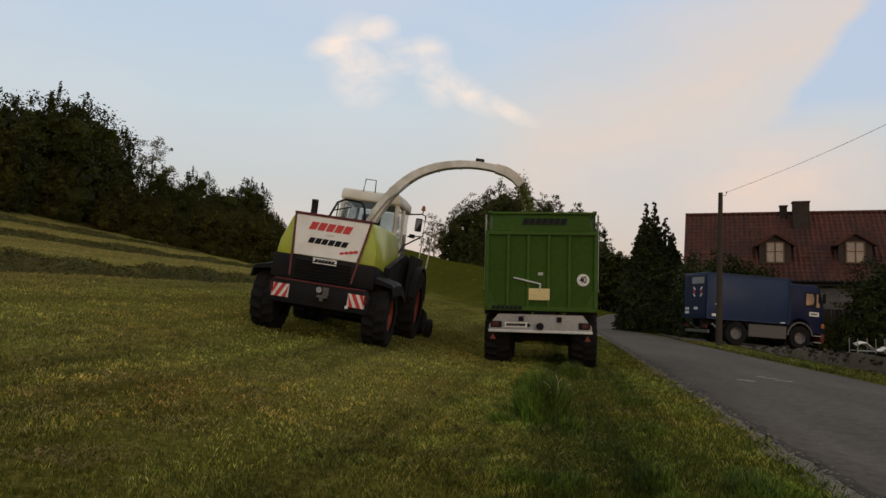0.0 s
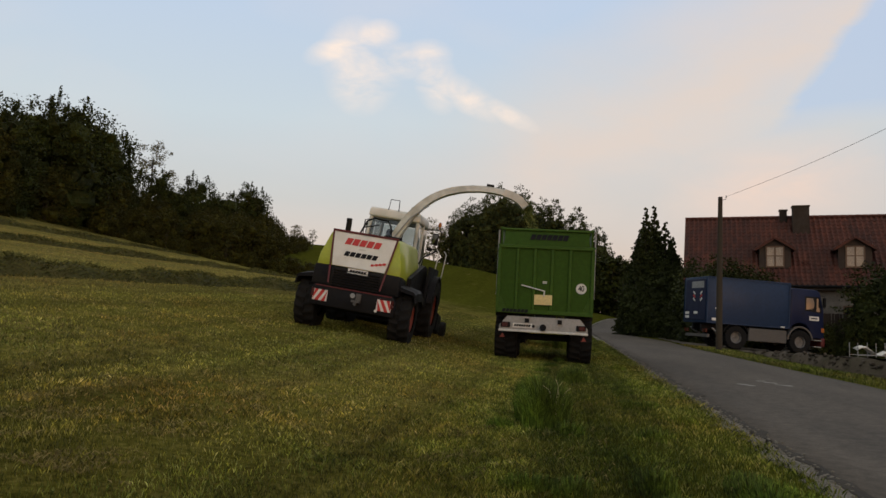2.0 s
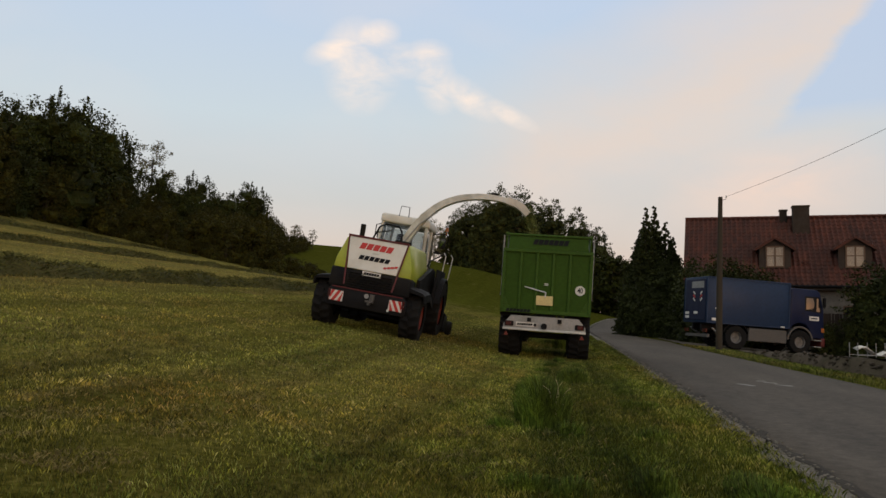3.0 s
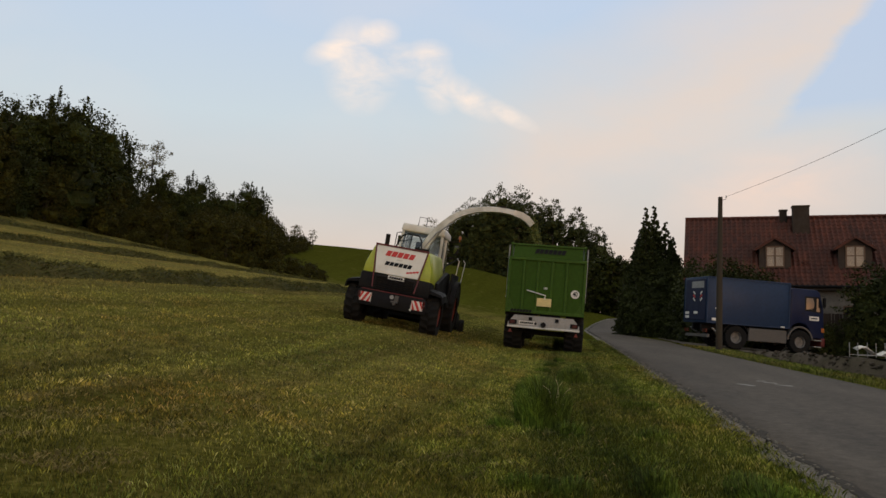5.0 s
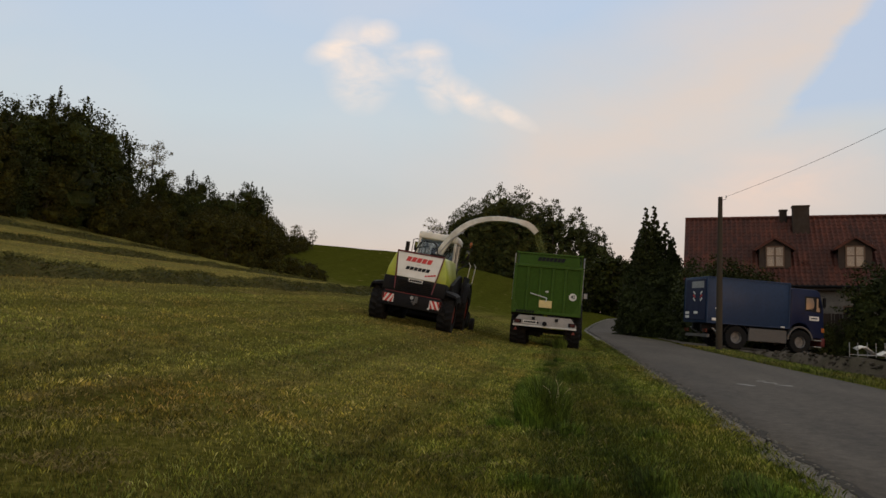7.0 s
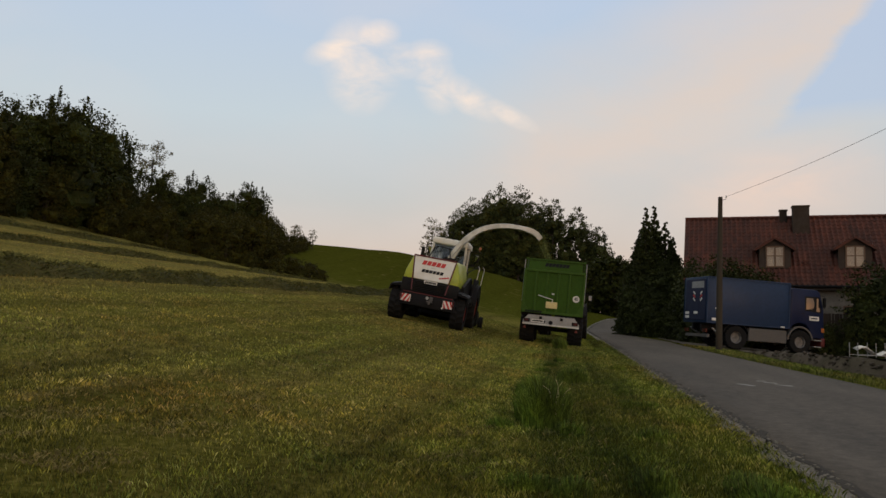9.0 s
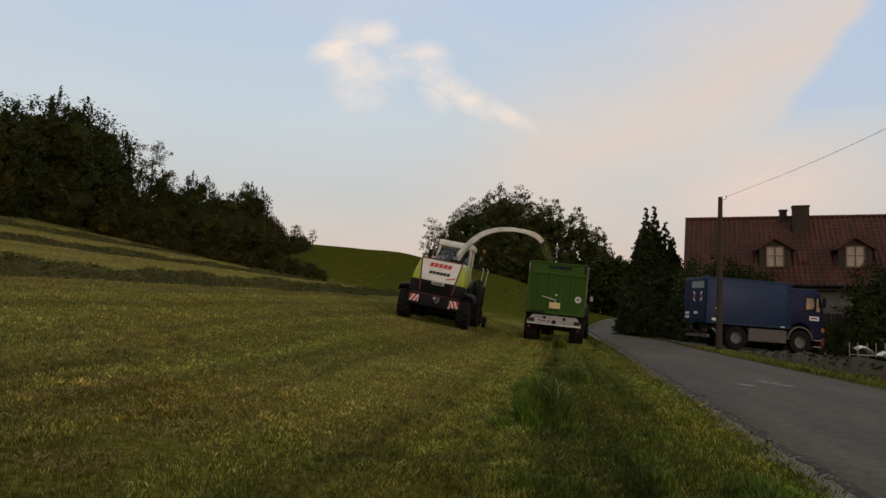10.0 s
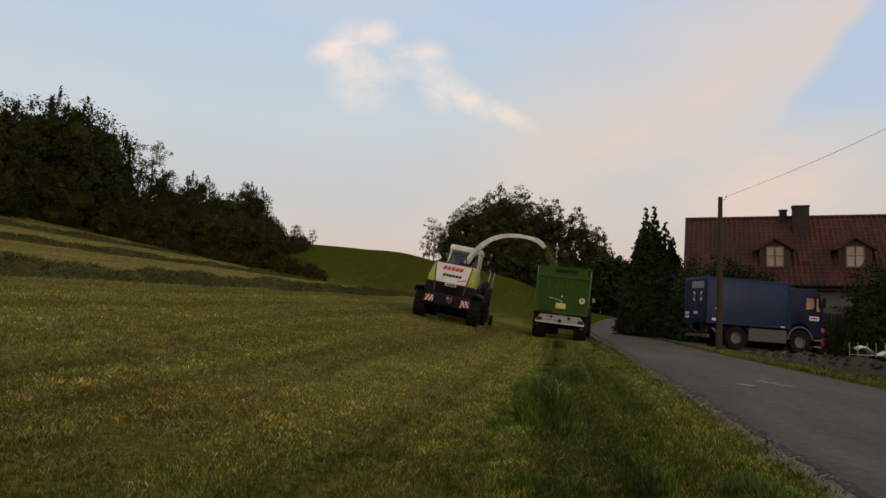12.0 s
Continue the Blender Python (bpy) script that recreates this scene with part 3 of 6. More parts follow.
def windrow(x0, y0, y1, w, h, seed, label):
    """A raked swath of cut grass: a lumpy bed under loose blades."""
    rng = np.random.default_rng(seed)
    ys = np.arange(y0, y1, 0.45)
    verts, faces, n = [], [], 11
    ph = rng.uniform(0, 6, 6)
    tops = []
    for y in ys:
        xc = x0 + 0.35 * math.sin(y * 0.13 + ph[0]) + 0.12 * math.sin(y * 0.7 + ph[1])
        hh = h * (0.85 + 0.18 * math.sin(y * 0.9 + ph[2]) + 0.16 * math.sin(y * 2.3 + ph[3]) + rng.normal(0, 0.06)) * min(1.0, 0.15 + (y1 - y) / 14)
        ww = w * (0.9 + 0.12 * math.sin(y * 1.1 + ph[4]))
        tops.append((xc, y, hh, ww))
        for k in range(n):
            u = k / (n - 1) * 2 - 1
            x = xc + u * ww / 2
            z = land_z(x, y) - 0.04 + hh * (1 - abs(u) ** 2.2) * (1 + rng.normal(0, 0.10))
            verts.append((x, y + rng.normal(0, 0.08), z))
    for r in range(len(ys) - 1):
        for k in range(n - 1):
            a = r * n + k
            faces.append((a, a + 1, a + n + 1, a + n))
    bed = sheet("hay_swath", verts, faces, M_HAYBED, True)
    tagged(bed, label, "hay swath", group="swaths on the meadow", kind="stuff")
    m = int((y1 - y0) * 420)
    t = np.array(tops)
    i = rng.integers(0, len(t), m)
    u = rng.uniform(-1.05, 1.05, m)
    x = t[i, 0] + u * t[i, 3] / 2
    y = t[i, 1] + rng.uniform(-0.3, 0.3, m)
    z = land(x, y) + t[i, 2] * np.clip(1 - abs(u) ** 2.2, 0, 1)
    d = rng.normal(0, 1, (m, 3))
    d[:, 2] = abs(d[:, 2]) * 0.5
    d /= np.linalg.norm(d, axis=1)[:, None]
    s = np.cross(d, rng.normal(0, 1, (m, 3)))
    s /= np.linalg.norm(s, axis=1)[:, None]
    c = np.stack([x, y, z], -1)
    ln, wd = rng.uniform(0.05, 0.15, m)[:, None], 0.010
    quad = np.stack([c - s * wd, c + s * wd, c + d * ln + s * wd, c + d * ln - s * wd], 1).reshape(-1, 3)
    ob = new("loose_hay", soup("loose_hay", quad, 4, M_HAY))
    ob.parent = bed


def stones(name, label, spots, size, material, seed):
    """Angular stones, each a squashed hull of its own, in one mesh."""
    rng = random.Random(seed)
    verts, faces = [], []
    for x, y, z in spots:
        s = size * rng.uniform(0.45, 1.35)
        k = len(verts)
        a0 = rng.uniform(0, 6.28)
        for r, h, n in ((1.0, 0.0, 6), (0.72, 0.55, 6)):
            for i in range(n):
                a = a0 + i * math.tau / n
                q = s * r * rng.uniform(0.75, 1.2)
                verts.append((x + math.cos(a) * q, y + math.sin(a) * q, z - 0.3 * s + h * s * rng.uniform(0.8, 1.5)))
        verts.append((x, y, z + 0.55 * s))
        for i in range(6):
            j = (i + 1) % 6
            faces.append((k + i, k + j, k + 6 + j, k + 6 + i))
            faces.append((k + 6 + i, k + 6 + j, k + 12))
    return tagged(sheet(name, verts, faces, material), label, "stones", kind="stuff")


make_ground()
strip("road", road_left, road_right, -60, 330, 0.8, 0.0, M_ROAD, "narrow worn grey asphalt lane with crumbling edges", "road", 0.015)
strip("gravel_margin", lambda y: road_left(y) - 0.24, lambda y: road_left(y) - 0.02, -40, 120, 0.3, 0.010, M_GRAVEL,
      "crumbled pale gravel along the edge of the lane", "gravel", 0.07, 3)
strip("broken_edge", lambda y: road_left(y) - 0.05, lambda y: road_left(y) + 0.10, -40, 90, 0.25, 0.014, M_EARTH,
      "dark crumbled asphalt and earth at the lane edge", "road edge", 0.05, 3)
rg = random.Random(8)
spots = []
for _ in range(2600):
    yy = 2.5 + 40 * rg.random() ** 1.8
    xx = float(road_left(yy)) - 0.10 + rg.gauss(0, 0.10)
    spots.append((xx, yy, land_z(xx, yy) + 0.012))
stones("gravel_stones", "loose grey stones along the crumbled lane edge", spots, 0.018, M_GRAVEL, 2)


def yard_left(y):
    return smooth_table(y, ((15, 9.3), (21.6, 8.68), (24.5, 8.25), (28, 8.05), (31, 8.25), (34, 8.35), (36.5, 8.1), (38.5, 6.5), (60, 6.35)), 0.4)


def bank_top(y):
    return smooth_table(y, ((15, 0.66), (21.8, 0.54), (24.3, 0.46), (28, 0.37), (33, 0.18), (37, 0.05), (38.5, 0.01), (60, 0.005)), 0.5)


def make_yard():
    ys = np.linspace(14, 58, 89)
    verts, faces, n = [], [], 13
    for y in ys:
        a = float(yard_left(y))
        for k in range(n):
            x = a + (34 - a) * (k / (n - 1)) ** 1.6
            drop = float(bank_top(y)) * max(0, 1 - (x - a) / 6.0)
            verts.append((x, y, land_z(x, y) + 0.012 + drop + 0.015 * math.sin(y * 2.1 + k)))
    for r in range(len(ys) - 1):
        for k in range(n - 1):
            i = r * n + k
            faces.append((i, i + 1, i + n + 1, i + n))
    tagged(sheet("yard", verts, faces, M_YARD, True), "grey gravel farmyard in front of the house", "yard", kind="structure")


make_yard()


def make_bank():
    """A low dry bank of stones that holds the yard above the verge; each stone is a piece."""
    rng = random.Random(11)
    shapes = []
    for i in range(6):
        bm = B()
        box(bm, (0, 0, 0), (1, 0.7, 0.8), None, (rng.uniform(0.7, 0.95), rng.uniform(0.7, 0.95)))
        bevel(bm, 0.14, 1)
        for v in bm.verts:
            v.co += Vector((rng.gauss(0, 0.04), rng.gauss(0, 0.04), rng.gauss(0, 0.04)))
        shapes.append(mesh_of("bank_stone", bm, M_STONE))
    bm = B()
    ys = np.linspace(14.5, 37.5, 116)
    rings = []
    for y in ys:
        x, h = float(yard_left(y)), float(bank_top(y))
        g = land_z(x, y)
        wob = 0.03 * math.sin(y * 3.1) + 0.02 * math.sin(y * 7.7)
        rings.append([Vector((x - 0.30, y, g - 0.1)), Vector((x - 0.24 + wob, y, g + h * 0.25)), Vector((x - 0.12 - wob, y, g + h * 0.62 + wob)), Vector((x - 0.02, y, g + h - 0.02 + wob)), Vector((x + 0.35, y, g + h + 0.0)), Vector((x + 0.35, y, g - 0.1))])
    loft(bm, rings)
    bank = new("stone_bank", mesh_of("stone_bank", bm, M_SOIL))
    tagged(bank, "low brown earth bank with half-buried stones edging the yard", "stone wall", kind="structure")
    for course in range(4):
        y = 20.0
        while y < 35.0:
            h = float(bank_top(y))
            s = rng.uniform(0.14, 0.30)
            z = 0.03 + course * 0.12
            if z < h - 0.01:
                x = float(yard_left(y))
                ob = new("stone", shapes[rng.randrange(6)])
                ob.parent = bank
                ob.matrix_basis = Matrix.LocRotScale((x - 0.22 + 0.20 * z / max(h, 0.1) + rng.gauss(0, 0.02), y, land_z(x, y) + z + rng.gauss(0, 0.03)), Euler((rng.gauss(0, 0.25), rng.gauss(0, 0.25), 1.6 + rng.gauss(0, 0.35))),
                                                     (s, 0.13, rng.uniform(0.07, 0.14)))
            y += s * rng.uniform(1.2, 2.6)


make_bank()

# cut swaths still lying on the slope
windrow(-11.7, -6, 64, 1.10, 0.33, 1, "long raked swath of cut grass lying on the meadow")
windrow(-19.4, 2, 58, 0.95, 0.25, 2, "long raked swath of cut grass lying on the meadow")
windrow(-26.4, 8, 50, 0.95, 0.24, 3, "long raked swath of cut grass lying on the upper slope")

# chalk-like marks on the asphalt
for xm, ym, lm, am in ((3.76, 16.25, 0.26, 30), (3.88, 16.05, 0.14, 34), (4.40, 17.40, 0.20, 84), (4.50, 17.05, 0.30, 40), (4.63, 16.55, 0.36, 46)):
    bm = B()
    box(bm, (0, 0, 0), (lm, 0.13, 0.004), None, (0.9, 0.7))
    mk = new("road_mark", mesh_of("road_mark", bm, M_CHALK))
    mk.matrix_basis = pose(xm, ym, land_z(xm, ym) + 0.03, 0, 0, am - 78)
    tagged(mk, "faded white paint mark on the asphalt", "road mark", group="paint marks on the lane", kind="structure")

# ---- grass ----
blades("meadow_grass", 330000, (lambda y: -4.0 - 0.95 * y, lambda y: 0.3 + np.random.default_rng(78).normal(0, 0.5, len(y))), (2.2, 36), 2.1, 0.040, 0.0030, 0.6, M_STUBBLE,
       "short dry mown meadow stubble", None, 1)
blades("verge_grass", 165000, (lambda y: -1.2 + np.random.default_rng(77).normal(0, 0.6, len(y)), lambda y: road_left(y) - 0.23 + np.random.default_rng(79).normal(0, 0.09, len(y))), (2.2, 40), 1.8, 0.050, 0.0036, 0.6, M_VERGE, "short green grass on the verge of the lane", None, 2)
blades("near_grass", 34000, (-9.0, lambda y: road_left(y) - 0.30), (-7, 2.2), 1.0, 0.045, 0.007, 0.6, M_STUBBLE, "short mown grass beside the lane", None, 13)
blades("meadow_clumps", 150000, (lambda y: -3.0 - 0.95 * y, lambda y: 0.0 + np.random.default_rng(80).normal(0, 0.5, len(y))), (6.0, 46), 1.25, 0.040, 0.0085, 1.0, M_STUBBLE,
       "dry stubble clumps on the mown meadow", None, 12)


def in_wisps(x, y):
    """Where the rake has left thin wisps of cut grass, in rows along the slope."""
    row = np.sin(x * 1.55 + 0.5 * np.sin(y * 0.35) + 0.8)
    knot = np.sin(x * 3.1 + 2.0 * np.sin(y * 1.7)) * np.sin(y * 2.3 + 1.6 * np.sin(x * 1.9)) + 0.7 * np.sin(x * 7.3 - y * 5.1)
    return row * 0.7 + knot > 0.55


blades("cut_straw", 150000, (lambda y: -3.5 - 0.95 * y, -0.6), (4.5, 34), 1.4, 0.015, 0.0030, 2.4, M_WISP, "thin pale wisps of cut grass lying on the stubble", in_wisps, 21, 0.022)
blades("verge_straw", 1800, (-1.7, 0.5), (5.8, 8.8), 1.0, 0.017, 0.0026, 2.2, M_WISP, "pale dead stems lying on the verge", in_wisps, 22, 0.03)
blades("bank_grass", 26000, (lambda y: road_right(y) + 0.05, lambda y: yard_left(y) - 0.05), (14, 39.5), 1.0, 0.085, 0.010, 0.6, M_BANK,
       "green grass strip between the lane and the stone bank", None, 3)
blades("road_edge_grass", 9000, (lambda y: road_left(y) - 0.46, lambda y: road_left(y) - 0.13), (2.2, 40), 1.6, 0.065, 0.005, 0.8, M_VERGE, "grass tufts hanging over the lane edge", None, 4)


def make_tuft(x0, y0, rx, ry, n, h, seed, label):
    rng = np.random.default_rng(seed)
    r, a = np.sqrt(rng.random(n)), rng.uniform(0, 6.283, n)
    x, y = x0 + rx * r * np.cos(a), y0 + ry * r * np.sin(a)
    z = land(x, y)
    hh = h * rng.uniform(0.35, 1.1, n) * (1.1 - 0.6 * r)
    b = a + rng.normal(0, 0.7, n)
    w = 0.006
    rows = []
    for s, k in ((0.0, 0.0), (0.5, 0.05), (0.85, 0.16), (1.0, 0.27)):
        px, py, pz = x + np.cos(b) * hh * k, y + np.sin(b) * hh * k, z + hh * s * (1 - 0.08 * k)
        ww = w * (1.0 - 0.75 * s)
        rows.append((np.stack([px - ww, py, pz], -1), np.stack([px + ww, py, pz], -1)))
    quads = [np.stack([p[0], p[1], q[1], q[0]], 1) for p, q in zip(rows, rows[1:])]
    v = np.concatenate(quads, 1).reshape(-1, 3)
    tuft = new("grass_tuft", soup("grass_tuft", v, 4, M_TUFT))
    return tagged(tuft, label, "grass tuft", kind="stuff")


tuft = make_tuft(-0.20, 9.45, 0.34, 0.95, 1700, 0.56, 5, "tall unmown green grass tuft standing on the verge")
for k, (dx, hh, ln) in enumerate(((-0.04, 0.44, 0.05), (0.00, 0.47, -0.03), (0.03, 0.36, 0.07), (-0.08, 0.38, -0.08), (0.05, 0.30, 0.02))):
    bm = B()
    tube(bm, [(dx, 9.1 + k * 0.05, -0.05), (dx + ln * 0.1, 9.1 + k * 0.05, hh * 0.45), (dx + ln * 0.5, 9.1 + k * 0.05, hh * 0.85), (dx + ln * 1.5, 9.1 + k * 0.05, hh)], 0.003, 5, [0.0025, 0.002, 0.0018, 0.0035])
    part("dry_stalk", bm, M_STALK, tuft, "dry straw-coloured stalk")
for xx, yy, rx, ry, hh, s in ((-0.35, 12.4, 0.35, 1.3, 0.34, 6), (0.25, 15.0, 0.3, 1.2, 0.30, 7), (0.0, 27.5, 0.25, 0.6, 0.50, 8), (1.55, 5.8, 0.3, 0.9, 0.15, 10)):
    make_tuft(xx, yy, rx, ry, 900, hh, s, "tuft of taller green grass on the verge")

rt = random.Random(31)
for k in range(26):
    yy = 3.2 + 24 * rt.random() ** 1.4
    xx = rt.uniform(-0.7, 1.75)
    make_tuft(xx, yy, rt.uniform(0.10, 0.26), rt.uniform(0.12, 0.40), 240, rt.uniform(0.10, 0.19), 40 + k, "small tuft of longer grass on the verge")

# ---- trees ----


def leaf_cloud(rng, centres, radii, per, size):
    """Loose leaves round clump centres, as small folded quads."""
    c = np.repeat(centres, per, 0)
    n = len(c)
    d = rng.normal(0, 1, (n, 3))
    d /= np.linalg.norm(d, axis=1)[:, None]
    r = np.repeat(radii, per) * rng.random(n) ** 0.6 * 1.15
    p = c + d * r[:, None] * np.array([1, 1, 0.8])
    u = rng.normal(0, 1, (n, 3))
    u /= np.linalg.norm(u, axis=1)[:, None]
    v = np.cross(u, rng.normal(0, 1, (n, 3)))
    v /= np.linalg.norm(v, axis=1)[:, None]
    s = (size * rng.uniform(0.6, 1.4, n))[:, None]
    return np.stack([p - u * s, p - v * s * 0.55, p + u * s, p + v * s * 0.55], 1).reshape(-1, 3)


def inner_foliage(rng, centres, radii, material, root):
    """The dense inside of a crown: small uneven lumps that overlap."""
    bm = B()
    bmesh.ops.create_icosphere(bm, subdivisions=2, radius=1.0)
    unit = np.array([tuple(v.co) for v in bm.verts])
    tri = np.array([[v.index for v in f.verts] for f in bm.faces])
    bm.free()
    verts, faces = [], []
    for c, r in zip(centres, radii):
        faces.append(tri + len(unit) * len(verts))
        verts.append(c + unit * r * rng.uniform(0.45, 1.30, (len(unit), 1)))
    me = bpy.data.meshes.new("inner_foliage")
    me.from_pydata(np.concatenate(verts).tolist(), [], np.concatenate(faces).tolist())
    me.materials.append(material)
    ob = new("inner_foliage", me)
    ob.parent = root
    tagged(ob, kind="stuff")


def make_tree(name, seed, h, w, low, clumps, per, leaf, material, label, bark=None, spread=1.0, stems=1, pointed=False, dense=0, shoots=0):
    """A tree of height h and crown width w; low: share of the height below the crown; dense: lumps inside; shoots: upright twigs on top."""
    rng = np.random.default_rng(seed)
    root = new(name)
    bm = B()
    tips = []
    for s in range(stems):
        a = rng.uniform(0, 6.28)
        lean = Vector((math.cos(a), math.sin(a), 0)) * (0.18 * w if stems > 1 else 0.02 * h)
        top = h * (0.86 if not pointed else 0.97)
        pts = [Vector((0, 0, -0.3)) + lean * 0.2 * s / max(1, stems), lean * (0 if pointed else 0.4) + Vector((0, 0, top * 0.4)), lean * (0 if pointed else 1) + Vector((0 if pointed else rng.normal(0, 0.05 * w), 0, top))]
        r0 = 0.022 * h / math.sqrt(stems)
        tube(bm, pts, 0, 7, [r0, r0 * 0.7, r0 * 0.12])
        for i in range(9):
            t = rng.uniform(max(low, 0.12), 0.92)
            b0 = pts[0].lerp(pts[1], t * 2) if t < 0.5 else pts[1].lerp(pts[2], t * 2 - 1)
            a = rng.uniform(0, 6.28)
            reach = w * (0.36 * (1 - t) if pointed else 0.42 * (1 - abs(t - 0.45))) * rng.uniform(0.7, 1.1)
            tip = b0 + Vector((math.cos(a) * reach, math.sin(a) * reach, reach * rng.uniform(0.2, 0.8)))
            tube(bm, [b0, b0.lerp(tip, 0.5) + Vector((0, 0, -0.04 * h * rng.random())), tip], 0, 5, [r0 * 0.45, r0 * 0.28, r0 * 0.06])
            tips.append(tip)
    trunk = part("trunk", bm, bark or M_BARK, root)
    z = low + (1 - low) * rng.random(clumps)
    a = rng.uniform(0, 6.283, clumps)
    if pointed:
        env = np.clip(1.03 - (z - low) / (1 - low), 0.03, 1) ** 0.92
        z = low + (z - low) * 0.97
    else:
        t = (z - low) / (1 - low)
        env = np.sqrt(np.clip(1 - ((t - 0.42) / 0.62) ** 2, 0.04, 1))
    rad = w / 2 * env * np.sqrt(rng.uniform(0.45 if dense else 0.15, 1.0, clumps)) * (1 + 0.22 * np.sin(3 * a + seed) * spread)
    c = np.stack([np.cos(a) * rad, np.sin(a) * rad, z * h * (1 + 0.05 * np.sin(2 * a + seed))], -1)
    if not pointed:
        c = np.concatenate([c, np.array([tuple(t) for t in tips])])
    cr = rng.uniform(0.5, 1.15, len(c)) * (0.085 * w + 0.12) * (0.6 if pointed else 1)
    if pointed:
        cr = cr * np.clip(env * 2.2, 0.28, 1)
    cloud = leaf_cloud(rng, c, cr, per, leaf)
    if dense:
        pick = rng.permutation(clumps)[:dense]
        inner = c[pick] * np.array([0.66, 0.66, 0.84 if not pointed else 0.95])
        inner_foliage(rng, inner, (0.10 * w + 0.08) * rng.uniform(0.7, 1.2, dense) * (np.clip(env[pick] * 1.2, 0.10, 1) if pointed else 1), material, root)
    if shoots:
        pick = rng.integers(0, clumps, shoots * 3)
        pick = pick[c[pick, 2] > 0.45 * h][:shoots]
        along = c[pick]
        tip = rng.uniform(0.04, 0.10, len(pick)) * h
        steps = np.linspace(0, 1, 7)
        line = (along[:, None, :] + np.stack([0 * steps, 0 * steps, steps], -1)[None] * tip[:, None, None]).reshape(-1, 3)
        cloud = np.concatenate([cloud, leaf_cloud(rng, line, np.full(len(line), 0.10), 6, leaf * 0.9)])
    me = soup("crown", cloud, 4, material)
    crown = new("crown", me)
    crown.parent = root
    tagged(root, label, "tree")
    return root


def plant(proto, spots, group, seed):
    """Copies of a tree at (x, y, scale), the first one taking the first spot."""
    rng = random.Random(seed)
    for i, (x, y, s) in enumerate(spots):
        m = Matrix.LocRotScale((x, y, land_z(x, y) - 0.1), Euler((0, 0, rng.uniform(0, 6.28))), (s * rng.uniform(0.9, 1.1), s * rng.uniform(0.9, 1.1), s))
        if i == 0:
            proto.matrix_basis = m
        else:
            copy_thing(proto, m)
        proto["group"] = group


HEDGE = "trees of the hillside hedge"
hedge_a = make_tree("hedge_tree", 1, 8.0, 6.5, 0.0, 420, 20, 0.097, M_LEAF_A, "dense dark green broadleaf tree in the hillside hedge", None, 1, 2, False, 70, 30)
hedge_b = make_tree("hedge_tree", 2, 7.0, 5.5, 0.0, 380, 19, 0.092, M_LEAF_B, "olive green bushy tree in the hillside hedge", None, 1.2, 3, False, 60, 70)
hedge_c = make_tree("hedge_tree", 3, 8.5, 5.0, 0.0, 360, 19, 0.094, M_LEAF_A, "tall dark green tree in the hillside hedge", None, 1.3, 2, False, 60, 60)
for t in (hedge_a, hedge_b, hedge_c):
    t["group"] = HEDGE
plant(hedge_a, [(-37, 36, 1.0), (-36.5, 42, 0.92), (-37, 48.5, 1.05), (-38.6, 54, 1.08), (-37, 66, 0.68), (-42, 45, 0.85), (-41.0, 56.0, 1.02), (-37.5, 77, 0.80)], HEDGE, 1)
plant(hedge_b, [(-35, 40, 0.75), (-35.5, 46, 0.72), (-35.5, 60, 0.70), (-35.5, 70, 0.85), (-35.2, 76, 0.9), (-35.3, 82, 0.92), (-36, 87, 0.9), (-35, 53, 0.75), (-37, 92, 0.7), (-35, 35, 0.8), (-38.8, 62.5, 0.78), (-39, 67.5, 0.74), (-39, 73, 0.76),
                (-29.6, 51.5, 0.58), (-27.6, 53.0, 0.64), (-25.8, 54.2, 0.70), (-24.7, 56.2, 0.72), (-24.0, 58.4, 0.64), (-31.8, 51.5, 0.5), (-26.6, 57.5, 0.72)], HEDGE, 2)
plant(hedge_c, [(-38, 51, 1.1), (-38.6, 58.0, 0.84), (-37.5, 63.5, 0.66), (-37.5, 71, 0.76), (-37, 83, 0.84), (-38.5, 88, 0.76)], HEDGE, 3)
airy = make_tree("hedge_tree", 4, 9.0, 4.0, 0.42, 80, 30, 0.085, M_LEAF_E, "thin airy pale-leaved tree above the hedge")
plant(airy, [(-39.5, 65.5, 1.02), (-36.5, 97, 0.42), (-37.5, 101, 0.40), (-37, 106, 0.34)], HEDGE, 4)
low_bush = make_tree("bush", 5, 4.0, 4.5, 0.0, 170, 30, 0.085, M_LEAF_B, "low olive bush at the end of the hedge", None, 1.2, 3, False, 30, 20)
plant(low_bush, [(-33.6, 50.2, 0.6), (-30.6, 49.6, 0.45), (-28.0, 50.6, 0.45), (-26.0, 52.2, 0.45), (-24.0, 54.2, 0.45), (-22.6, 56.4, 0.5), (-22.3, 59.5, 0.66), (-21.9, 62.5, 0.60), (-21.6, 65.0, 0.42), (-36, 91, 1.0), (-36.5, 95.5, 1.0), (-37, 100, 0.92), (-38, 105, 0.8)], "bushes along the foot of the hedge", 5)

WOOD = "trees of the wood behind the hill"
wood_a = make_tree("tall_tree", 11, 17.0, 9.6, 0.04, 340, 17, 0.18, M_LEAF_C, "tall dark tree with rounded crown on the far hill", None, 1.2, 1, False, 70)
plant(wood_a, [(-10.6, 148, 1.08), (-16.5, 150, 0.82), (-20.5, 151, 0.66), (-13.5, 155, 0.95), (-6.5, 152, 0.86), (-18.5, 147, 0.70), (-13.5, 146, 0.80), (-7.5, 145, 0.72), (-22.6, 149, 0.50), (-16, 144, 0.5), (-10.5, 143, 0.5), (-4, 141, 0.48), (1.5, 138, 0.45), (6.0, 134, 0.42)], WOOD, 6)
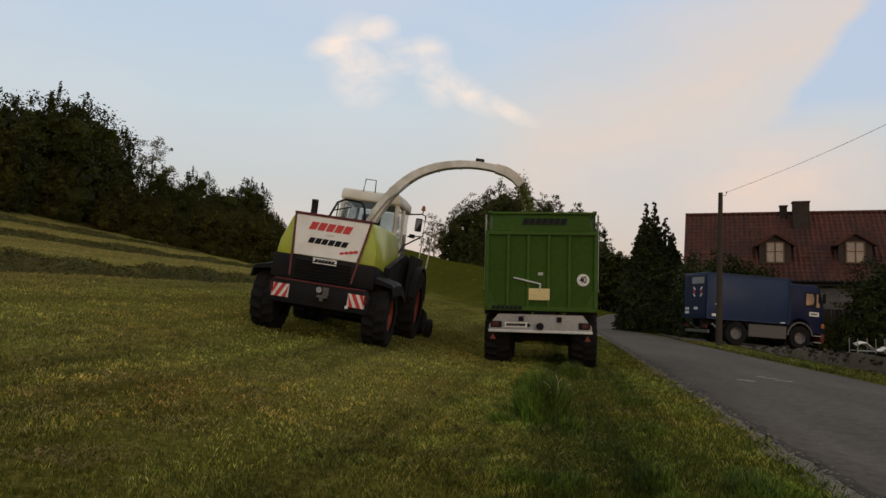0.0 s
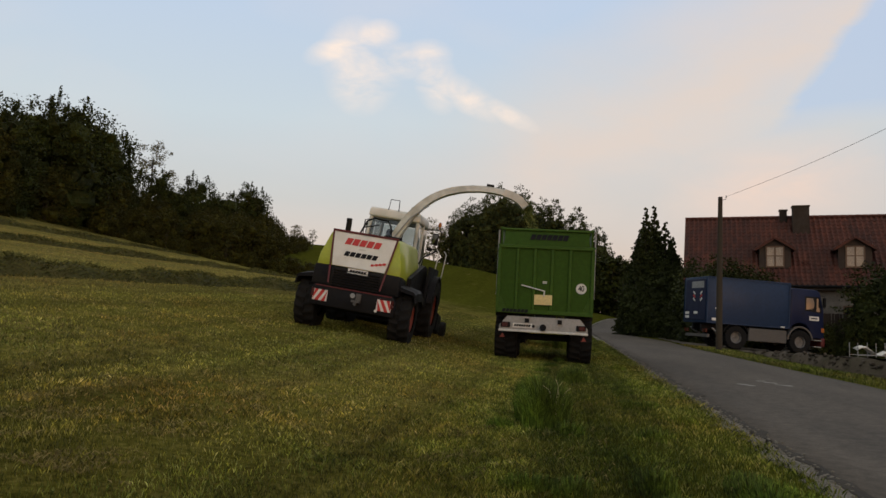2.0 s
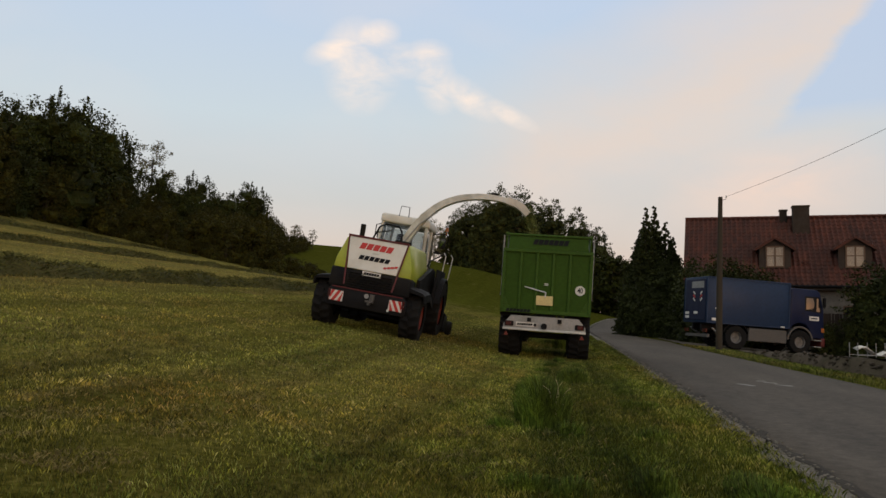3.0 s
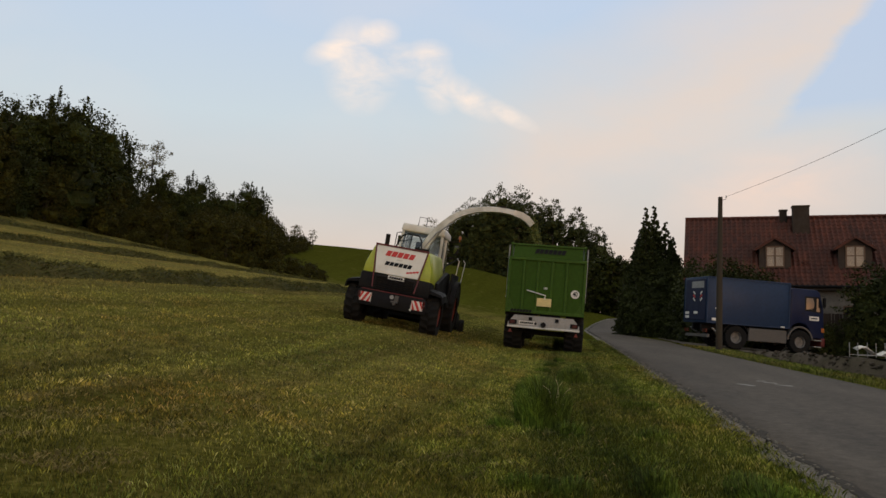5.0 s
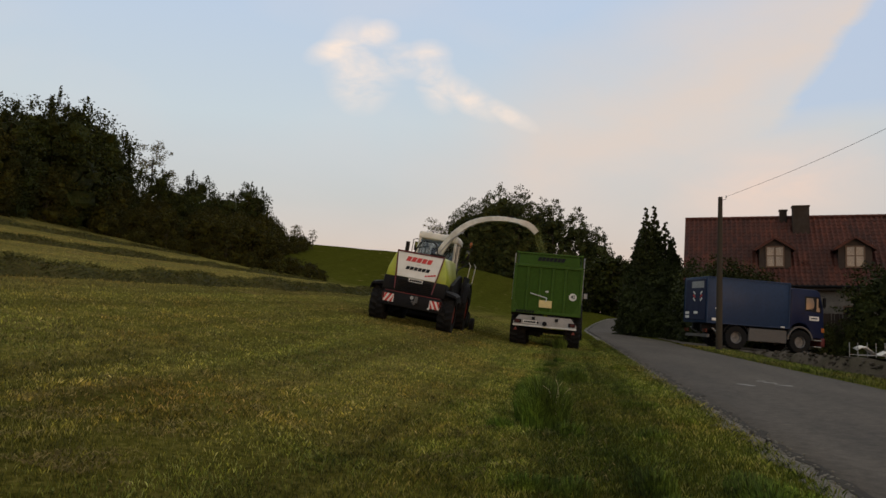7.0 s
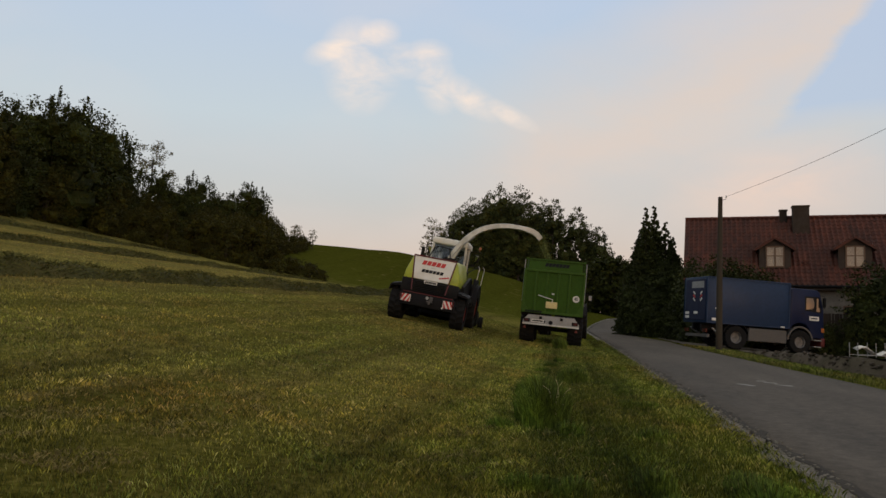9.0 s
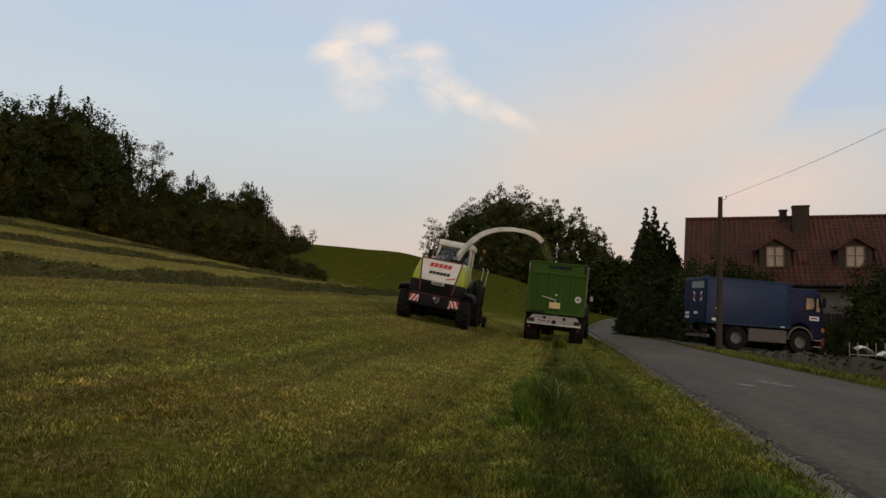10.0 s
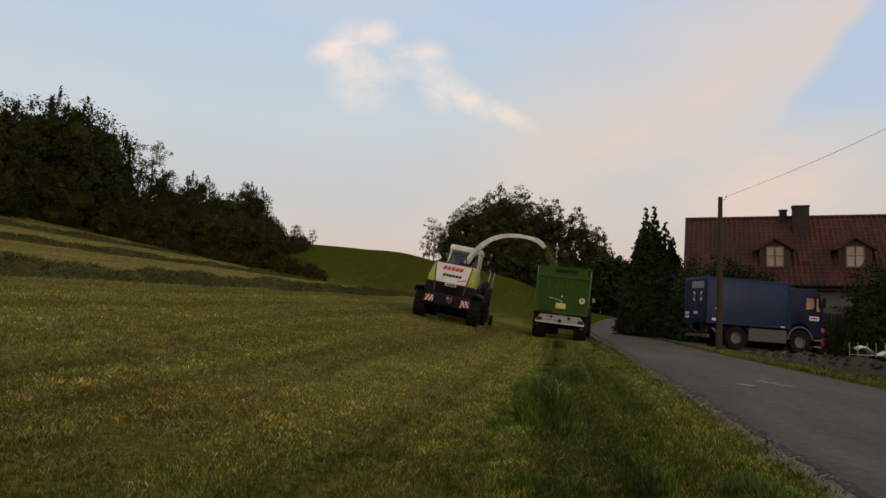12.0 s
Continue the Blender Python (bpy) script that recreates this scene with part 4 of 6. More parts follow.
wood_b = make_tree("tall_tree", 12, 16.0, 5.9, 0.06, 220, 18, 0.16, M_LEAF_C, "tall slender dark tree on the far hill", None, 1.5, 1, False, 45)
plant(wood_b, [(-5.2, 147, 1.12), (-1.6, 143, 1.04), (2.6, 140, 1.02), (5.6, 137, 0.84), (0.6, 150, 0.94), (-8, 143, 0.86), (7.5, 132, 0.62), (-3.4, 152, 1.0), (4.2, 143, 0.9), (-9.5, 152, 0.95), (6.8, 136, 0.82), (8.4, 136, 0.66), (8.7, 126, 0.52), (10.3, 130, 0.58), (12.0, 128, 0.58), (11.2, 120, 0.50)], WOOD, 7)
spruce = make_tree("spruce", 13, 15.0, 5.0, 0.05, 170, 60, 0.18, M_LEAF_D, "dark pointed spruce among the far trees", None, 1, 1, True)
plant(spruce, [(-2, 148, 1.02), (4, 146, 0.95), (8, 140, 0.85)], WOOD, 8)
pale = make_tree("bare_tree", 14, 9.0, 6.0, 0.15, 60, 22, 0.16, M_LEAF_E, "thin half-bare pale tree on the hill crest", M_BIRCH)
plant(pale, [(-25.3, 146, 0.95), (-26.6, 148, 0.7)], WOOD, 9)

LANE = "trees where the lane bends"
shrub = make_tree("shrub", 21, 5.5, 4.4, 0.0, 320, 22, 0.080, M_LEAF_D, "dense dark green garden shrub beside the lane", None, 1.1, 3, False, 60)
plant(shrub, [(6.5, 57.5, 0.95), (7.8, 53.2, 0.95), (8.6, 57.5, 1.0), (7.3, 52.4, 0.62), (7.0, 60.5, 0.9), (6.9, 54.6, 0.8), (8.7, 51.0, 0.86), (6.9, 57.2, 1.12), (7.9, 55.6, 1.12), (8.3, 47.6, 0.62), (7.6, 49.5, 0.55)], LANE, 10)
conifer = make_tree("conifer", 22, 8.2, 3.9, 0.02, 440, 24, 0.078, M_LEAF_D, "dark pointed conifer beside the lane", None, 1, 1, True, 70)
plant(conifer, [(6.2, 56.0, 1.14), (6.85, 56.5, 1.02), (7.65, 56.3, 0.90), (8.15, 56.0, 0.78), (7.9, 54.6, 0.72), (5.95, 57.6, 0.82), (6.25, 58.6, 0.92)], LANE, 11)
bend = make_tree("bend_tree", 23, 9.0, 6.5, 0.03, 130, 30, 0.24, M_LEAF_A, "leafy green tree behind the lane's bend", None, 1.3, 2)
plant(bend, [(12.5, 92, 0.85), (4.5, 118, 0.9), (12.5, 84, 0.8), (17, 112, 1.0), (5.5, 125, 0.9), (11.0, 72, 0.7), (3.0, 122, 0.8), (4.0, 130, 0.9), (7.0, 123, 1.15), (8.8, 119, 1.2), (10.5, 124, 1.1), (11.5, 132, 0.95), (15, 103, 0.9), (13.5, 80, 0.7), (9, 128, 1.0), (14, 126, 1.0), (19, 122, 1.0), (24, 116, 1.0)], LANE, 12)
garden = make_tree("garden_shrub", 24, 4.2, 3.6, 0.0, 240, 24, 0.070, M_LEAF_D, "dark garden shrub in front of the house", None, 1, 3, False, 50)
plant(garden, [(17.0, 41.6, 1.18), (18.4, 41.2, 1.1), (8.9, 46.9, 1.05), (10.2, 46.8, 0.98), (11.4, 46.6, 0.92), (15.2, 41.6, 0.42), (14.0, 42.3, 0.36)], "shrubs round the house", 13)

# ---- the farmhouse ----


def make_house():
    house = new("farmhouse")
    house.matrix_basis = pose(8.55, 53.13, -0.34, 0, 0, math.degrees(math.atan2(-0.1914, 0.9815)))
    tagged(house, "farmhouse with red tiled roof, dormers and pale walls", "house")
    ridge, run, eave, length, back = 8.46, 4.75, 3.74, 17.5, 5.2
    k = (ridge - eave) / run
    # walls of plaster, 0.35 m thick; the gable ends close the loft
    bm = B()
    box(bm, (length / 2 + 0.1, -4.15, 1.85), (length - 0.6, 0.35, 3.9))
    part("front_wall", bm, M_PLASTER, house, "pale plastered front wall")
    bm = B()
    box(bm, (length / 2 + 0.1, 4.45, 1.85), (length - 0.6, 0.35, 3.9))
    part("back_wall", bm, M_PLASTER, house)
    for x in (0.35, length - 0.15):
        bm = B()
        prism(bm, [(-4.33, -0.1), (4.63, -0.1), (4.63, 3.6), (0, ridge - 0.32), (-4.33, 3.75)], x - 0.17, x + 0.17, "x")
        part("gable_wall", bm, M_PLASTER, house)
    # roof boards under the tiles
    bm = B()
    prism(bm, [(-run + 0.05, eave - 0.20), (0, ridge - 0.20), (back, ridge - 0.20 - back * k), (back, ridge - 0.06 - back * k), (0, ridge - 0.06), (-run + 0.05, eave - 0.06)], 0.0, length, "x")
    part("roof_boards", bm, M_WOOD, house, "dark wooden roof boards and verge")
    # pantiles: courses that overlap, each tile an S-shaped pan
    rng = np.random.default_rng(3)

    def tiles(x0, x1, y_low, z_low, y_top, z_top, pitch=0.30, course=0.36):
        way = Vector((0, y_top - y_low, z_top - z_low))
        slope = way.length
        way.normalize()
        up = Vector((0, -way.z, way.y)) if way.y > 0 else Vector((0, way.z, -way.y))
        cols, rows = int(round((x1 - x0) / pitch)), int(math.ceil(slope / course))
        verts, faces = [], []
        prof = ((0.0, -0.02), (0.16, -0.045), (0.40, -0.050), (0.60, 0.0), (0.76, 0.052), (0.90, 0.040), (1.0, -0.015))
        for r in range(rows):
            a, b = r * course, min((r + 1) * course + 0.05, slope)
            for c in range(cols):
                j, q = rng.normal(0, 0.004), len(verts)
                for s, lift in ((a, 0.050), (a, 0.025), (b, 0.012)):
                    for u, h in prof:
                        p = Vector((x0 + (c + u) * pitch, y_low, z_low)) + way * (s + j) + up * (h + lift)
                        verts.append(p)
                for row in range(2):
                    for i in range(6):
                        w = q + row * 7 + i
                        faces.append((w, w + 1, w + 8, w + 7))
        me = bpy.data.meshes.new("roof_tiles")
        me.from_pydata([tuple(v) for v in verts], [], faces)
        me.materials.append(M_TILE)
        me.update()
        return me

    for me, lab in ((tiles(0, length, -run, eave, 0, ridge), "weathered red clay roof tiles"), (tiles(0, length, back, ridge - back * k, 0, ridge, 0.6, 0.5), "")):
        ob = new("roof_tiles", me)
        ob.parent = house
        tagged(ob, lab, kind="stuff")
    cap = None
    for i in range(int(length / 0.42)):
        if cap is None:
            bm = B()
            loft(bm, [[Vector((x, 0.13 * r * math.cos(a), 0.10 * r * math.sin(a) - 0.03)) for a in np.linspace(-0.3, math.pi + 0.3, 8)] for x, r in ((0, 1.12), (0.45, 0.95))])
            cap = mesh_of("ridge_tile", bm, M_TILE)
        ob = new("ridge_tile", cap)
        ob.parent = house
        ob.matrix_basis = pose(i * 0.42, 0, ridge + 0.03)
    bm = B()
    tube(bm, [(-0.05, -run - 0.06, eave - 0.07), (length, -run - 0.06, eave - 0.07)], 0.07, 8)
    part("gutter", bm, M_DARK, house, "dark metal gutter")
    bm = B()
    box(bm, (length / 2, -run + 0.30, eave - 0.26), (length - 0.1, 0.6, 0.06))
    part("soffit", bm, M_WOOD, house)
    # chimneys
    for x, y, w, d, z0, z1 in ((7.18, -0.85, 0.98, 0.75, 6.0, 9.0), (6.2, -0.15, 0.44, 0.44, 7.6, 8.86)):
        bm = B()
        box(bm, (x, y, (z0 + z1) / 2), (w, d, z1 - z0))
        ch = part("chimney", bm, M_BRICK, house, "dark sooty brick chimney")
        bm = B()
        box(bm, (x, y, z1 + 0.03), (w + 0.10, d + 0.10, 0.10))
        bevel(bm, 0.02)
        part("chimney_cap", bm, M_STONE, ch)
        bm = B()
        box(bm, (x, y - 0.03, ridge + (y - d / 2) * k + 0.03), (w + 0.12, d + 0.22, 0.05), pose(0, 0, 0, 44).to_3x3())
        part("flashing", bm, M_DARK, ch)
    # dormers with hipped little gables
    for x in (5.42, 9.84, 14.2):
        yf, zb, zt, hw = -3.7, 4.56, 6.05, 0.90
        bm = B()
        prism(bm, [(x - hw, zb - 0.4), (x + hw, zb - 0.4), (x + hw, zt), (x, zt + 0.62), (x - hw, zt)], yf, -1.6, "y")
        dorm = part("dormer", bm, M_WOOD, house, "dark timbered dormer with small tiled gable")
        bm = B()
        for s in (-1, 1):
            loft(bm, [[Vector((x, y, zt + 0.66)), Vector((x, y, zt + 0.58)), Vector((x + s * 1.12, y, zt - 0.16)), Vector((x + s * 1.16, y, zt - 0.06)), Vector((x + s * 0.55, y, zt + 0.42))]
                      for y in (yf - 0.28, -1.4)])
        part("dormer_roof", bm, M_TILE, dorm)
        bm = B()
        for s in (-1, 1):
            for r in range(10):
                u = r / 10
                tube(bm, [(x + s * (1.14 * (1 - u) + 0.02), yf - 0.28, zt - 0.06 + 0.75 * u ** 0.8), (x + s * (1.14 * (1 - u) + 0.02), -1.4, zt - 0.06 + 0.75 * u ** 0.8)], 0.035, 6)
        part("dormer_tiles", bm, M_TILE, dorm)
        bm = B()
        w0, w1, z0, z1 = x - 0.46, x + 0.46, 4.93, 6.12
        for c, s in (((x, yf - 0.03, z0 - 0.03), (1.06, 0.10, 0.08)), ((x, yf - 0.03, z1 + 0.03), (1.06, 0.08, 0.08)), ((w0 - 0.03, yf - 0.03, (z0 + z1) / 2), (0.08, 0.08, z1 - z0)),
                     ((w1 + 0.03, yf - 0.03, (z0 + z1) / 2), (0.08, 0.08, z1 - z0)), ((x, yf - 0.03, (z0 + z1) / 2), (0.09, 0.06, z1 - z0)), ((x, yf - 0.03, (z0 + z1) / 2 + 0.05), (0.92, 0.06, 0.055))):
            box(bm, c, s)
        part("window_frame", bm, M_FRAME, dorm, "brown wooden window frame")
        for sx in (-1, 1):
            for za, zb2 in ((z0, (z0 + z1) / 2 + 0.02), ((z0 + z1) / 2 + 0.08, z1)):
                bm = B()
                box(bm, (x + sx * 0.25, yf - 0.022, (za + zb2) / 2), (0.41, 0.008, zb2 - za))
                g = part("pane", bm, M_GLASS, dorm)
                g.visible_shadow = False
        bm = B()
        n = 24
        loft(bm, [[Vector((x - 0.45 + 0.9 * i / n, yf - 0.010 + 0.003 * math.sin(i * 1.9), z)) for i in range(n + 1)] for z in (z0, z1)], False, False)
        part("curtain", bm, M_CURTAIN, dorm, "pale net curtain behind the panes")
    # roof vent
    bm = B()
    box(bm, (7.16, -3.28, 5.25), (0.30, 0.25, 0.14))
    part("roof_vent", bm, M_TILE, house)
    # ground-floor openings
    for x in (9.6, 12.6):
        bm = B()
        box(bm, (x, -4.33, 1.9), (1.1, 0.06, 1.3))
        w = part("window", bm, M_FRAME, house, "wooden ground-floor window")
        bm = B()
        box(bm, (x, -4.365, 1.9), (0.95, 0.012, 1.15))
        part("pane", bm, M_DARKGLASS, w)
    return house


def tile_material():
    m, nt, p = shader("clay_roof_tiles")
    geo = nt.nodes.new("ShaderNodeNewGeometry")
    col = ramp_node(nt, geo.outputs["Random Per Island"], ((0.0, (0.060, 0.014, 0.006)), (0.55, (0.078, 0.018, 0.007)), (1.0, (0.098, 0.024, 0.010))))
    stain = ramp_node(nt, noise_node(nt, 0.7, 5, 0.6, (1.0, 0.6, 0.6)), ((0.40, (0.55, 0.55, 0.55)), (0.68, (1.1, 1.1, 1.1))))
    nt.links.new(mix_node(nt, 1.0, col, stain, "MULTIPLY"), p.inputs["Base Color"])
    p.inputs["Roughness"].default_value = 0.8
    bump_node(nt, p, noise_node(nt, 25), 0.3, 0.01)
    return m


M_TILE = tile_material()
make_house()

# ---- the parked truck ----


def stripe_plate(parent, name, w, h, m, flip, label):
    """A white plate with slanting red stripes, facing its own -y."""
    bm = B()
    box(bm, (0, 0, 0), (w, 0.015, h))
    pl = part(name, bm, M_PLATE, parent, label, m)
    s = -1 if flip else 1
    for k in (-0.46, 0.0, 0.46):
        a, b, t = (k - 0.12) * w, (k + 0.12) * w, 0.42 * w * s
        pts = [(a - t / 2, -h / 2), (b - t / 2, -h / 2), (b + t / 2, h / 2), (a + t / 2, h / 2)]
        pts = [(min(w / 2, max(-w / 2, u)), v) for u, v in pts]
        bm = B()
        prism(bm, pts, -0.013, -0.0085, "y")
        part("red_stripe", bm, M_RED, pl)
    return pl


def wheel(parent, name, m, r, w, rim_r, tyre_mat, rim_mat, lugs=0, label="", dish=0):
    """A wheel on the x axis; dish: the side on which the rim is seen, 0 for both; the other side shows a dark drum."""
    bm = B()
    prof = [(-w * 0.46, rim_r), (-w * 0.5, rim_r + (r - rim_r) * 0.35), (-w * 0.48, r * 0.92), (-w * 0.40, r * 0.985), (0, r), (w * 0.40, r * 0.985), (w * 0.48, r * 0.92), (w * 0.5, rim_r + (r - rim_r) * 0.35), (w * 0.46, rim_r)]
    if lugs:
        # slanting tread bars, raised out of the tyre and set off from side to side
        n = lugs * 5
        prof[3:6] = [(u * w, r * 0.965) for u in (-0.40, -0.27, -0.14, -0.02, 0.02, 0.14, 0.27, 0.40)]
        rings = []
        for i in range(n):
            a, row = i * math.tau / n, []
            for x, q in prof:
                bar = (i / 5 + abs(x) / w * 0.9 + (0.5 if x > 0 else 0)) % 1.0 < 0.42 and abs(x) < w * 0.49 and q > r * 0.9
                q = q + (0.055 * r if bar else 0)
                row.append(Vector((x, q * math.cos(a), q * math.sin(a))))
            rings.append(row)
        loft(bm, rings + [rings[0]], False, False)
    else:
        n = 36
        loft(bm, [[Vector((x, q * math.cos(a), q * math.sin(a))) for x, q in prof] for a in [i * math.tau / n for i in range(n)] + [0]], False, False)
    bmesh.ops.remove_doubles(bm, verts=bm.verts, dist=1e-4)
    tyre = part(name, bm, tyre_mat, parent, label, m)
    bm = B()
    rp = [(-w * 0.40, rim_r * 1.02), (-w * 0.34, rim_r * 0.90), (-w * 0.10, rim_r * 0.82), (-w * 0.05, rim_r * 0.40), (w * 0.02, rim_r * 0.36), (w * 0.04, 0.02)]
    for s in (dish,) if dish else (-1, 1):
        loft(bm, [[Vector((-s * x, q * math.cos(a), q * math.sin(a))) for x, q in rp] for a in [i * math.tau / 24 for i in range(24)] + [0]], False, False)
    for i in range(8):
        a = i * math.tau / 8
        for s in (dish,) if dish else (-1, 1):
            tube(bm, [(s * w * 0.02, math.cos(a) * rim_r * 0.55, math.sin(a) * rim_r * 0.55), (s * (w * 0.10), math.cos(a) * rim_r * 0.55, math.sin(a) * rim_r * 0.55)], rim_r * 0.05, 6)
    bmesh.ops.remove_doubles(bm, verts=bm.verts, dist=1e-4)
    if dish:
        drum = B()
        tube(drum, [(-dish * w * 0.10, 0, 0), (-dish * w * 0.36, 0, 0)], 0, 20, [rim_r * 0.99, rim_r * 0.90])
        part("drum", drum, M_DARK, tyre)
    part("rim", bm, rim_mat, tyre, "" if rim_mat is M_DARK else "painted steel rim")
    return tyre


def make_truck():
    """Local x runs forward, y to the far side; the wheels stand on z = 0."""
    tk = new("truck")
    tk.matrix_basis = pose(8.41, 40.49, -0.273, 0, 2.75, 17.9)
    tagged(tk, "blue box truck with high wheels parked on the gravel yard", "truck")
    bm = B()
    box(bm, (0.62, 0, 2.415), (4.54, 2.40, 2.34))
    bevel(bm, 0.035, 2)
    body = part("cargo_box", bm, M_BLUE, tk, "blue sheet cargo box")
    for z in (1.27, 3.55):
        for y in (-1.215, 1.215):
            bm = B()
            box(bm, (0.62, y, z), (4.55, 0.03, 0.07))
            part("corner_rail", bm, M_BLUE, body)
    for y in (-1.215, 1.215):
        for x in (-1.63, 2.87):
            bm = B()
            box(bm, (x, y, 2.41), (0.07, 0.03, 2.24))
            part("corner_post", bm, M_BLUE, body)
    # rear door with a window, chevrons and lamps
    bm = B()
    box(bm, (-1.665, -0.02, 2.42), (0.03, 2.1, 2.1))
    bevel(bm, 0.01)
    door = part("rear_door", bm, M_BLUE2, tk, "blue rear door with window and chevrons")
    # the pane's reflection is put in as pale metal, in place of glass
    bm = B()
    box(bm, (-1.685, -0.25, 3.18), (0.012, 1.25, 0.34))
    part("door_window", bm, M_STEEL, door, "pale reflecting rear window")
    for s in (-1, 1):
        for j in range(3):
            bm = B()
            box(bm, (-1.684, s * 0.36 - 0.25, 2.42 + j * 0.17), (0.01, 0.24, 0.09), pose(0, 0, 0, s * 35, 0, 0).to_3x3())
            part("chevron", bm, M_PLATE if j % 2 == 0 else M_RED, door)
    for z, y in ((1.72, 0.80), (1.52, 0.80), (1.74, -0.1)):
        bm = B()
        box(bm, (-1.684, y, z), (0.01, 0.40, 0.13))
        part("notice", bm, M_PLATE, door, "small white notice")
    for s in (-1, 1):
        bm = B()
        box(bm, (-1.60, s * 0.95, 0.85), (0.08, 0.34, 0.16))
        part("tail_light", bm, M_TAIL, tk)
    bm = B()
    box(bm, (-1.50, 0, 0.60), (0.12, 2.3, 0.16))
    part("rear_bumper", bm, M_GREYP, tk)
    bm = B()
    for y in (-0.42, 0.42):
        box(bm, (1.55, y, 1.05), (6.2, 0.12, 0.30))
    part("chassis", bm, M_DARK, tk)
    # side lockers between the axles
    for y in (-1.08, 1.08):
        bm = B()
        box(bm, (1.72, y, 0.80), (2.1, 0.22, 0.66))
        bevel(bm, 0.03)
        part("side_locker", bm, M_GREYP, tk, "grey metal side locker")
    for c, s in (((-1.22, -1.225, 1.44), (0.34, 0.02, 0.13)), ((2.5, -1.232, 1.30), (0.24, 0.02, 0.06)), ((-0.98, -1.19, 1.17), (0.18, 0.02, 0.07))):
        bm = B()
        box(bm, c, s)
        part("side_marker", bm, M_PLATE, tk, "white reflecting marker")
    # rear corner lamp bracket and spray guard
    for y in (-1.1, 1.1):
        bm = B()
        tube(bm, [(-1.3, y, 1.0), (-1.05, y, 0.80), (-0.75, y, 0.72)], 0.045, 8)
        part("guard_bar", bm, M_STEEL, tk)
    # cab
    bm = B()
    prism(bm, [(2.98, 1.20), (2.98, 3.30), (3.10, 3.36), (4.42, 3.34), (4.62, 3.22), (4.84, 2.30), (4.90, 0.85), (4.16, 0.85), (4.06, 1.30), (3.84, 1.52), (3.40, 1.58), (3.10, 1.42)], -1.15, 1.15, "y")
    bevel(bm, 0.06, 2)
    cab = part("cab", bm, M_BLUE2, tk, "dark blue flat-fronted driver's cab")
    for s in (-1, 1):
        # added black panel stands in for the dark part of the window's reflection
        bm = B()
        prism(bm, [(3.76, 2.22), (3.76, 2.98), (4.56, 2.98), (4.72, 2.16)], s * 1.140, s * 1.153, "y")
        part("black_surround", bm, M_BLACK, cab)
        bm = B()
        loft(bm, [[Vector((u, s * (1.162 - 0.05 * (v - 2.60) ** 2 - q), v)) for v in (2.30, 2.45, 2.60, 2.75, 2.90)] for u, q in ((3.84, 0.004), (3.96, 0.001), (4.08, 0.0), (4.20, 0.004), (4.32, 0.010))], False, False)
        part("side_window", bm, M_DARKGLASS, cab, "dark cab window mirroring the bright sky")
        bm = B()
        prism(bm, [(4.42, 2.22), (4.42, 2.90), (4.52, 2.90), (4.62, 2.22)], s * 1.145, s * 1.156, "y")
        part("quarter_window", bm, M_DARKGLASS, cab)
        bm = B()
        box(bm, (3.66, s * 1.16, 2.08), (0.10, 0.03, 0.04))
        part("door_handle", bm, M_BLACK, cab)
        bm = B()
        box(bm, (4.30, s * 1.158, 1.86), (0.54, 0.012, 0.22))
        part("door_sign", bm, M_PLATE, cab, "small white sign with unreadable writing")
        bm = B()
        box(bm, (4.30, s * 1.166, 1.86), (0.36, 0.006, 0.06))
        part("sign_writing", bm, M_INK, cab)
        bm = B()
        box(bm, (4.74, s * 1.32, 2.70), (0.10, 0.20, 0.50))
        bevel(bm, 0.03)
        mir = part("mirror", bm, M_BLACK, tk)
        bm = B()
        tube(bm, [(4.60, s * 1.12, 3.08), (4.76, s * 1.30, 3.02), (4.76, s * 1.30, 2.42), (4.74, s * 1.12, 2.36)], 0.016, 6)
        part("mirror_arm", bm, M_BLACK, mir)
        bm = B()
        arc = [(3.53 + 0.74 * math.cos(a), 0.62 + 0.80 * math.sin(a)) for a in np.linspace(0.15, math.pi - 0.1, 12)]
        inner = [(3.53 + 0.66 * math.cos(a), 0.62 + 0.72 * math.sin(a)) for a in np.linspace(math.pi - 0.1, 0.15, 12)]
        pts = arc + inner
        loft(bm, [[Vector((u, y, v)) for u, v in pts] for y in (s * 0.85, s * 1.19)])
        part("wheel_arch", bm, M_GREYP, tk, "grey plastic wheel arch")
        bm = B()
        arc = [(0.0 + 0.74 * math.cos(a), 0.62 + 0.72 * math.sin(a)) for a in np.linspace(0.3, math.pi - 0.3, 12)]
        inner = [(0.0 + 0.70 * math.cos(a), 0.62 + 0.68 * math.sin(a)) for a in np.linspace(math.pi - 0.3, 0.3, 12)]
        loft(bm, [[Vector((u, y, v)) for u, v in arc + inner] for y in (s * 0.75, s * 1.15)])
        part("mudguard", bm, M_BLACK, tk)
        for j, z in enumerate((0.42, 0.75)):
            bm = B()
            box(bm, (4.52, s * 1.08, z), (0.42, 0.20, 0.05))
            part("step", bm, M_STEEL, tk)
        bm = B()
        box(bm, (4.88, s * 0.82, 0.90), (0.08, 0.36, 0.20))
        part("headlight", bm, M_PLATE, tk)
        bm = B()
        box(bm, (4.80, s * 1.145, 1.28), (0.16, 0.04, 0.22))
        part("indicator", bm, M_AMBER, tk)
    bm = B()
    prism(bm, [(4.63, 3.18), (4.615, 3.18), (4.835, 2.34), (4.86, 2.34)], -1.0, 1.0, "y")
    part("windscreen", bm, M_DARKGLASS, cab)
    bm = B()
    box(bm, (4.84, 0, 0.66), (0.24, 2.3, 0.46))
    bevel(bm, 0.05, 2)
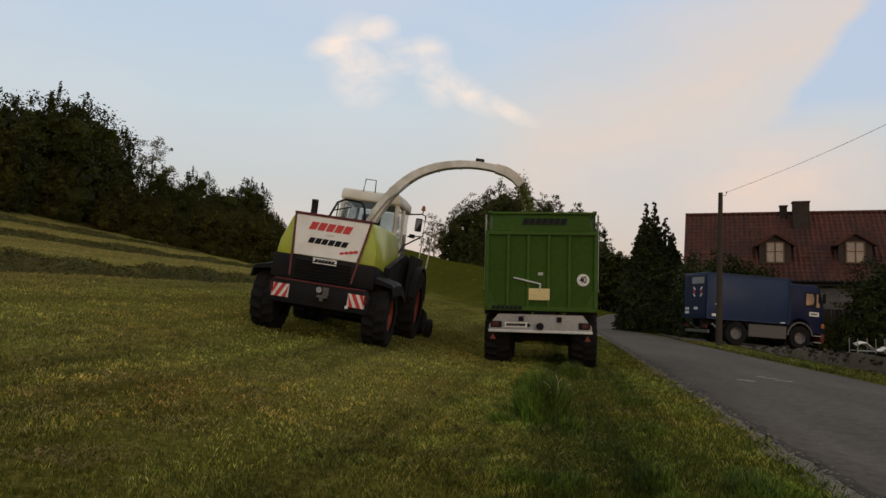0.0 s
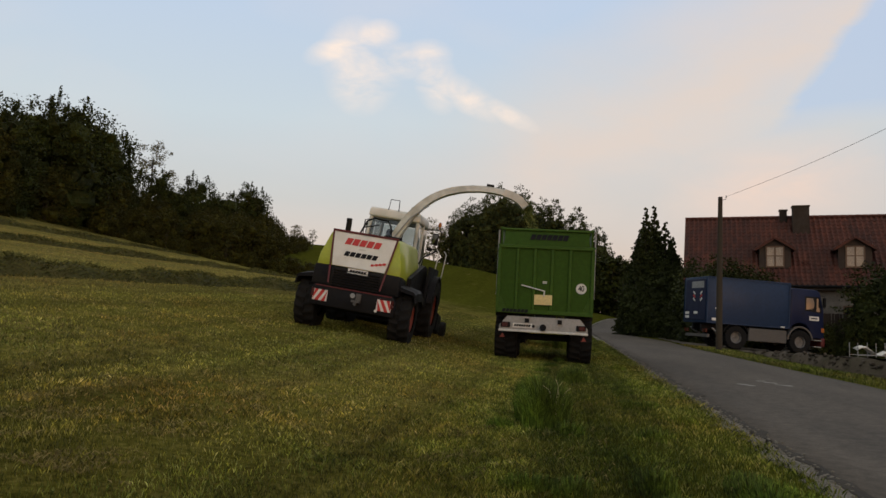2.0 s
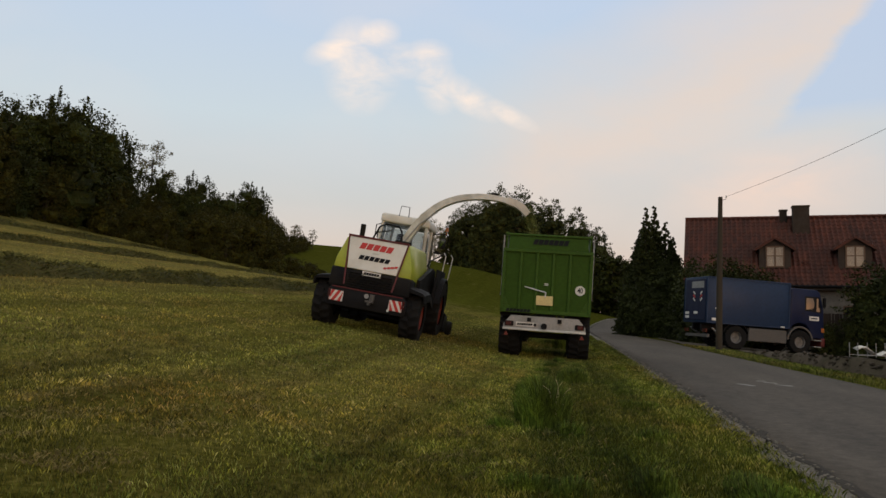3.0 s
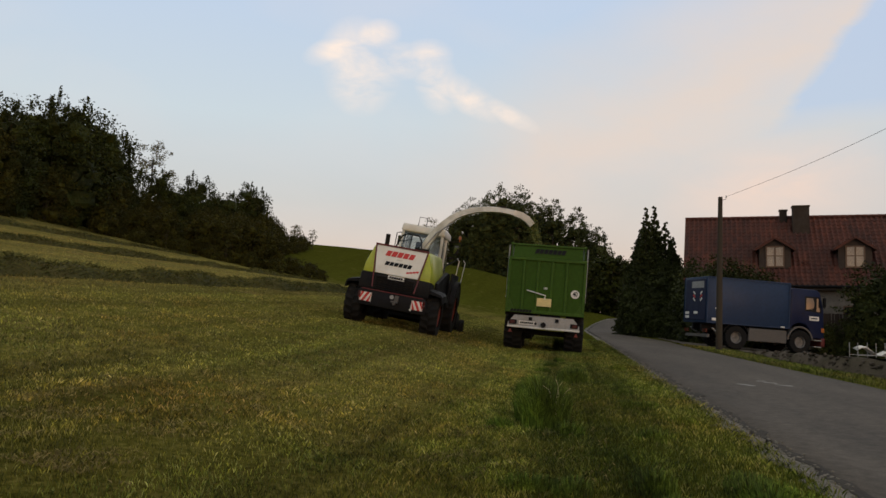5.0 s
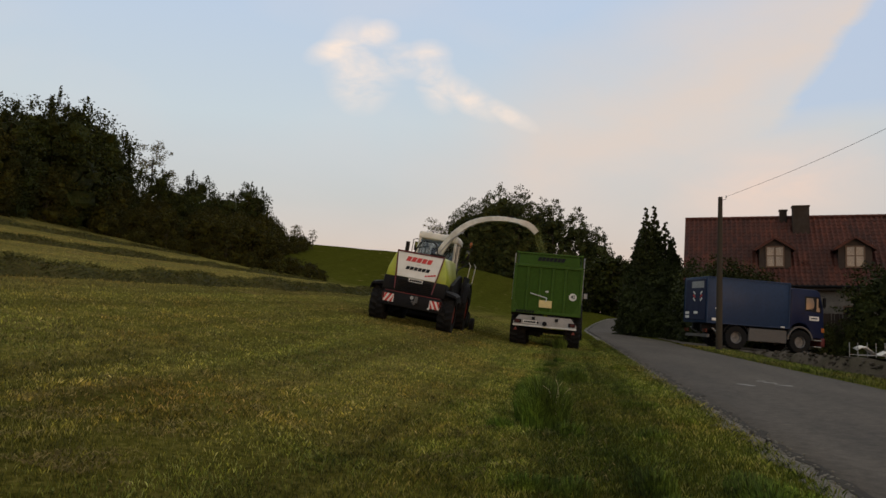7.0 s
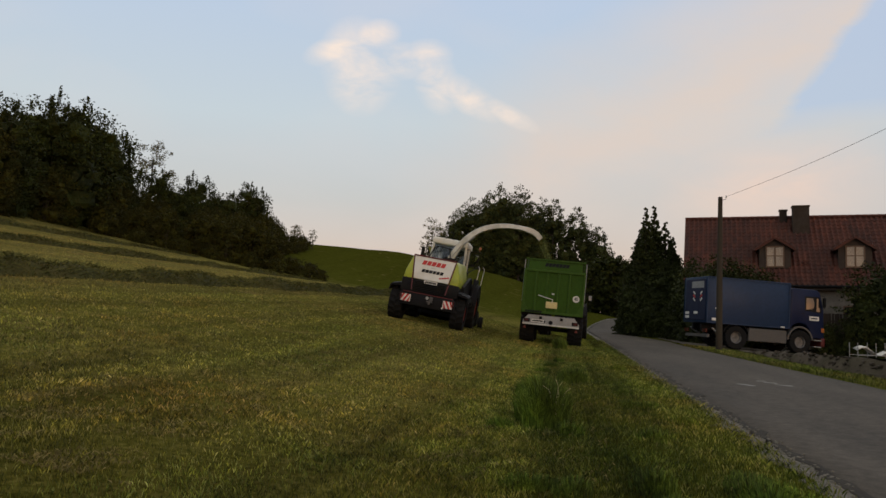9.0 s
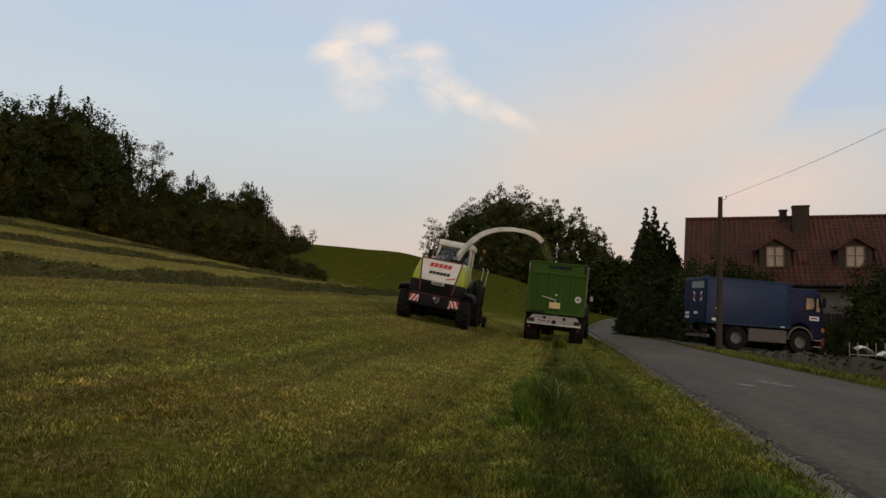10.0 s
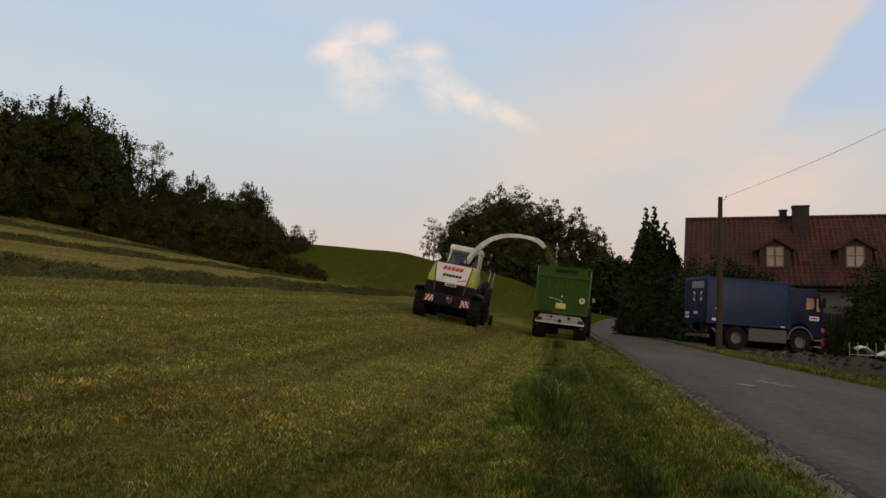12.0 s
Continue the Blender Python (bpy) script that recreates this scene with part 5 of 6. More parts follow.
    part("front_bumper", bm, M_DKRED, tk, "dark red front bumper")
    for i, (x, y) in enumerate(((0, -0.98), (0, 0.98), (3.53, -1.0), (3.53, 1.0))):
        wheel(tk, "wheel", pose(x, y, 0.60, 0, 0, 90), 0.60, 0.40, 0.30, M_RUBBER, M_WHEELGREY, 22, "large black tyre")
    for x in (0, 3.53):
        bm = B()
        tube(bm, [(x, -0.9, 0.6), (x, 0.9, 0.6)], 0.09, 8)
        part("axle", bm, M_DARK, tk)


make_truck()

# ---- pole, cable, rack, shed ----


def make_pole():
    bm = B()
    base = Vector((7.02, 34.75, land_z(7.0, 34.7) + 0.0))
    top = Vector((7.06, 34.45, 6.72))
    tube(bm, [base - Vector((0, 0, 0.3)), base.lerp(top, 0.5), top], 0, 14, [0.150, 0.125, 0.095])
    pole = new("utility_pole", mesh_of("utility_pole", bm, M_POLE))
    tagged(pole, "weathered grey wooden utility pole beside the lane", "utility pole")
    bm = B()
    tube(bm, [top + Vector((0.08, 0, -0.14)), top + Vector((0.22, -0.06, -0.12)), top + Vector((0.24, -0.06, -0.02))], 0.012, 6)
    part("hook", bm, M_DARK, pole)
    bm = B()
    tube(bm, [top + Vector((0.24, -0.06, -0.06)), top + Vector((0.24, -0.06, 0.06))], 0, 8, [0.035, 0.022])
    part("insulator", bm, M_PLATE, pole)
    bm = B()
    box(bm, base + Vector((-0.13, -0.06, 1.9)), (0.02, 0.10, 0.07))
    part("pole_tag", bm, M_PLATE, pole)
    bm = B()
    a, b = top + Vector((0.24, -0.06, 0.0)), Vector((12.0, 9.0, 8.45))
    pts = [a.lerp(b, i / 24) - Vector((0, 0, 0.55 * math.sin(math.pi * i / 24))) for i in range(25)]
    tube(bm, pts, 0.007, 5)
    cable = new("overhead_cable", mesh_of("overhead_cable", bm, M_DARK))
    tagged(cable, "thin dark overhead cable strung from the pole", "cable")


make_pole()


def make_rack():
    rk = new("metal_rack")
    rk.matrix_basis = pose(13.75, 35.9, land_z(13.7, 35.9) + 0.02, 0, 0, 8)
    tagged(rk, "low grey metal frame rack loaded with white sheeting", "rack")
    for x in (-0.75, 0.05, 0.85):
        for y in (-0.35, 0.35):
            bm = B()
            tube(bm, [(x, y, 0), (x, y, 0.85)], 0.018, 8)
            part("post", bm, M_STEEL, rk)
    for z in (0.08, 0.30):
        for y in (-0.35, 0.35):
            bm = B()
            tube(bm, [(-0.75, y, z), (0.85, y, z)], 0.017, 8)
            part("rail", bm, M_STEEL, rk)
    bm = B()
    rng = random.Random(2)
    rings = []
    for i in range(9):
        x = -0.62 + i * 0.16
        h = 0.62 + 0.12 * math.sin(i * 0.9) - 0.03 * i
        rings.append([Vector((x, 0.24 * math.cos(a) + rng.gauss(0, 0.02), h + 0.055 * math.sin(a) + rng.gauss(0, 0.015))) for a in np.linspace(0, math.tau, 11)[:-1]])
    loft(bm, rings)
    sh = new("sheeting_bundle", mesh_of("sheeting_bundle", bm, M_PLATE))
    sh.matrix_basis = rk.matrix_basis @ pose(0, 0, -0.02)
    tagged(sh, "crumpled white sheeting lying on the metal rack", "sheeting")
    # dark garden fence of upright boards behind the rack
    fence = new("board_fence")
    fence.matrix_basis = pose(14.1, 43.2, -0.33, 0, 0, -6)
    tagged(fence, "dark weathered board fence in front of the house", "fence")
    bd = None
    for i in range(34):
        if bd is None:
            bm = B()
            box(bm, (0, 0, 1.0), (0.125, 0.025, 2.0))
            bevel(bm, 0.006)
            bd = mesh_of("board", bm, M_WOOD)
        ob = new("board", bd)
        ob.parent = fence
        ob.matrix_basis = pose(i * 0.14, 0, 0.02 + 0.012 * math.sin(i * 2.3), 0, 0.5 * math.sin(i * 1.7))
    for z in (0.5, 1.6):
        bm = B()
        box(bm, (2.3, 0.04, z), (4.8, 0.045, 0.09))
        part("fence_rail", bm, M_WOOD, fence)


make_rack()

# ---- the forage harvester: local y runs forward, x to its right, the rear face at y = 0 ----


def bars(parent, name, x0, x1, z, h, count, y, material, lean=0.0, tilt=0.0, label=""):
    """Plain bars in place of lettering on a rear face that leans by lean degrees."""
    w = (x1 - x0) / count
    for i in range(count):
        bm = B()
        prism(bm, [(-w * 0.44 - h * 0.14, -h / 2), (w * 0.40 - h * 0.14, -h / 2), (w * 0.44 + h * 0.14, h / 2), (-w * 0.40 + h * 0.14, h / 2)], -0.003, 0.003, "y")
        xc = x0 + w * (i + 0.5)
        part(name, bm, material, parent, label, pose(xc, y, z + (xc - (x0 + x1) / 2) * math.tan(radians(tilt)), lean, 0, 0))


def make_harvester():
    hv = new("forage_harvester")
    tagged(hv, "lime green and white self-propelled forage harvester with raised spout", "harvester")
    # engine hood
    bm = B()
    rear = [(-1.05, 0.12, 1.62), (1.05, 0.12, 1.62), (1.02, 0.14, 1.9), (0.86, 0.26, 2.44), (0.80, 0.30, 2.50), (-0.80, 0.30, 2.50), (-0.86, 0.26, 2.44), (-1.02, 0.14, 1.9)]
    mid = [(x * 1.04, 0.75 + (y - 0.12) * 0.4, z + (0.03 if z > 2 else -0.06)) for x, y, z in rear]
    front = [(x * 1.06, 2.85, z + (0.06 if z > 2 else -0.12)) for x, y, z in rear]
    loft(bm, [[Vector(p) for p in r] for r in (rear, mid, front)])
    bevel(bm, 0.03, 2)
    part("engine_hood", bm, M_LIME, hv, "lime green engine hood")
    # white rear panel, leaning forward at the top
    ang = -math.degrees(math.atan2(0.20, 0.86))

    def rear_y(z):
        return 0.085 + (z - 1.64) * 0.20 / 0.86

    bm = B()
    loft(bm, [[Vector((x, rear_y(z) + d, z)) for x, z in ((-0.66, 1.64), (0.66, 1.64), (0.80, 2.49), (-0.80, 2.49))] for d in (-0.03, 0.03)])
    bevel(bm, 0.012)
    panel = part("rear_panel", bm, M_WHITE, hv, "white rear hood panel with plain red and dark marks")
    bars(panel, "red_mark", -0.46, 0.44, 2.28, 0.17, 5, rear_y(2.28) - 0.036, M_RED, ang)
    bars(panel, "dark_mark", -0.42, 0.42, 1.97, 0.12, 6, rear_y(1.97) - 0.036, M_INK, ang)
    bars(panel, "small_red_mark", 0.28, 0.66, 1.82, 0.06, 4, rear_y(1.82) - 0.036, M_RED, ang, 14)
    bars(panel, "faint_mark", -0.10, 0.10, 2.12, 0.04, 1, rear_y(2.12) - 0.036, M_CREAM, ang)
    for s in (-1, 1):
        bm = B()
        loft(bm, [[Vector((s * x, rear_y(z) - 0.034 + d, z)) for x, z in ((0.625, 1.20), (0.665, 1.20), (0.83, 2.50), (0.785, 2.50))] for d in (0, 0.012)])
        part("red_trim", bm, M_DKRED, hv, "dark red trim strip")
    bm = B()
    box(bm, (0, 0.285, 2.515), (1.66, 0.10, 0.05))
    part("top_trim", bm, M_DKRED, hv)
    # dark grille below
    bm = B()
    prism(bm, [(-1.10, 1.12), (1.10, 1.12), (1.08, 1.63), (-1.08, 1.63)], 0.06, 0.9, "y")
    bevel(bm, 0.05, 2)
    grille = part("grille", bm, M_BLACK, hv, "black radiator grille with slats")
    for i in range(7):
        bm = B()
        box(bm, (0, 0.05, 1.17 + i * 0.062), (1.16, 0.05, 0.026), pose(0, 0, 0, 25).to_3x3())
        part("slat", bm, M_DARK, grille)
    bm = B()
    box(bm, (0.02, 0.035, 1.565), (0.50, 0.012, 0.115))
    plate = part("number_plate", bm, M_PLATE, hv, "white number plate with plain bars")
    bars(plate, "plate_mark", -0.19, 0.23, 1.565, 0.06, 6, 0.026, M_INK)
    # rear weight and bumper
    bm = B()
    prism(bm, [(-1.06, 0.62), (1.06, 0.62), (1.08, 0.98), (0.98, 1.13), (-0.98, 1.13), (-1.08, 0.98)], 0.03, 0.55, "y")
    bevel(bm, 0.03, 2)
    part("rear_bumper", bm, M_DARK, hv, "dark steel rear bumper")
    bm = B()
    box(bm, (0, 0.026, 1.105), (1.9, 0.02, 0.03))
    part("bumper_trim", bm, M_DKRED, hv)
    for s in (-1, 1):
        stripe_plate(hv, "warning_plate", 0.36, 0.27, pose(s * 0.80, 0.012, 0.87), s > 0, "red and white striped warning plate")
        bm = B()
        box(bm, (s * 0.99, 0.015, 0.92), (0.07, 0.03, 0.20))
        part("tail_light", bm, M_TAIL, hv)
    bm = B()
    tube(bm, [(0.0, 0.035, 0.985), (0.0, 0.012, 0.985)], 0.060, 16)
    part("speed_sign", bm, M_STEEL, hv, "round white sign")
    bm = B()
    box(bm, (0.16, 0.0, 0.97), (0.12, 0.10, 0.16))
    tube(bm, [(0.12, -0.02, 0.80), (0.12, -0.16, 0.80)], 0.04, 8)
    box(bm, (0.12, -0.08, 0.86), (0.20, 0.16, 0.05))
    part("tow_hitch", bm, M_GREYP, hv)
    bm = B()
    tube(bm, [(0.62, 0.035, 0.72), (0.62, 0.0, 0.72)], 0.035, 8)
    part("rear_lamp", bm, M_PLATE, hv)
    # belly, frame and side covers
    bm = B()
    box(bm, (0, 2.5, 0.95), (1.3, 4.2, 0.75))
    bevel(bm, 0.06)
    part("chassis", bm, M_DARK, hv)
    for s in (-1, 1):
        bm = B()
        prism(bm, [(0.9, 1.25), (2.85, 1.15), (3.5, 1.75), (3.5, 2.05), (2.85, 2.10), (0.9, 1.65)], s * 1.10, s * 1.20, "x")
        part("side_cover", bm, M_BLACK, hv, "dark side cover")
        # rear fender: a flat shelf over the steered wheel with a turned-down lip
        bm = B()
        shelf = [(s * 0.92, 1.36), (s * 0.98, 1.47), (s * 1.44, 1.36), (s * 1.50, 1.30), (s * 1.53, 1.10), (s * 1.50, 1.10), (s * 1.46, 1.28)]
        loft(bm, [[Vector((x, y, z + dz)) for x, z in shelf] for y, dz in ((0.14, -0.05), (0.55, 0.0), (1.15, 0.02), (1.60, -0.12))])
        part("rear_fender", bm, M_BLACK, hv, "black rear mudguard shelf")
        bm = B()
        pts = [(4.05 + 1.02 * math.cos(a), 0.90 + 1.00 * math.sin(a)) for a in np.linspace(0.2, math.pi - 0.25, 14)]
        inn = [(u, v - 0.05) for u, v in pts[::-1]]
        loft(bm, [[Vector((x, u, v)) for u, v in pts + inn] for x in (s * 0.80, s * 1.52)])
        part("front_fender", bm, M_DARK, hv, "dark grey front mudguard")
        bm = B()
        prism(bm, [(2.85, 0.95), (3.35, 0.95), (3.6, 1.7), (4.7, 1.95), (4.7, 2.1), (2.85, 2.1)], s * 1.30, s * 1.36, "x")
        part("side_skirt", bm, M_DARK, hv)
    # cab
    bm = B()
    prism(bm, [(3.15, 1.75), (5.05, 1.75), (5.05, 1.95), (3.15, 1.95)], -0.80, 0.80, "x")
    cab = part("cab_floor", bm, M_DARK, hv)
    bm = B()
    loft(bm, [[Vector((x * k, 4.15 + (y - 4.15) * k, z)) for x, y in ((-0.74, 3.40), (0.74, 3.40), (0.78, 4.2), (0.74, 5.2), (-0.74, 5.2), (-0.78, 4.2))] for z, k in ((3.30, 0.98), (3.34, 1.03), (3.52, 1.02), (3.575, 0.97))])
    bevel(bm, 0.012, 1)
    part("cab_roof", bm, M_WHITE, hv, "pale cream cab roof")
    for s in (-1, 1):
        for a, b, w in (((s * 0.76, 3.28, 1.9), (s * 0.69, 3.46, 3.30), 0.055), ((s * 0.80, 4.15, 1.9), (s * 0.75, 4.2, 3.30), 0.035), ((s * 0.74, 5.0, 1.9), (s * 0.68, 5.1, 3.30), 0.045)):
            bm = B()
            tube(bm, [a, b], w, 8)
            part("cab_post", bm, M_CREAM, hv, "cream cab post")
        for y0, y1 in ((3.34, 4.12), (4.20, 5.02)):
            bm = B()
            loft(bm, [[Vector((s * (xa + d), y, z)) for xa, y, z in ((0.775, y0, 1.97), (0.785, y1, 1.97), (0.715, y1 + 0.04, 3.27), (0.705, y0 + 0.13, 3.27))] for d in (0, 0.012)])
            g = part("side_window", bm, M_CABGLASS, hv, "tinted cab window")
            g.visible_shadow = False
    for y0, y1, z0 in ((3.27, 3.44, 2.55), (5.06, 5.14, 1.97)):
        bm = B()
        loft(bm, [[Vector((x, y + d, z)) for x, y, z in ((-0.70, y0, z0), (0.70, y0, z0), (0.66, y1, 3.27), (-0.66, y1, 3.27))] for d in (0, 0.012)])
        g = part("cab_window", bm, M_CABGLASS, hv, "tinted cab window")
        g.visible_shadow = False
    bm = B()
    box(bm, (0, 3.22, 2.25), (1.5, 0.08, 0.62))
    part("cab_rear_wall", bm, M_CREAM, hv)
    bm = B()
    box(bm, (0, 4.0, 2.25), (0.55, 0.5, 0.14))
    box(bm, (0, 3.80, 2.65), (0.50, 0.13, 0.75))
    bevel(bm, 0.05, 2)
    part("driver_seat", bm, M_BLACK, hv)
    # exhaust
    bm = B()
    tube(bm, [(-0.66, 0.98, 2.45), (-0.66, 0.97, 2.76), (-0.66, 0.935, 2.90)], 0.072, 12)
    part("exhaust", bm, M_BLACK, hv, "black exhaust pipe")
    # hoops and rails on the hood
    for pts, r, lab in (([(-0.50, 1.5, 2.5), (-0.34, 1.6, 2.98), (-0.18, 1.65, 3.08), (0.20, 1.65, 3.06), (0.30, 1.6, 2.92), (0.40, 1.5, 2.5)], 0.026, "black hood guard rail"),
                        ([(-0.42, 1.55, 2.78), (0.0, 1.62, 2.92)], 0.016, "black hood guard rail"),
                        ([(-0.22, 3.4, 3.55), (-0.20, 3.4, 3.86), (0.06, 3.4, 3.86), (0.08, 3.4, 3.55)], 0.014, "thin roof bracket")):
        bm = B()
        tube(bm, pts, r, 7)
        part("guard_rail", bm, M_BLACK, hv, lab)
    for s in (-1, 1):
        bm = B()
        tube(bm, [(s * 0.72, 5.05, 3.3), (s * 1.10, 5.0, 3.35), (s * 1.22, 4.95, 3.3), (s * 1.22, 4.95, 2.75), (s * 0.8, 5.0, 2.7)], 0.02, 7)
        part("mirror_arm", bm, M_BLACK, hv)
        bm = B()
        box(bm, (s * 1.06, 4.93, 3.04), (0.18, 0.09, 0.36))
        bevel(bm, 0.03, 2)
        mir = part("mirror", bm, M_BLACK, hv, "black wing mirror")
        bm = B()
        box(bm, (s * 1.06, 4.882, 3.04), (0.14, 0.006, 0.30), pose(0, 0, 0, 6, 0, s * 12).to_3x3())
        part("mirror_glass", bm, M_MIRROR, mir)
        if s < 0:
            continue
        bm = B()
        tube(bm, [(s * 1.12, 5.0, 3.36), (s * 1.12, 5.0, 3.46)], 0.018, 6)
        tube(bm, [(s * 1.12, 5.0, 3.45), (s * 1.12, 5.0, 3.50), (s * 1.12, 5.0, 3.58)], 0, 10, [0.06, 0.055, 0.035])
        part("beacon", bm, M_AMBER, hv, "unlit amber beacon on the mirror arm")
        bm = B()
        box(bm, (s * 0.92, 5.0, 2.72), (0.14, 0.10, 0.10))
        part("work_lamp", bm, M_BLACK, hv)
    # ladder and hand rails on both sides of the platform
    for s in (-1, 1):
        for y, out in ((4.45, -0.05), (4.95, 0.12)):
            bm = B()
            tube(bm, [(s * (1.26 + out), y, 1.7), (s * (1.32 + out), y, 1.95), (s * (1.36 + out), y - 0.02, 2.62), (s * (1.28 + out), y - 0.03, 2.72)], 0.016, 7)
            part("hand_rail", bm, M_RAIL, hv, "pale steel hand rail")
        bm = B()
        tube(bm, [(s * 0.84, 3.3, 1.95), (s * 0.95, 3.7, 2.35), (s * 1.22, 4.5, 2.68)], 0.020, 7)
        part("hand_rail", bm, M_BLACK, hv)
        for j in range(4):
            bm = B()
            box(bm, (s * 1.36, 4.7, 0.95 + j * 0.27), (0.16, 0.46, 0.035))
            part("ladder_step", bm, M_DARK, hv)
    bm = B()
    box(bm, (0, 4.7, 1.84), (2.7, 1.0, 0.05))
    part("platform", bm, M_DARK, hv)
    # spout: turret, curved chute, deflector
    bm = B()
    tube(bm, [(0.15, 2.95, 2.35), (0.15, 2.95, 2.75)], 0.26, 16)
    part("turret", bm, M_DARK, hv)
    keys = ((0.15, 2.62, 0.14), (0.33, 3.08, 0.14), (0.63, 3.60, 0.130), (1.06, 4.05, 0.120), (1.58, 4.335, 0.110), (2.13, 4.48, 0.102), (2.62, 4.525, 0.098), (3.02, 4.505, 0.097))
    fine = []
    for i in range(len(keys) - 1):
        p0, p1, p2, p3 = (np.array(keys[min(max(j, 0), len(keys) - 1)]) for j in (i - 1, i, i + 1, i + 2))
        for u in (0, 1 / 3, 2 / 3):
            fine.append(tuple(0.5 * (2 * p1 + (p2 - p0) * u + (2 * p0 - 5 * p1 + 4 * p2 - p3) * u * u + (3 * p1 - p0 - 3 * p2 + p3) * u ** 3)))
    keys = fine + [keys[-1]]
    bm = B()
    rings = []
    for i, (x, z, h) in enumerate(keys):
        a, b = keys[max(0, i - 1)], keys[min(len(keys) - 1, i + 1)]
        t = Vector((b[0] - a[0], 0, b[1] - a[1])).normalized()
        nrm = Vector((-t.z, 0, t.x))
        yc = 2.95 + 0.02 * i / 3
        c = Vector((x, yc, z))
        rings.append([c + nrm * h * 0.75 + Vector((0, -0.13, 0)), c + nrm * h + Vector((0, 0, 0)), c + nrm * h * 0.75 + Vector((0, 0.13, 0)), c - nrm * h * 0.85 + Vector((0, 0.15, 0)), c - nrm * h * 0.85 + Vector((0, -0.15, 0))])
    loft(bm, rings)
    spout = part("spout", bm, M_CREAM, hv, "cream curved discharge spout")
    for i in (6, 12, 15):
        bm = B()
        loft(bm, [[p + (p - sum(rings[i], Vector()) / 5) * 0.10 + Vector((dx, 0, 0)) for p in rings[i]] for dx in (-0.025, 0.025)])
        part("spout_flange", bm, M_CREAM, spout)
    bm = B()
    box(bm, (2.60, 3.05, 4.61), (0.20, 0.20, 0.12))
    part("joint_box", bm, M_BLACK, spout)
    bm = B()
    tube(bm, [(0.20, 2.78, 2.75), (0.55, 2.80, 3.35), (1.02, 2.82, 3.80)], 0.022, 7)
    part("lift_cylinder", bm, M_STEEL, spout)
    bm = B()
    defl = ((3.00, 4.495, 0.11), (3.26, 4.46, 0.12), (3.48, 4.37, 0.12), (3.66, 4.22, 0.11))
    rings = []
    for i, (x, z, h) in enumerate(defl):
        a, b = defl[max(0, i - 1)], defl[min(3, i + 1)]
        t = Vector((b[0] - a[0], 0, b[1] - a[1])).normalized()
        nrm = Vector((-t.z, 0, t.x))
        c = Vector((x, 3.10 + 0.08 * i, z))
        rings.append([c + nrm * h + Vector((0, -0.15, 0)), c + nrm * h + Vector((0, 0.15, 0)), c + nrm * (h - 0.03) + Vector((0, 0.15, 0)) * 0.9, c - nrm * h * 0.8 + Vector((0, 0.16, 0)), c - nrm * h * 0.8 + Vector((0, -0.16, 0))])
    loft(bm, rings)
    part("deflector", bm, M_CREAM, spout, "cream deflector flap at the end of the spout")
    # pick-up header
    bm = B()
    prism(bm, [(5.3, 0.25), (5.9, 0.12), (6.5, 0.15), (6.6, 0.45), (6.2, 0.75), (5.5, 0.85)], -1.5, 1.5, "x")
    bevel(bm, 0.05)
    head = part("pickup_header", bm, M_DARK, hv, "dark pick-up header")
    for i in range(9):
        x = -1.35 + i * 0.3375
        bm = B()
        tube(bm, [(x, 6.25, 0.45), (x, 6.62, 0.22)], 0.012, 5)
        part("tine", bm, M_STEEL, head)
    rows = []
    for s in (-1, 1):
        rows.append(("gauge", wheel(hv, "gauge_wheel", pose(s * 1.68, 5.55, 0.29), 0.29, 0.18, 0.14, M_RUBBER, M_DARK, 0, "small gauge wheel"), pose(s * 1.68, 5.55, 0.29), 0.29))
        rows.append(("rear", wheel(hv, "rear_wheel", pose(s * 1.19, 0.755, 0.66), 0.66, 0.52, 0.34, M_RUBBER, M_RIM, 18, "black lugged rear tyre", s), pose(s * 1.19, 0.755, 0.66), 0.66))
        rows.append(("front", wheel(hv, "front_wheel", pose(s * 1.20, 4.05, 0.90), 0.90, 0.66, 0.46, M_RUBBER, M_RIM, 20, "large black lugged front tyre", s), pose(s * 1.20, 4.05, 0.90), 0.90))
    for y in (0.755, 4.05):
        bm = B()
        tube(bm, [(-1.0, y, 0.66 if y < 1 else 0.9), (1.0, y, 0.66 if y < 1 else 0.9)], 0.12, 10)
        part("axle", bm, M_DARK, hv)
    return hv, rows


HARVESTER, HARVESTER_WHEELS = make_harvester()

# ---- the green forage trailer: local y runs forward, the tailgate at y = 0 ----


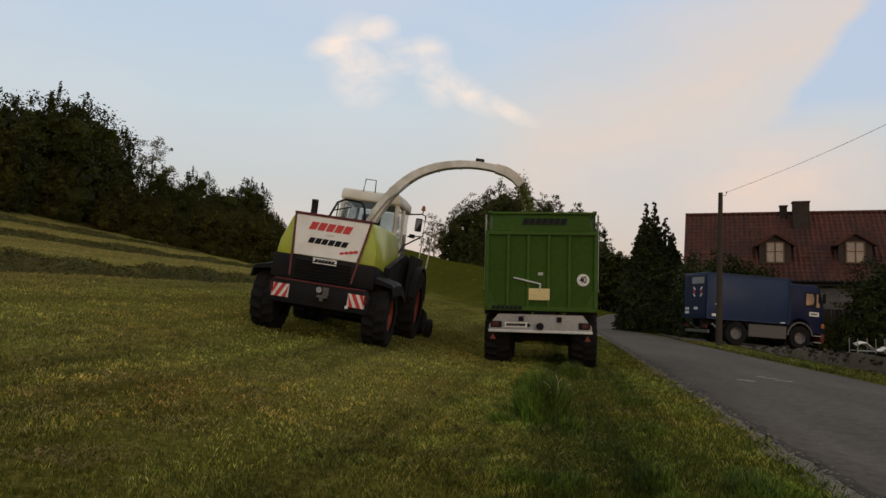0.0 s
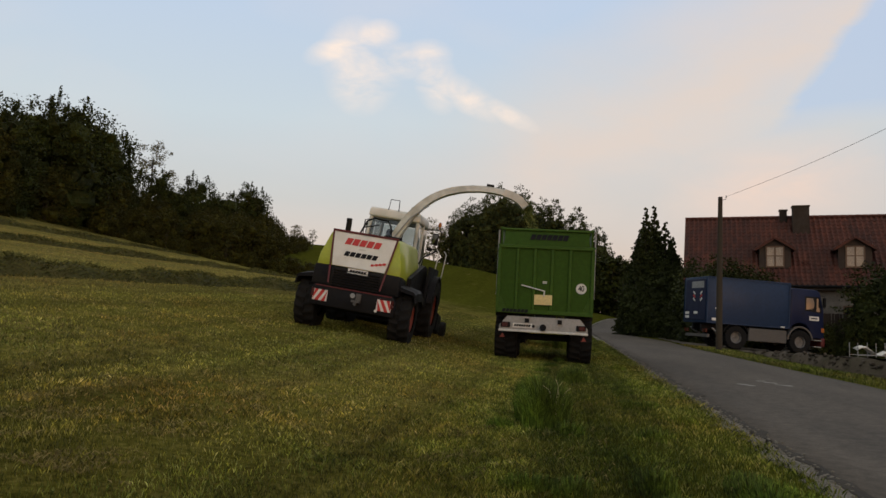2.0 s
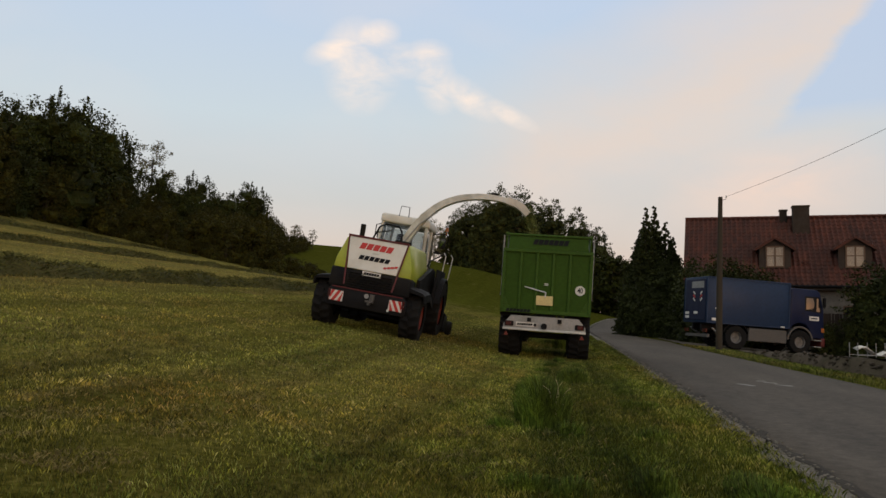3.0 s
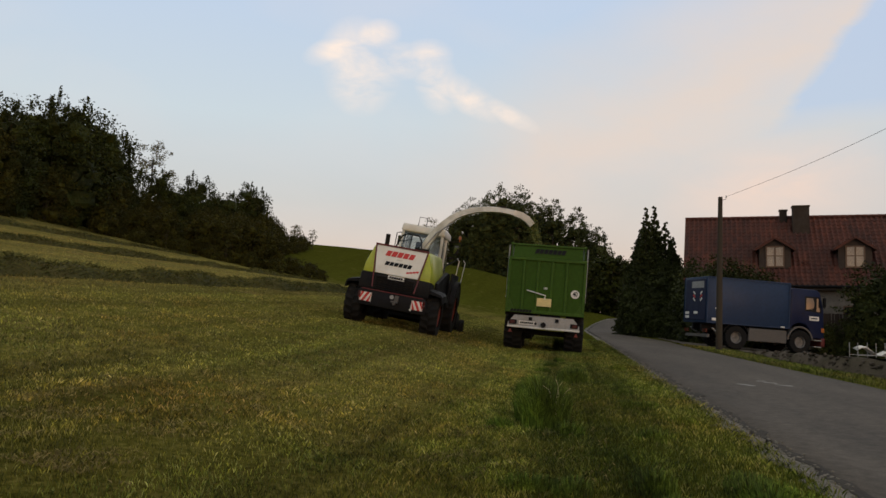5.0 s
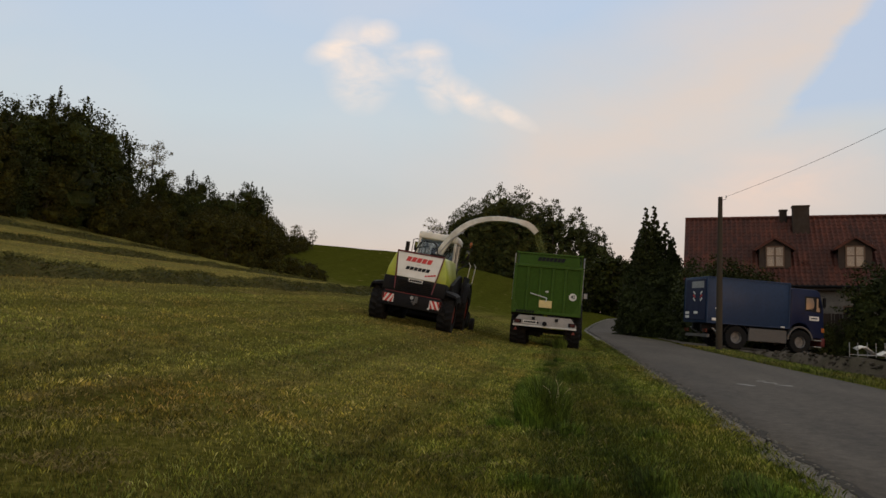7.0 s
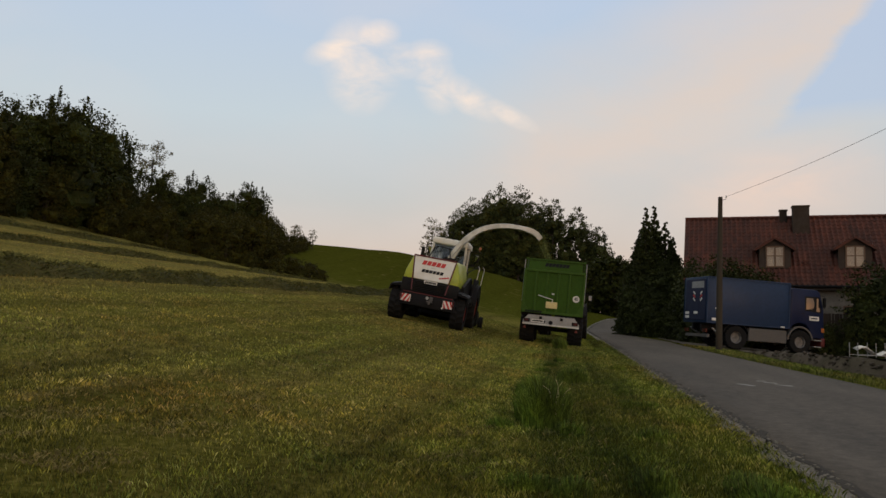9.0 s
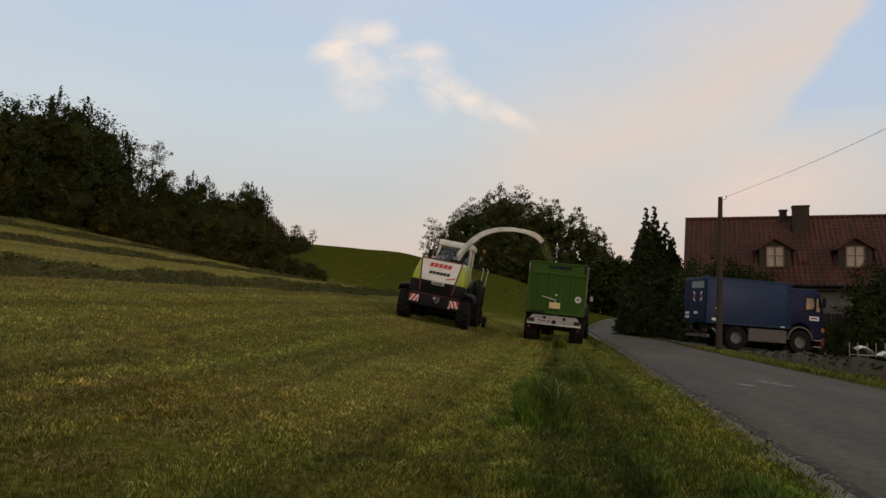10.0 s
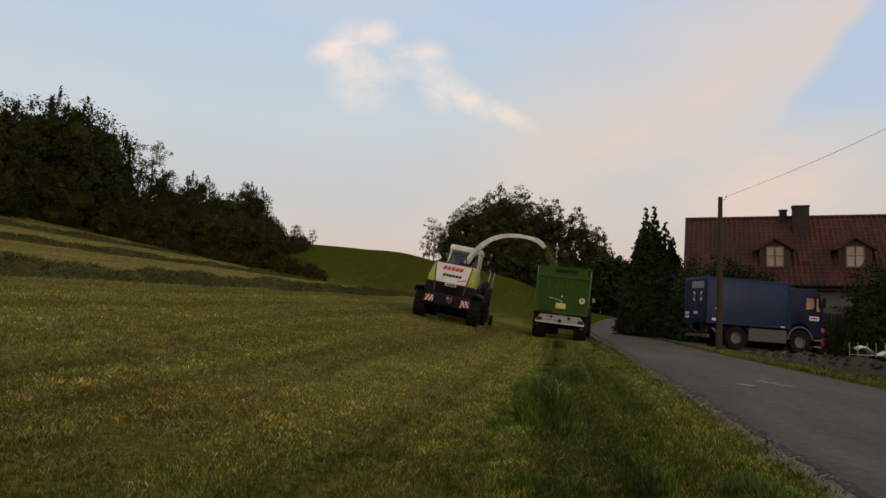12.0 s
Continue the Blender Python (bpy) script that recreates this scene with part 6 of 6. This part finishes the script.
def make_trailer():
    tr = new("forage_trailer")
    tagged(tr, "high-sided green forage trailer with ribbed tailgate", "trailer")
    L = 6.6
    for s in (-1, 1):
        bm = B()
        box(bm, (s * 1.195, L / 2 + 0.06, 2.12), (0.05, L, 1.74))
        side = part("side_wall", bm, M_GREEN, tr, "green steel side wall")
        for i in range(8):
            bm = B()
            box(bm, (s * 1.23, 0.25 + i * 0.92, 2.12), (0.05, 0.09, 1.74))
            bevel(bm, 0.01)
            part("side_rib", bm, M_GREEN2, side)
        bm = B()
        box(bm, (s * 1.17, L / 2 + 0.06, 3.22), (0.04, L, 0.46))
        part("top_extension", bm, M_GREEN, tr)
        for z in (1.27, 3.0, 3.45):
            bm = B()
            box(bm, (s * (1.21 if z < 3.2 else 1.17), L / 2 + 0.06, z), (0.09, L, 0.08))
            bevel(bm, 0.012)
            part("side_rail", bm, M_GREEN2, tr)
        bm = B()
        tube(bm, [(s * 1.25, 0.10, 3.40), (s * 1.25, 0.10, 1.85), (s * 1.27, 0.16, 1.70)], 0.022, 7)
        part("gate_ram", bm, M_STEEL, tr, "steel tailgate ram")
    bm = B()
    box(bm, (0, L + 0.06, 2.3), (2.44, 0.06, 2.1))
    part("front_wall", bm, M_GREEN, tr)
    bm = B()
    box(bm, (0, L / 2 + 0.06, 1.24), (2.42, L, 0.06))
    part("floor", bm, M_DARK, tr)
    # tailgate with its frame and ribs
    bm = B()
    box(bm, (0, 0.03, 2.13), (2.38, 0.04, 1.70))
    gate = part("tailgate", bm, M_GREEN, tr, "ribbed green tailgate")
    for c, s in (((0, 0, 1.285), (2.45, 0.09, 0.10)), ((0, 0, 2.975), (2.45, 0.10, 0.09)), ((-1.205, 0, 2.13), (0.09, 0.09, 1.62)), ((1.205, 0, 2.13), (0.09, 0.09, 1.62))):
        bm = B()
        box(bm, c, s)
        bevel(bm, 0.012)
        part("gate_frame", bm, M_GREEN2, gate)
    for x in (-0.73, -0.28, 0.17, 0.63):
        bm = B()
        prism(bm, [(x - 0.05, 0.012), (x - 0.03, -0.035), (x + 0.03, -0.035), (x + 0.05, 0.012)], 1.33, 2.93, "z")
        part("gate_rib", bm, M_GREEN2, gate)
    for s in (-1, 1):
        bm = B()
        prism(bm, [(s * 1.16, 1.33), (s * 0.97, 1.33), (s * 1.16, 1.72)], -0.015, 0.012, "y")
        part("gusset", bm, M_GREEN2, gate)
    # upper flap
    bm = B()
    loft(bm, [[Vector((x, y + d, z)) for x, y, z in ((-1.12, 0.0, 3.03), (1.12, 0.0, 3.03), (1.09, -0.02, 3.16), (1.09, 0.05, 3.40), (-1.09, 0.05, 3.40), (-1.09, -0.02, 3.16))] for d in (0, 0.05)])
    flap = part("upper_flap", bm, M_GREEN, tr, "green hinged upper flap with dark plain marks")
    bm = B()
    box(bm, (0, 0.04, 3.43), (2.34, 0.09, 0.055))
    bevel(bm, 0.012)
    part("flap_rail", bm, M_GREEN2, flap)
    bars(flap, "dark_mark", -0.42, 0.56, 3.24, 0.15, 7, -0.012, M_INK, -14)
    bars(gate, "dark_mark", -1.08, -0.40, 1.30, 0.085, 7, -0.048, M_INK)
    # lever, plates and signs
    bm = B()
    tube(bm, [(-0.60, -0.05, 1.97), (-0.02, -0.06, 1.84), (0.0, -0.06, 1.84), (-0.02, -0.06, 1.70)], 0.018, 7)
    part("gate_lever", bm, M_RAIL, gate, "pale steel gate lever")
    bm = B()
    box(bm, (-0.03, -0.05, 1.61), (0.46, 0.015, 0.26))
    bevel(bm, 0.004)
    part("yellow_plate", bm, M_YELLOW, gate, "pale yellow rectangular plate")
    bars(gate, "white_label", -0.07, 0.06, 2.08, 0.025, 1, -0.04, M_PLATE)
    bars(gate, "white_label", -0.07, 0.06, 2.045, 0.018, 1, -0.04, M_PLATE)
    bm = B()
    tube(bm, [(0.93, 0.01, 1.945), (0.93, -0.012, 1.945)], 0.135, 28)
    sign = part("speed_sign", bm, M_PLATE, gate, "round white sign reading 40")
    cu = bpy.data.curves.new("digits", "FONT")
    cu.body, cu.size, cu.extrude, cu.align_x, cu.align_y = "40", 0.20, 0.003, "CENTER", "CENTER"
    cu.offset, cu.space_character = 0.003, 0.9
    tmp = bpy.data.objects.new("digits", cu)
    scene.collection.objects.link(tmp)
    me = bpy.data.meshes.new_from_object(tmp.evaluated_get(bpy.context.evaluated_depsgraph_get()))
    bpy.data.objects.remove(tmp)
    me.materials.clear()
    me.materials.append(M_INK)
    ob = new("digits", me)
    ob.parent = sign
    ob.matrix_basis = pose(0.93, -0.015, 1.945, 90) @ Matrix.Diagonal((0.82, 1, 1, 1))
    # light bar
    bm = B()
    prism(bm, [(-1.14, 0.79), (1.14, 0.79), (1.13, 0.92), (0.93, 1.16), (-0.93, 1.16), (-1.13, 0.92)], 0.0, 0.03, "y")
    lb = part("light_panel", bm, M_STEEL, tr, "pale galvanised rear light panel")
    bm = B()
    box(bm, (0, -0.03, 0.785), (2.29, 0.10, 0.06))
    bevel(bm, 0.012)
    part("light_bar", bm, M_RAIL, tr, "pale steel under-run bar")
    for s in (-1, 1):
        bm = B()
        box(bm, (s * 0.97, -0.03, 0.93), (0.25, 0.06, 0.14))
        bevel(bm, 0.02)
        part("tail_light", bm, M_BLACK, lb, "black tail light housing")
        bm = B()
        box(bm, (s * 0.99, -0.064, 0.93), (0.15, 0.012, 0.10))
        bevel(bm, 0.004)
        part("tail_lens", bm, M_TAIL, lb, "dark red lens")
        bm = B()
        prism(bm, [(s * 1.04 - 0.065, 0.60), (s * 1.04 + 0.065, 0.60), (s * 1.04, 0.72)], -0.05, -0.03, "y")
        part("reflector", bm, M_RIM, lb, "red triangular reflector")
        bm = B()
        box(bm, (s * 0.42, -0.02, 1.06), (0.11, 0.05, 0.11))
        part("bracket", bm, M_DARK, lb)
    bm = B()
    box(bm, (-0.53, -0.012, 0.925), (0.50, 0.012, 0.115))
    plate = part("number_plate", bm, M_PLATE, lb, "white number plate with plain bars")
    bars(plate, "plate_mark", -0.75, -0.32, 0.925, 0.06, 7, -0.021, M_INK)
    bm = B()
    tube(bm, [(0, 0.0, 0.90), (0, -0.14, 0.90)], 0.085, 12)
    part("coupling", bm, M_BLACK, lb)
    bm = B()
    tube(bm, [(-0.25, 0, 0.92), (-0.25, -0.05, 0.92)], 0.04, 8)
    part("socket", bm, M_BLACK, lb)
    # running gear
    for s in (-1, 1):
        bm = B()
        box(bm, (s * 0.45, L / 2 + 0.5, 1.05), (0.12, L + 0.8, 0.28))
        part("chassis_beam", bm, M_DARK, tr)
        bm = B()
        box(bm, (s * 0.98, 0.28, 1.19), (0.56, 0.04, 0.10))
        part("mudflap_bar", bm, M_BLACK, tr)
    bm = B()
    tube(bm, [(0, L + 0.5, 1.0), (0, L + 2.0, 0.62)], 0.09, 10)
    part("drawbar", bm, M_GREEN2, tr)
    rows = []
    for y in (1.113, 2.55):
        bm = B()
        tube(bm, [(-1.0, y, 0.60), (1.0, y, 0.60)], 0.075, 10)
        part("axle", bm, M_DARK, tr)
        bm = B()
        box(bm, (0, y, 0.82), (1.2, 0.35, 0.16))
        part("spring_block", bm, M_DARK, tr)
        for s in (-1, 1):
            rows.append(("wheel", wheel(tr, "wheel", pose(s * 0.985, y, 0.58), 0.61, 0.61, 0.29, M_RUBBER, M_DARK, 20, "wide black trailer tyre"), pose(s * 0.985, y, 0.58), 0.61))
    return tr, rows


TRAILER, TRAILER_WHEELS = make_trailer()


def make_tractor():
    """The tractor that pulls the trailer: local y runs forward, the rear axle at y = 0."""
    tc = new("tractor")
    tagged(tc, "dark farm tractor pulling the green forage trailer", "tractor")
    bm = B()
    prism(bm, [(-0.35, 0.70), (2.75, 0.62), (2.95, 0.80), (2.95, 1.45), (2.70, 1.68), (0.95, 1.78), (0.60, 1.30), (-0.35, 1.20)], -0.40, 0.40, "x")
    bevel(bm, 0.05, 2)
    part("bonnet", bm, M_DARK, tc)
    bm = B()
    loft(bm, [[Vector((x * k, 0.35 + (y - 0.35) * k, z)) for x, y in ((-0.78, -0.45), (0.78, -0.45), (0.74, 1.05), (-0.74, 1.05))] for z, k in ((2.62, 0.98), (2.68, 1.04), (2.80, 1.0))])
    bevel(bm, 0.02)
    part("cab_roof", bm, M_DARK, tc)
    for s in (-1, 1):
        for y in (-0.38, 0.98):
            bm = B()
            tube(bm, [(s * 0.74, y, 1.25), (s * 0.70, y * 0.96, 2.64)], 0.04, 8)
            part("cab_post", bm, M_BLACK, tc)
        bm = B()
        loft(bm, [[Vector((s * (xa + d), y, z)) for xa, y, z in ((0.735, -0.34, 1.40), (0.735, 0.94, 1.40), (0.695, 0.92, 2.60), (0.695, -0.32, 2.60))] for d in (0, 0.010)])
        g = part("side_window", bm, M_CABGLASS, tc)
        g.visible_shadow = False
        bm = B()
        arc = [(0.98 * math.cos(a), 0.85 + 0.98 * math.sin(a)) for a in np.linspace(0.5, math.pi - 0.35, 12)]
        inn = [(u * 0.95, 0.85 + (v - 0.85) * 0.95) for u, v in arc[::-1]]
        loft(bm, [[Vector((x, u, v)) for u, v in arc + inn] for x in (s * 0.66, s * 1.24)])
        part("mudguard", bm, M_BLACK, tc)
        bm = B()
        tube(bm, [(s * 0.72, 0.98, 2.30), (s * 1.20, 1.04, 2.36), (s * 1.36, 1.04, 2.30)], 0.016, 7)
        part("mirror_arm", bm, M_BLACK, tc)
        bm = B()
        box(bm, (s * 1.40, 1.03, 2.16), (0.20, 0.07, 0.30))
        bevel(bm, 0.025, 2)
        mir = part("mirror", bm, M_BLACK, tc)
        # dull pale metal replaces a true reflection, which would flash the afterglow
        bm = B()
        box(bm, (s * 1.40, 0.992, 2.16), (0.16, 0.006, 0.25))
        part("mirror_glass", bm, M_STEEL, mir, "mirror glass in dull pale metal")
    bm = B()
    tube(bm, [(0, -0.35, 0.62), (0, -0.95, 0.58)], 0.06, 8)
    part("hitch", bm, M_DARK, tc)
    rows = []
    for y, r, w, x in ((0.0, 0.85, 0.54, 1.0), (2.35, 0.62, 0.42, 0.95)):
        bm = B()
        tube(bm, [(-x, y, r), (x, y, r)], 0.10, 8)
        part("axle", bm, M_DARK, tc)
        for s in (-1, 1):
            m = pose(s * x, y, r)
            rows.append(("wheel", wheel(tc, "wheel", m, r, w, r * 0.55, M_RUBBER, M_DARK, 18, "black lugged tractor tyre", s), m, r))
    return tc, rows


TRACTOR, TRACTOR_WHEELS = make_tractor()


def make_load():
    """The heap of chopped grass in the trailer, and the stream of chaff that feeds it."""
    rng = np.random.default_rng(9)
    verts, faces = [], []
    nx, ny = 13, 27
    for j in range(ny):
        for i in range(nx):
            u, v = i / (nx - 1) * 2 - 1, j / (ny - 1)
            verts.append((u * 1.17, 0.14 + v * 6.4, 2.35 + 0.45 * math.exp(-((v - 0.45) / 0.25) ** 2) * (1 - u * u) + rng.normal(0, 0.025)))
    for j in range(ny - 1):
        for i in range(nx - 1):
            a = j * nx + i
            faces.append((a, a + 1, a + nx + 1, a + nx))
    rim = [i for i in range(nx)] + [j * nx + nx - 1 for j in range(1, ny)] + [(ny - 1) * nx + i for i in range(nx - 2, -1, -1)] + [j * nx for j in range(ny - 2, 0, -1)]
    k = len(verts)
    for r in rim:
        verts.append((verts[r][0], verts[r][1], 1.29))
    for a in range(len(rim)):
        b = (a + 1) % len(rim)
        faces.append((rim[a], rim[b], k + b, k + a))
    load = sheet("chopped_grass_load", verts, faces, M_HAYBED, True)
    tagged(load, "heap of green chopped grass inside the trailer", "chopped grass")
    puffs = []
    n = 420
    d = rng.normal(0, 1, (n, 3)) * np.array([0.055, 0.07, 0.16])
    u = rng.normal(0, 1, (n, 3))
    u /= np.linalg.norm(u, axis=1)[:, None]
    v = np.cross(u, rng.normal(0, 1, (n, 3)))
    v /= np.linalg.norm(v, axis=1)[:, None]
    s = rng.uniform(0.006, 0.018, n)[:, None]
    me = soup("chaff_puff", np.stack([d - u * s * 2, d - v * s, d + u * s * 2, d + v * s], 1).reshape(-1, 3), 4, M_CHAFF)
    for i in range(9):
        ob = new("chaff_puff", me)
        tagged(ob, "puff of green chaff flying from spout to trailer", "chaff", group="chaff stream", kind="stuff")
        puffs.append(ob)
    return load, puffs


LOAD, PUFFS = make_load()

# ---- what moves: both machines drive away along the lane ----
HARVESTER_KEYS = ((0.0, -4.98, 14.41, 0.56, 3.1, 7.4), (3.0, -5.15, 18.68, 0.62, 2.3, 9.1), (7.0, -5.12, 24.48, 0.71, 1.7, 9.3), (9.0, -5.07, 27.06, 0.76, 1.4, 9.7), (12.0, -5.01, 31.60, 0.86, 1.7, 10.2))
TRAILER_KEYS = ((0.0, -0.44, 16.57, -0.02, 0.6, 0.0), (3.0, -0.48, 20.75, 0.01, 0.6, 2.5), (7.0, -0.62, 27.10, 0.0, -1.0, 3.9), (9.0, -0.45, 30.45, 0.01, -1.6, 4.4), (12.0, -0.11, 35.31, 0.05, -1.8, 5.4))
# how far the tractor has swung out to its right of the trailer's line
SWING_KEYS = ((0.0, 0.0), (3.0, 0.0), (5.0, 0.06), (7.0, 0.22), (9.0, 0.30), (12.0, 0.32))


def place(keys, t):
    """The pose on a smooth path through (seconds, x, y, z, yaw, lean)."""
    ks = np.array(keys)
    ts = ks[:, 0]
    slopes = np.gradient(ks[:, 1:], ts, axis=0)
    i = int(np.clip(np.searchsorted(ts, t) - 1, 0, len(ts) - 2))
    h = ts[i + 1] - ts[i]
    u = (t - ts[i]) / h
    p = ((2 * u**3 - 3 * u**2 + 1) * ks[i, 1:] + (u**3 - 2 * u**2 + u) * h * slopes[i] + (-2 * u**3 + 3 * u**2) * ks[i + 1, 1:] + (u**3 - u**2) * h * slopes[i + 1])
    return pose(p[0], p[1], p[2], 0, p[4], p[3]), p[1]


def motions():
    times = [i * 0.5 for i in range(25)]
    for ob, keys, wheels in ((HARVESTER, HARVESTER_KEYS, HARVESTER_WHEELS), (TRAILER, TRAILER_KEYS, TRAILER_WHEELS)):
        walk(ob, [(t, place(keys, t)[0]) for t in times])
        for _, wh, m, r in wheels:
            fine = [i * (0.25 if r < 0.4 else 0.5) for i in range(49 if r < 0.4 else 25)]
            walk(wh, [(t, m @ Matrix.Rotation(-(place(keys, t)[1] - keys[0][2]) / r, 4, "X")) for t in fine])
    walk(LOAD, [(t, place(TRAILER_KEYS, t)[0]) for t in times])

    def towing(t):
        m, _ = place(TRAILER_KEYS, t)
        swing = float(np.interp(t, [k[0] for k in SWING_KEYS], [k[1] for k in SWING_KEYS]))
        p = m @ Vector((swing, 9.55, 0))
        return pose(p.x, p.y, land_z(p.x, p.y) + 0.02, 0, 1.0, math.degrees(m.to_euler().z) - 3.5 * swing), p.y

    walk(TRACTOR, [(t, towing(t)[0]) for t in times])
    for _, wh, m, r in TRACTOR_WHEELS:
        walk(wh, [(t, m @ Matrix.Rotation(-(towing(t)[1] - towing(0.0)[1]) / r, 4, "X")) for t in times])
    # each puff leaves the deflector, drops into the trailer and starts again
    span, n = 0.9, len(PUFFS)
    for i, ob in enumerate(PUFFS):
        rows = []

        def spot(t, u):
            a = place(HARVESTER_KEYS, t)[0] @ Vector((3.70, 3.36, 4.17))
            b = place(TRAILER_KEYS, t)[0] @ Vector((-0.15, 2.2, 2.75))
            p = a.lerp(b, u)
            p.z = a.z + (b.z - a.z) * (0.45 * u + 0.55 * u * u)
            return Matrix.Translation(p)

        t = -span * i / n
        while t < 12.0:
            for k in (0.0, 0.5, 0.93):
                tt = t + span * k
                if 0 <= tt <= 12.0:
                    rows.append((tt, spot(tt, k / 0.93)))
            t += span
        u0 = ((i / n) % 1.0)
        if rows[0][0] > 0.04:
            rows.insert(0, (0.0, spot(0.0, min(1.0, u0))))
        else:
            rows[0] = (0.0, rows[0][1])
        if rows[-1][0] < 11.96:
            rows.append((12.0, spot(12.0, min(1.0, (12.0 - t + span) / span))))
        walk(ob, rows)


motions()
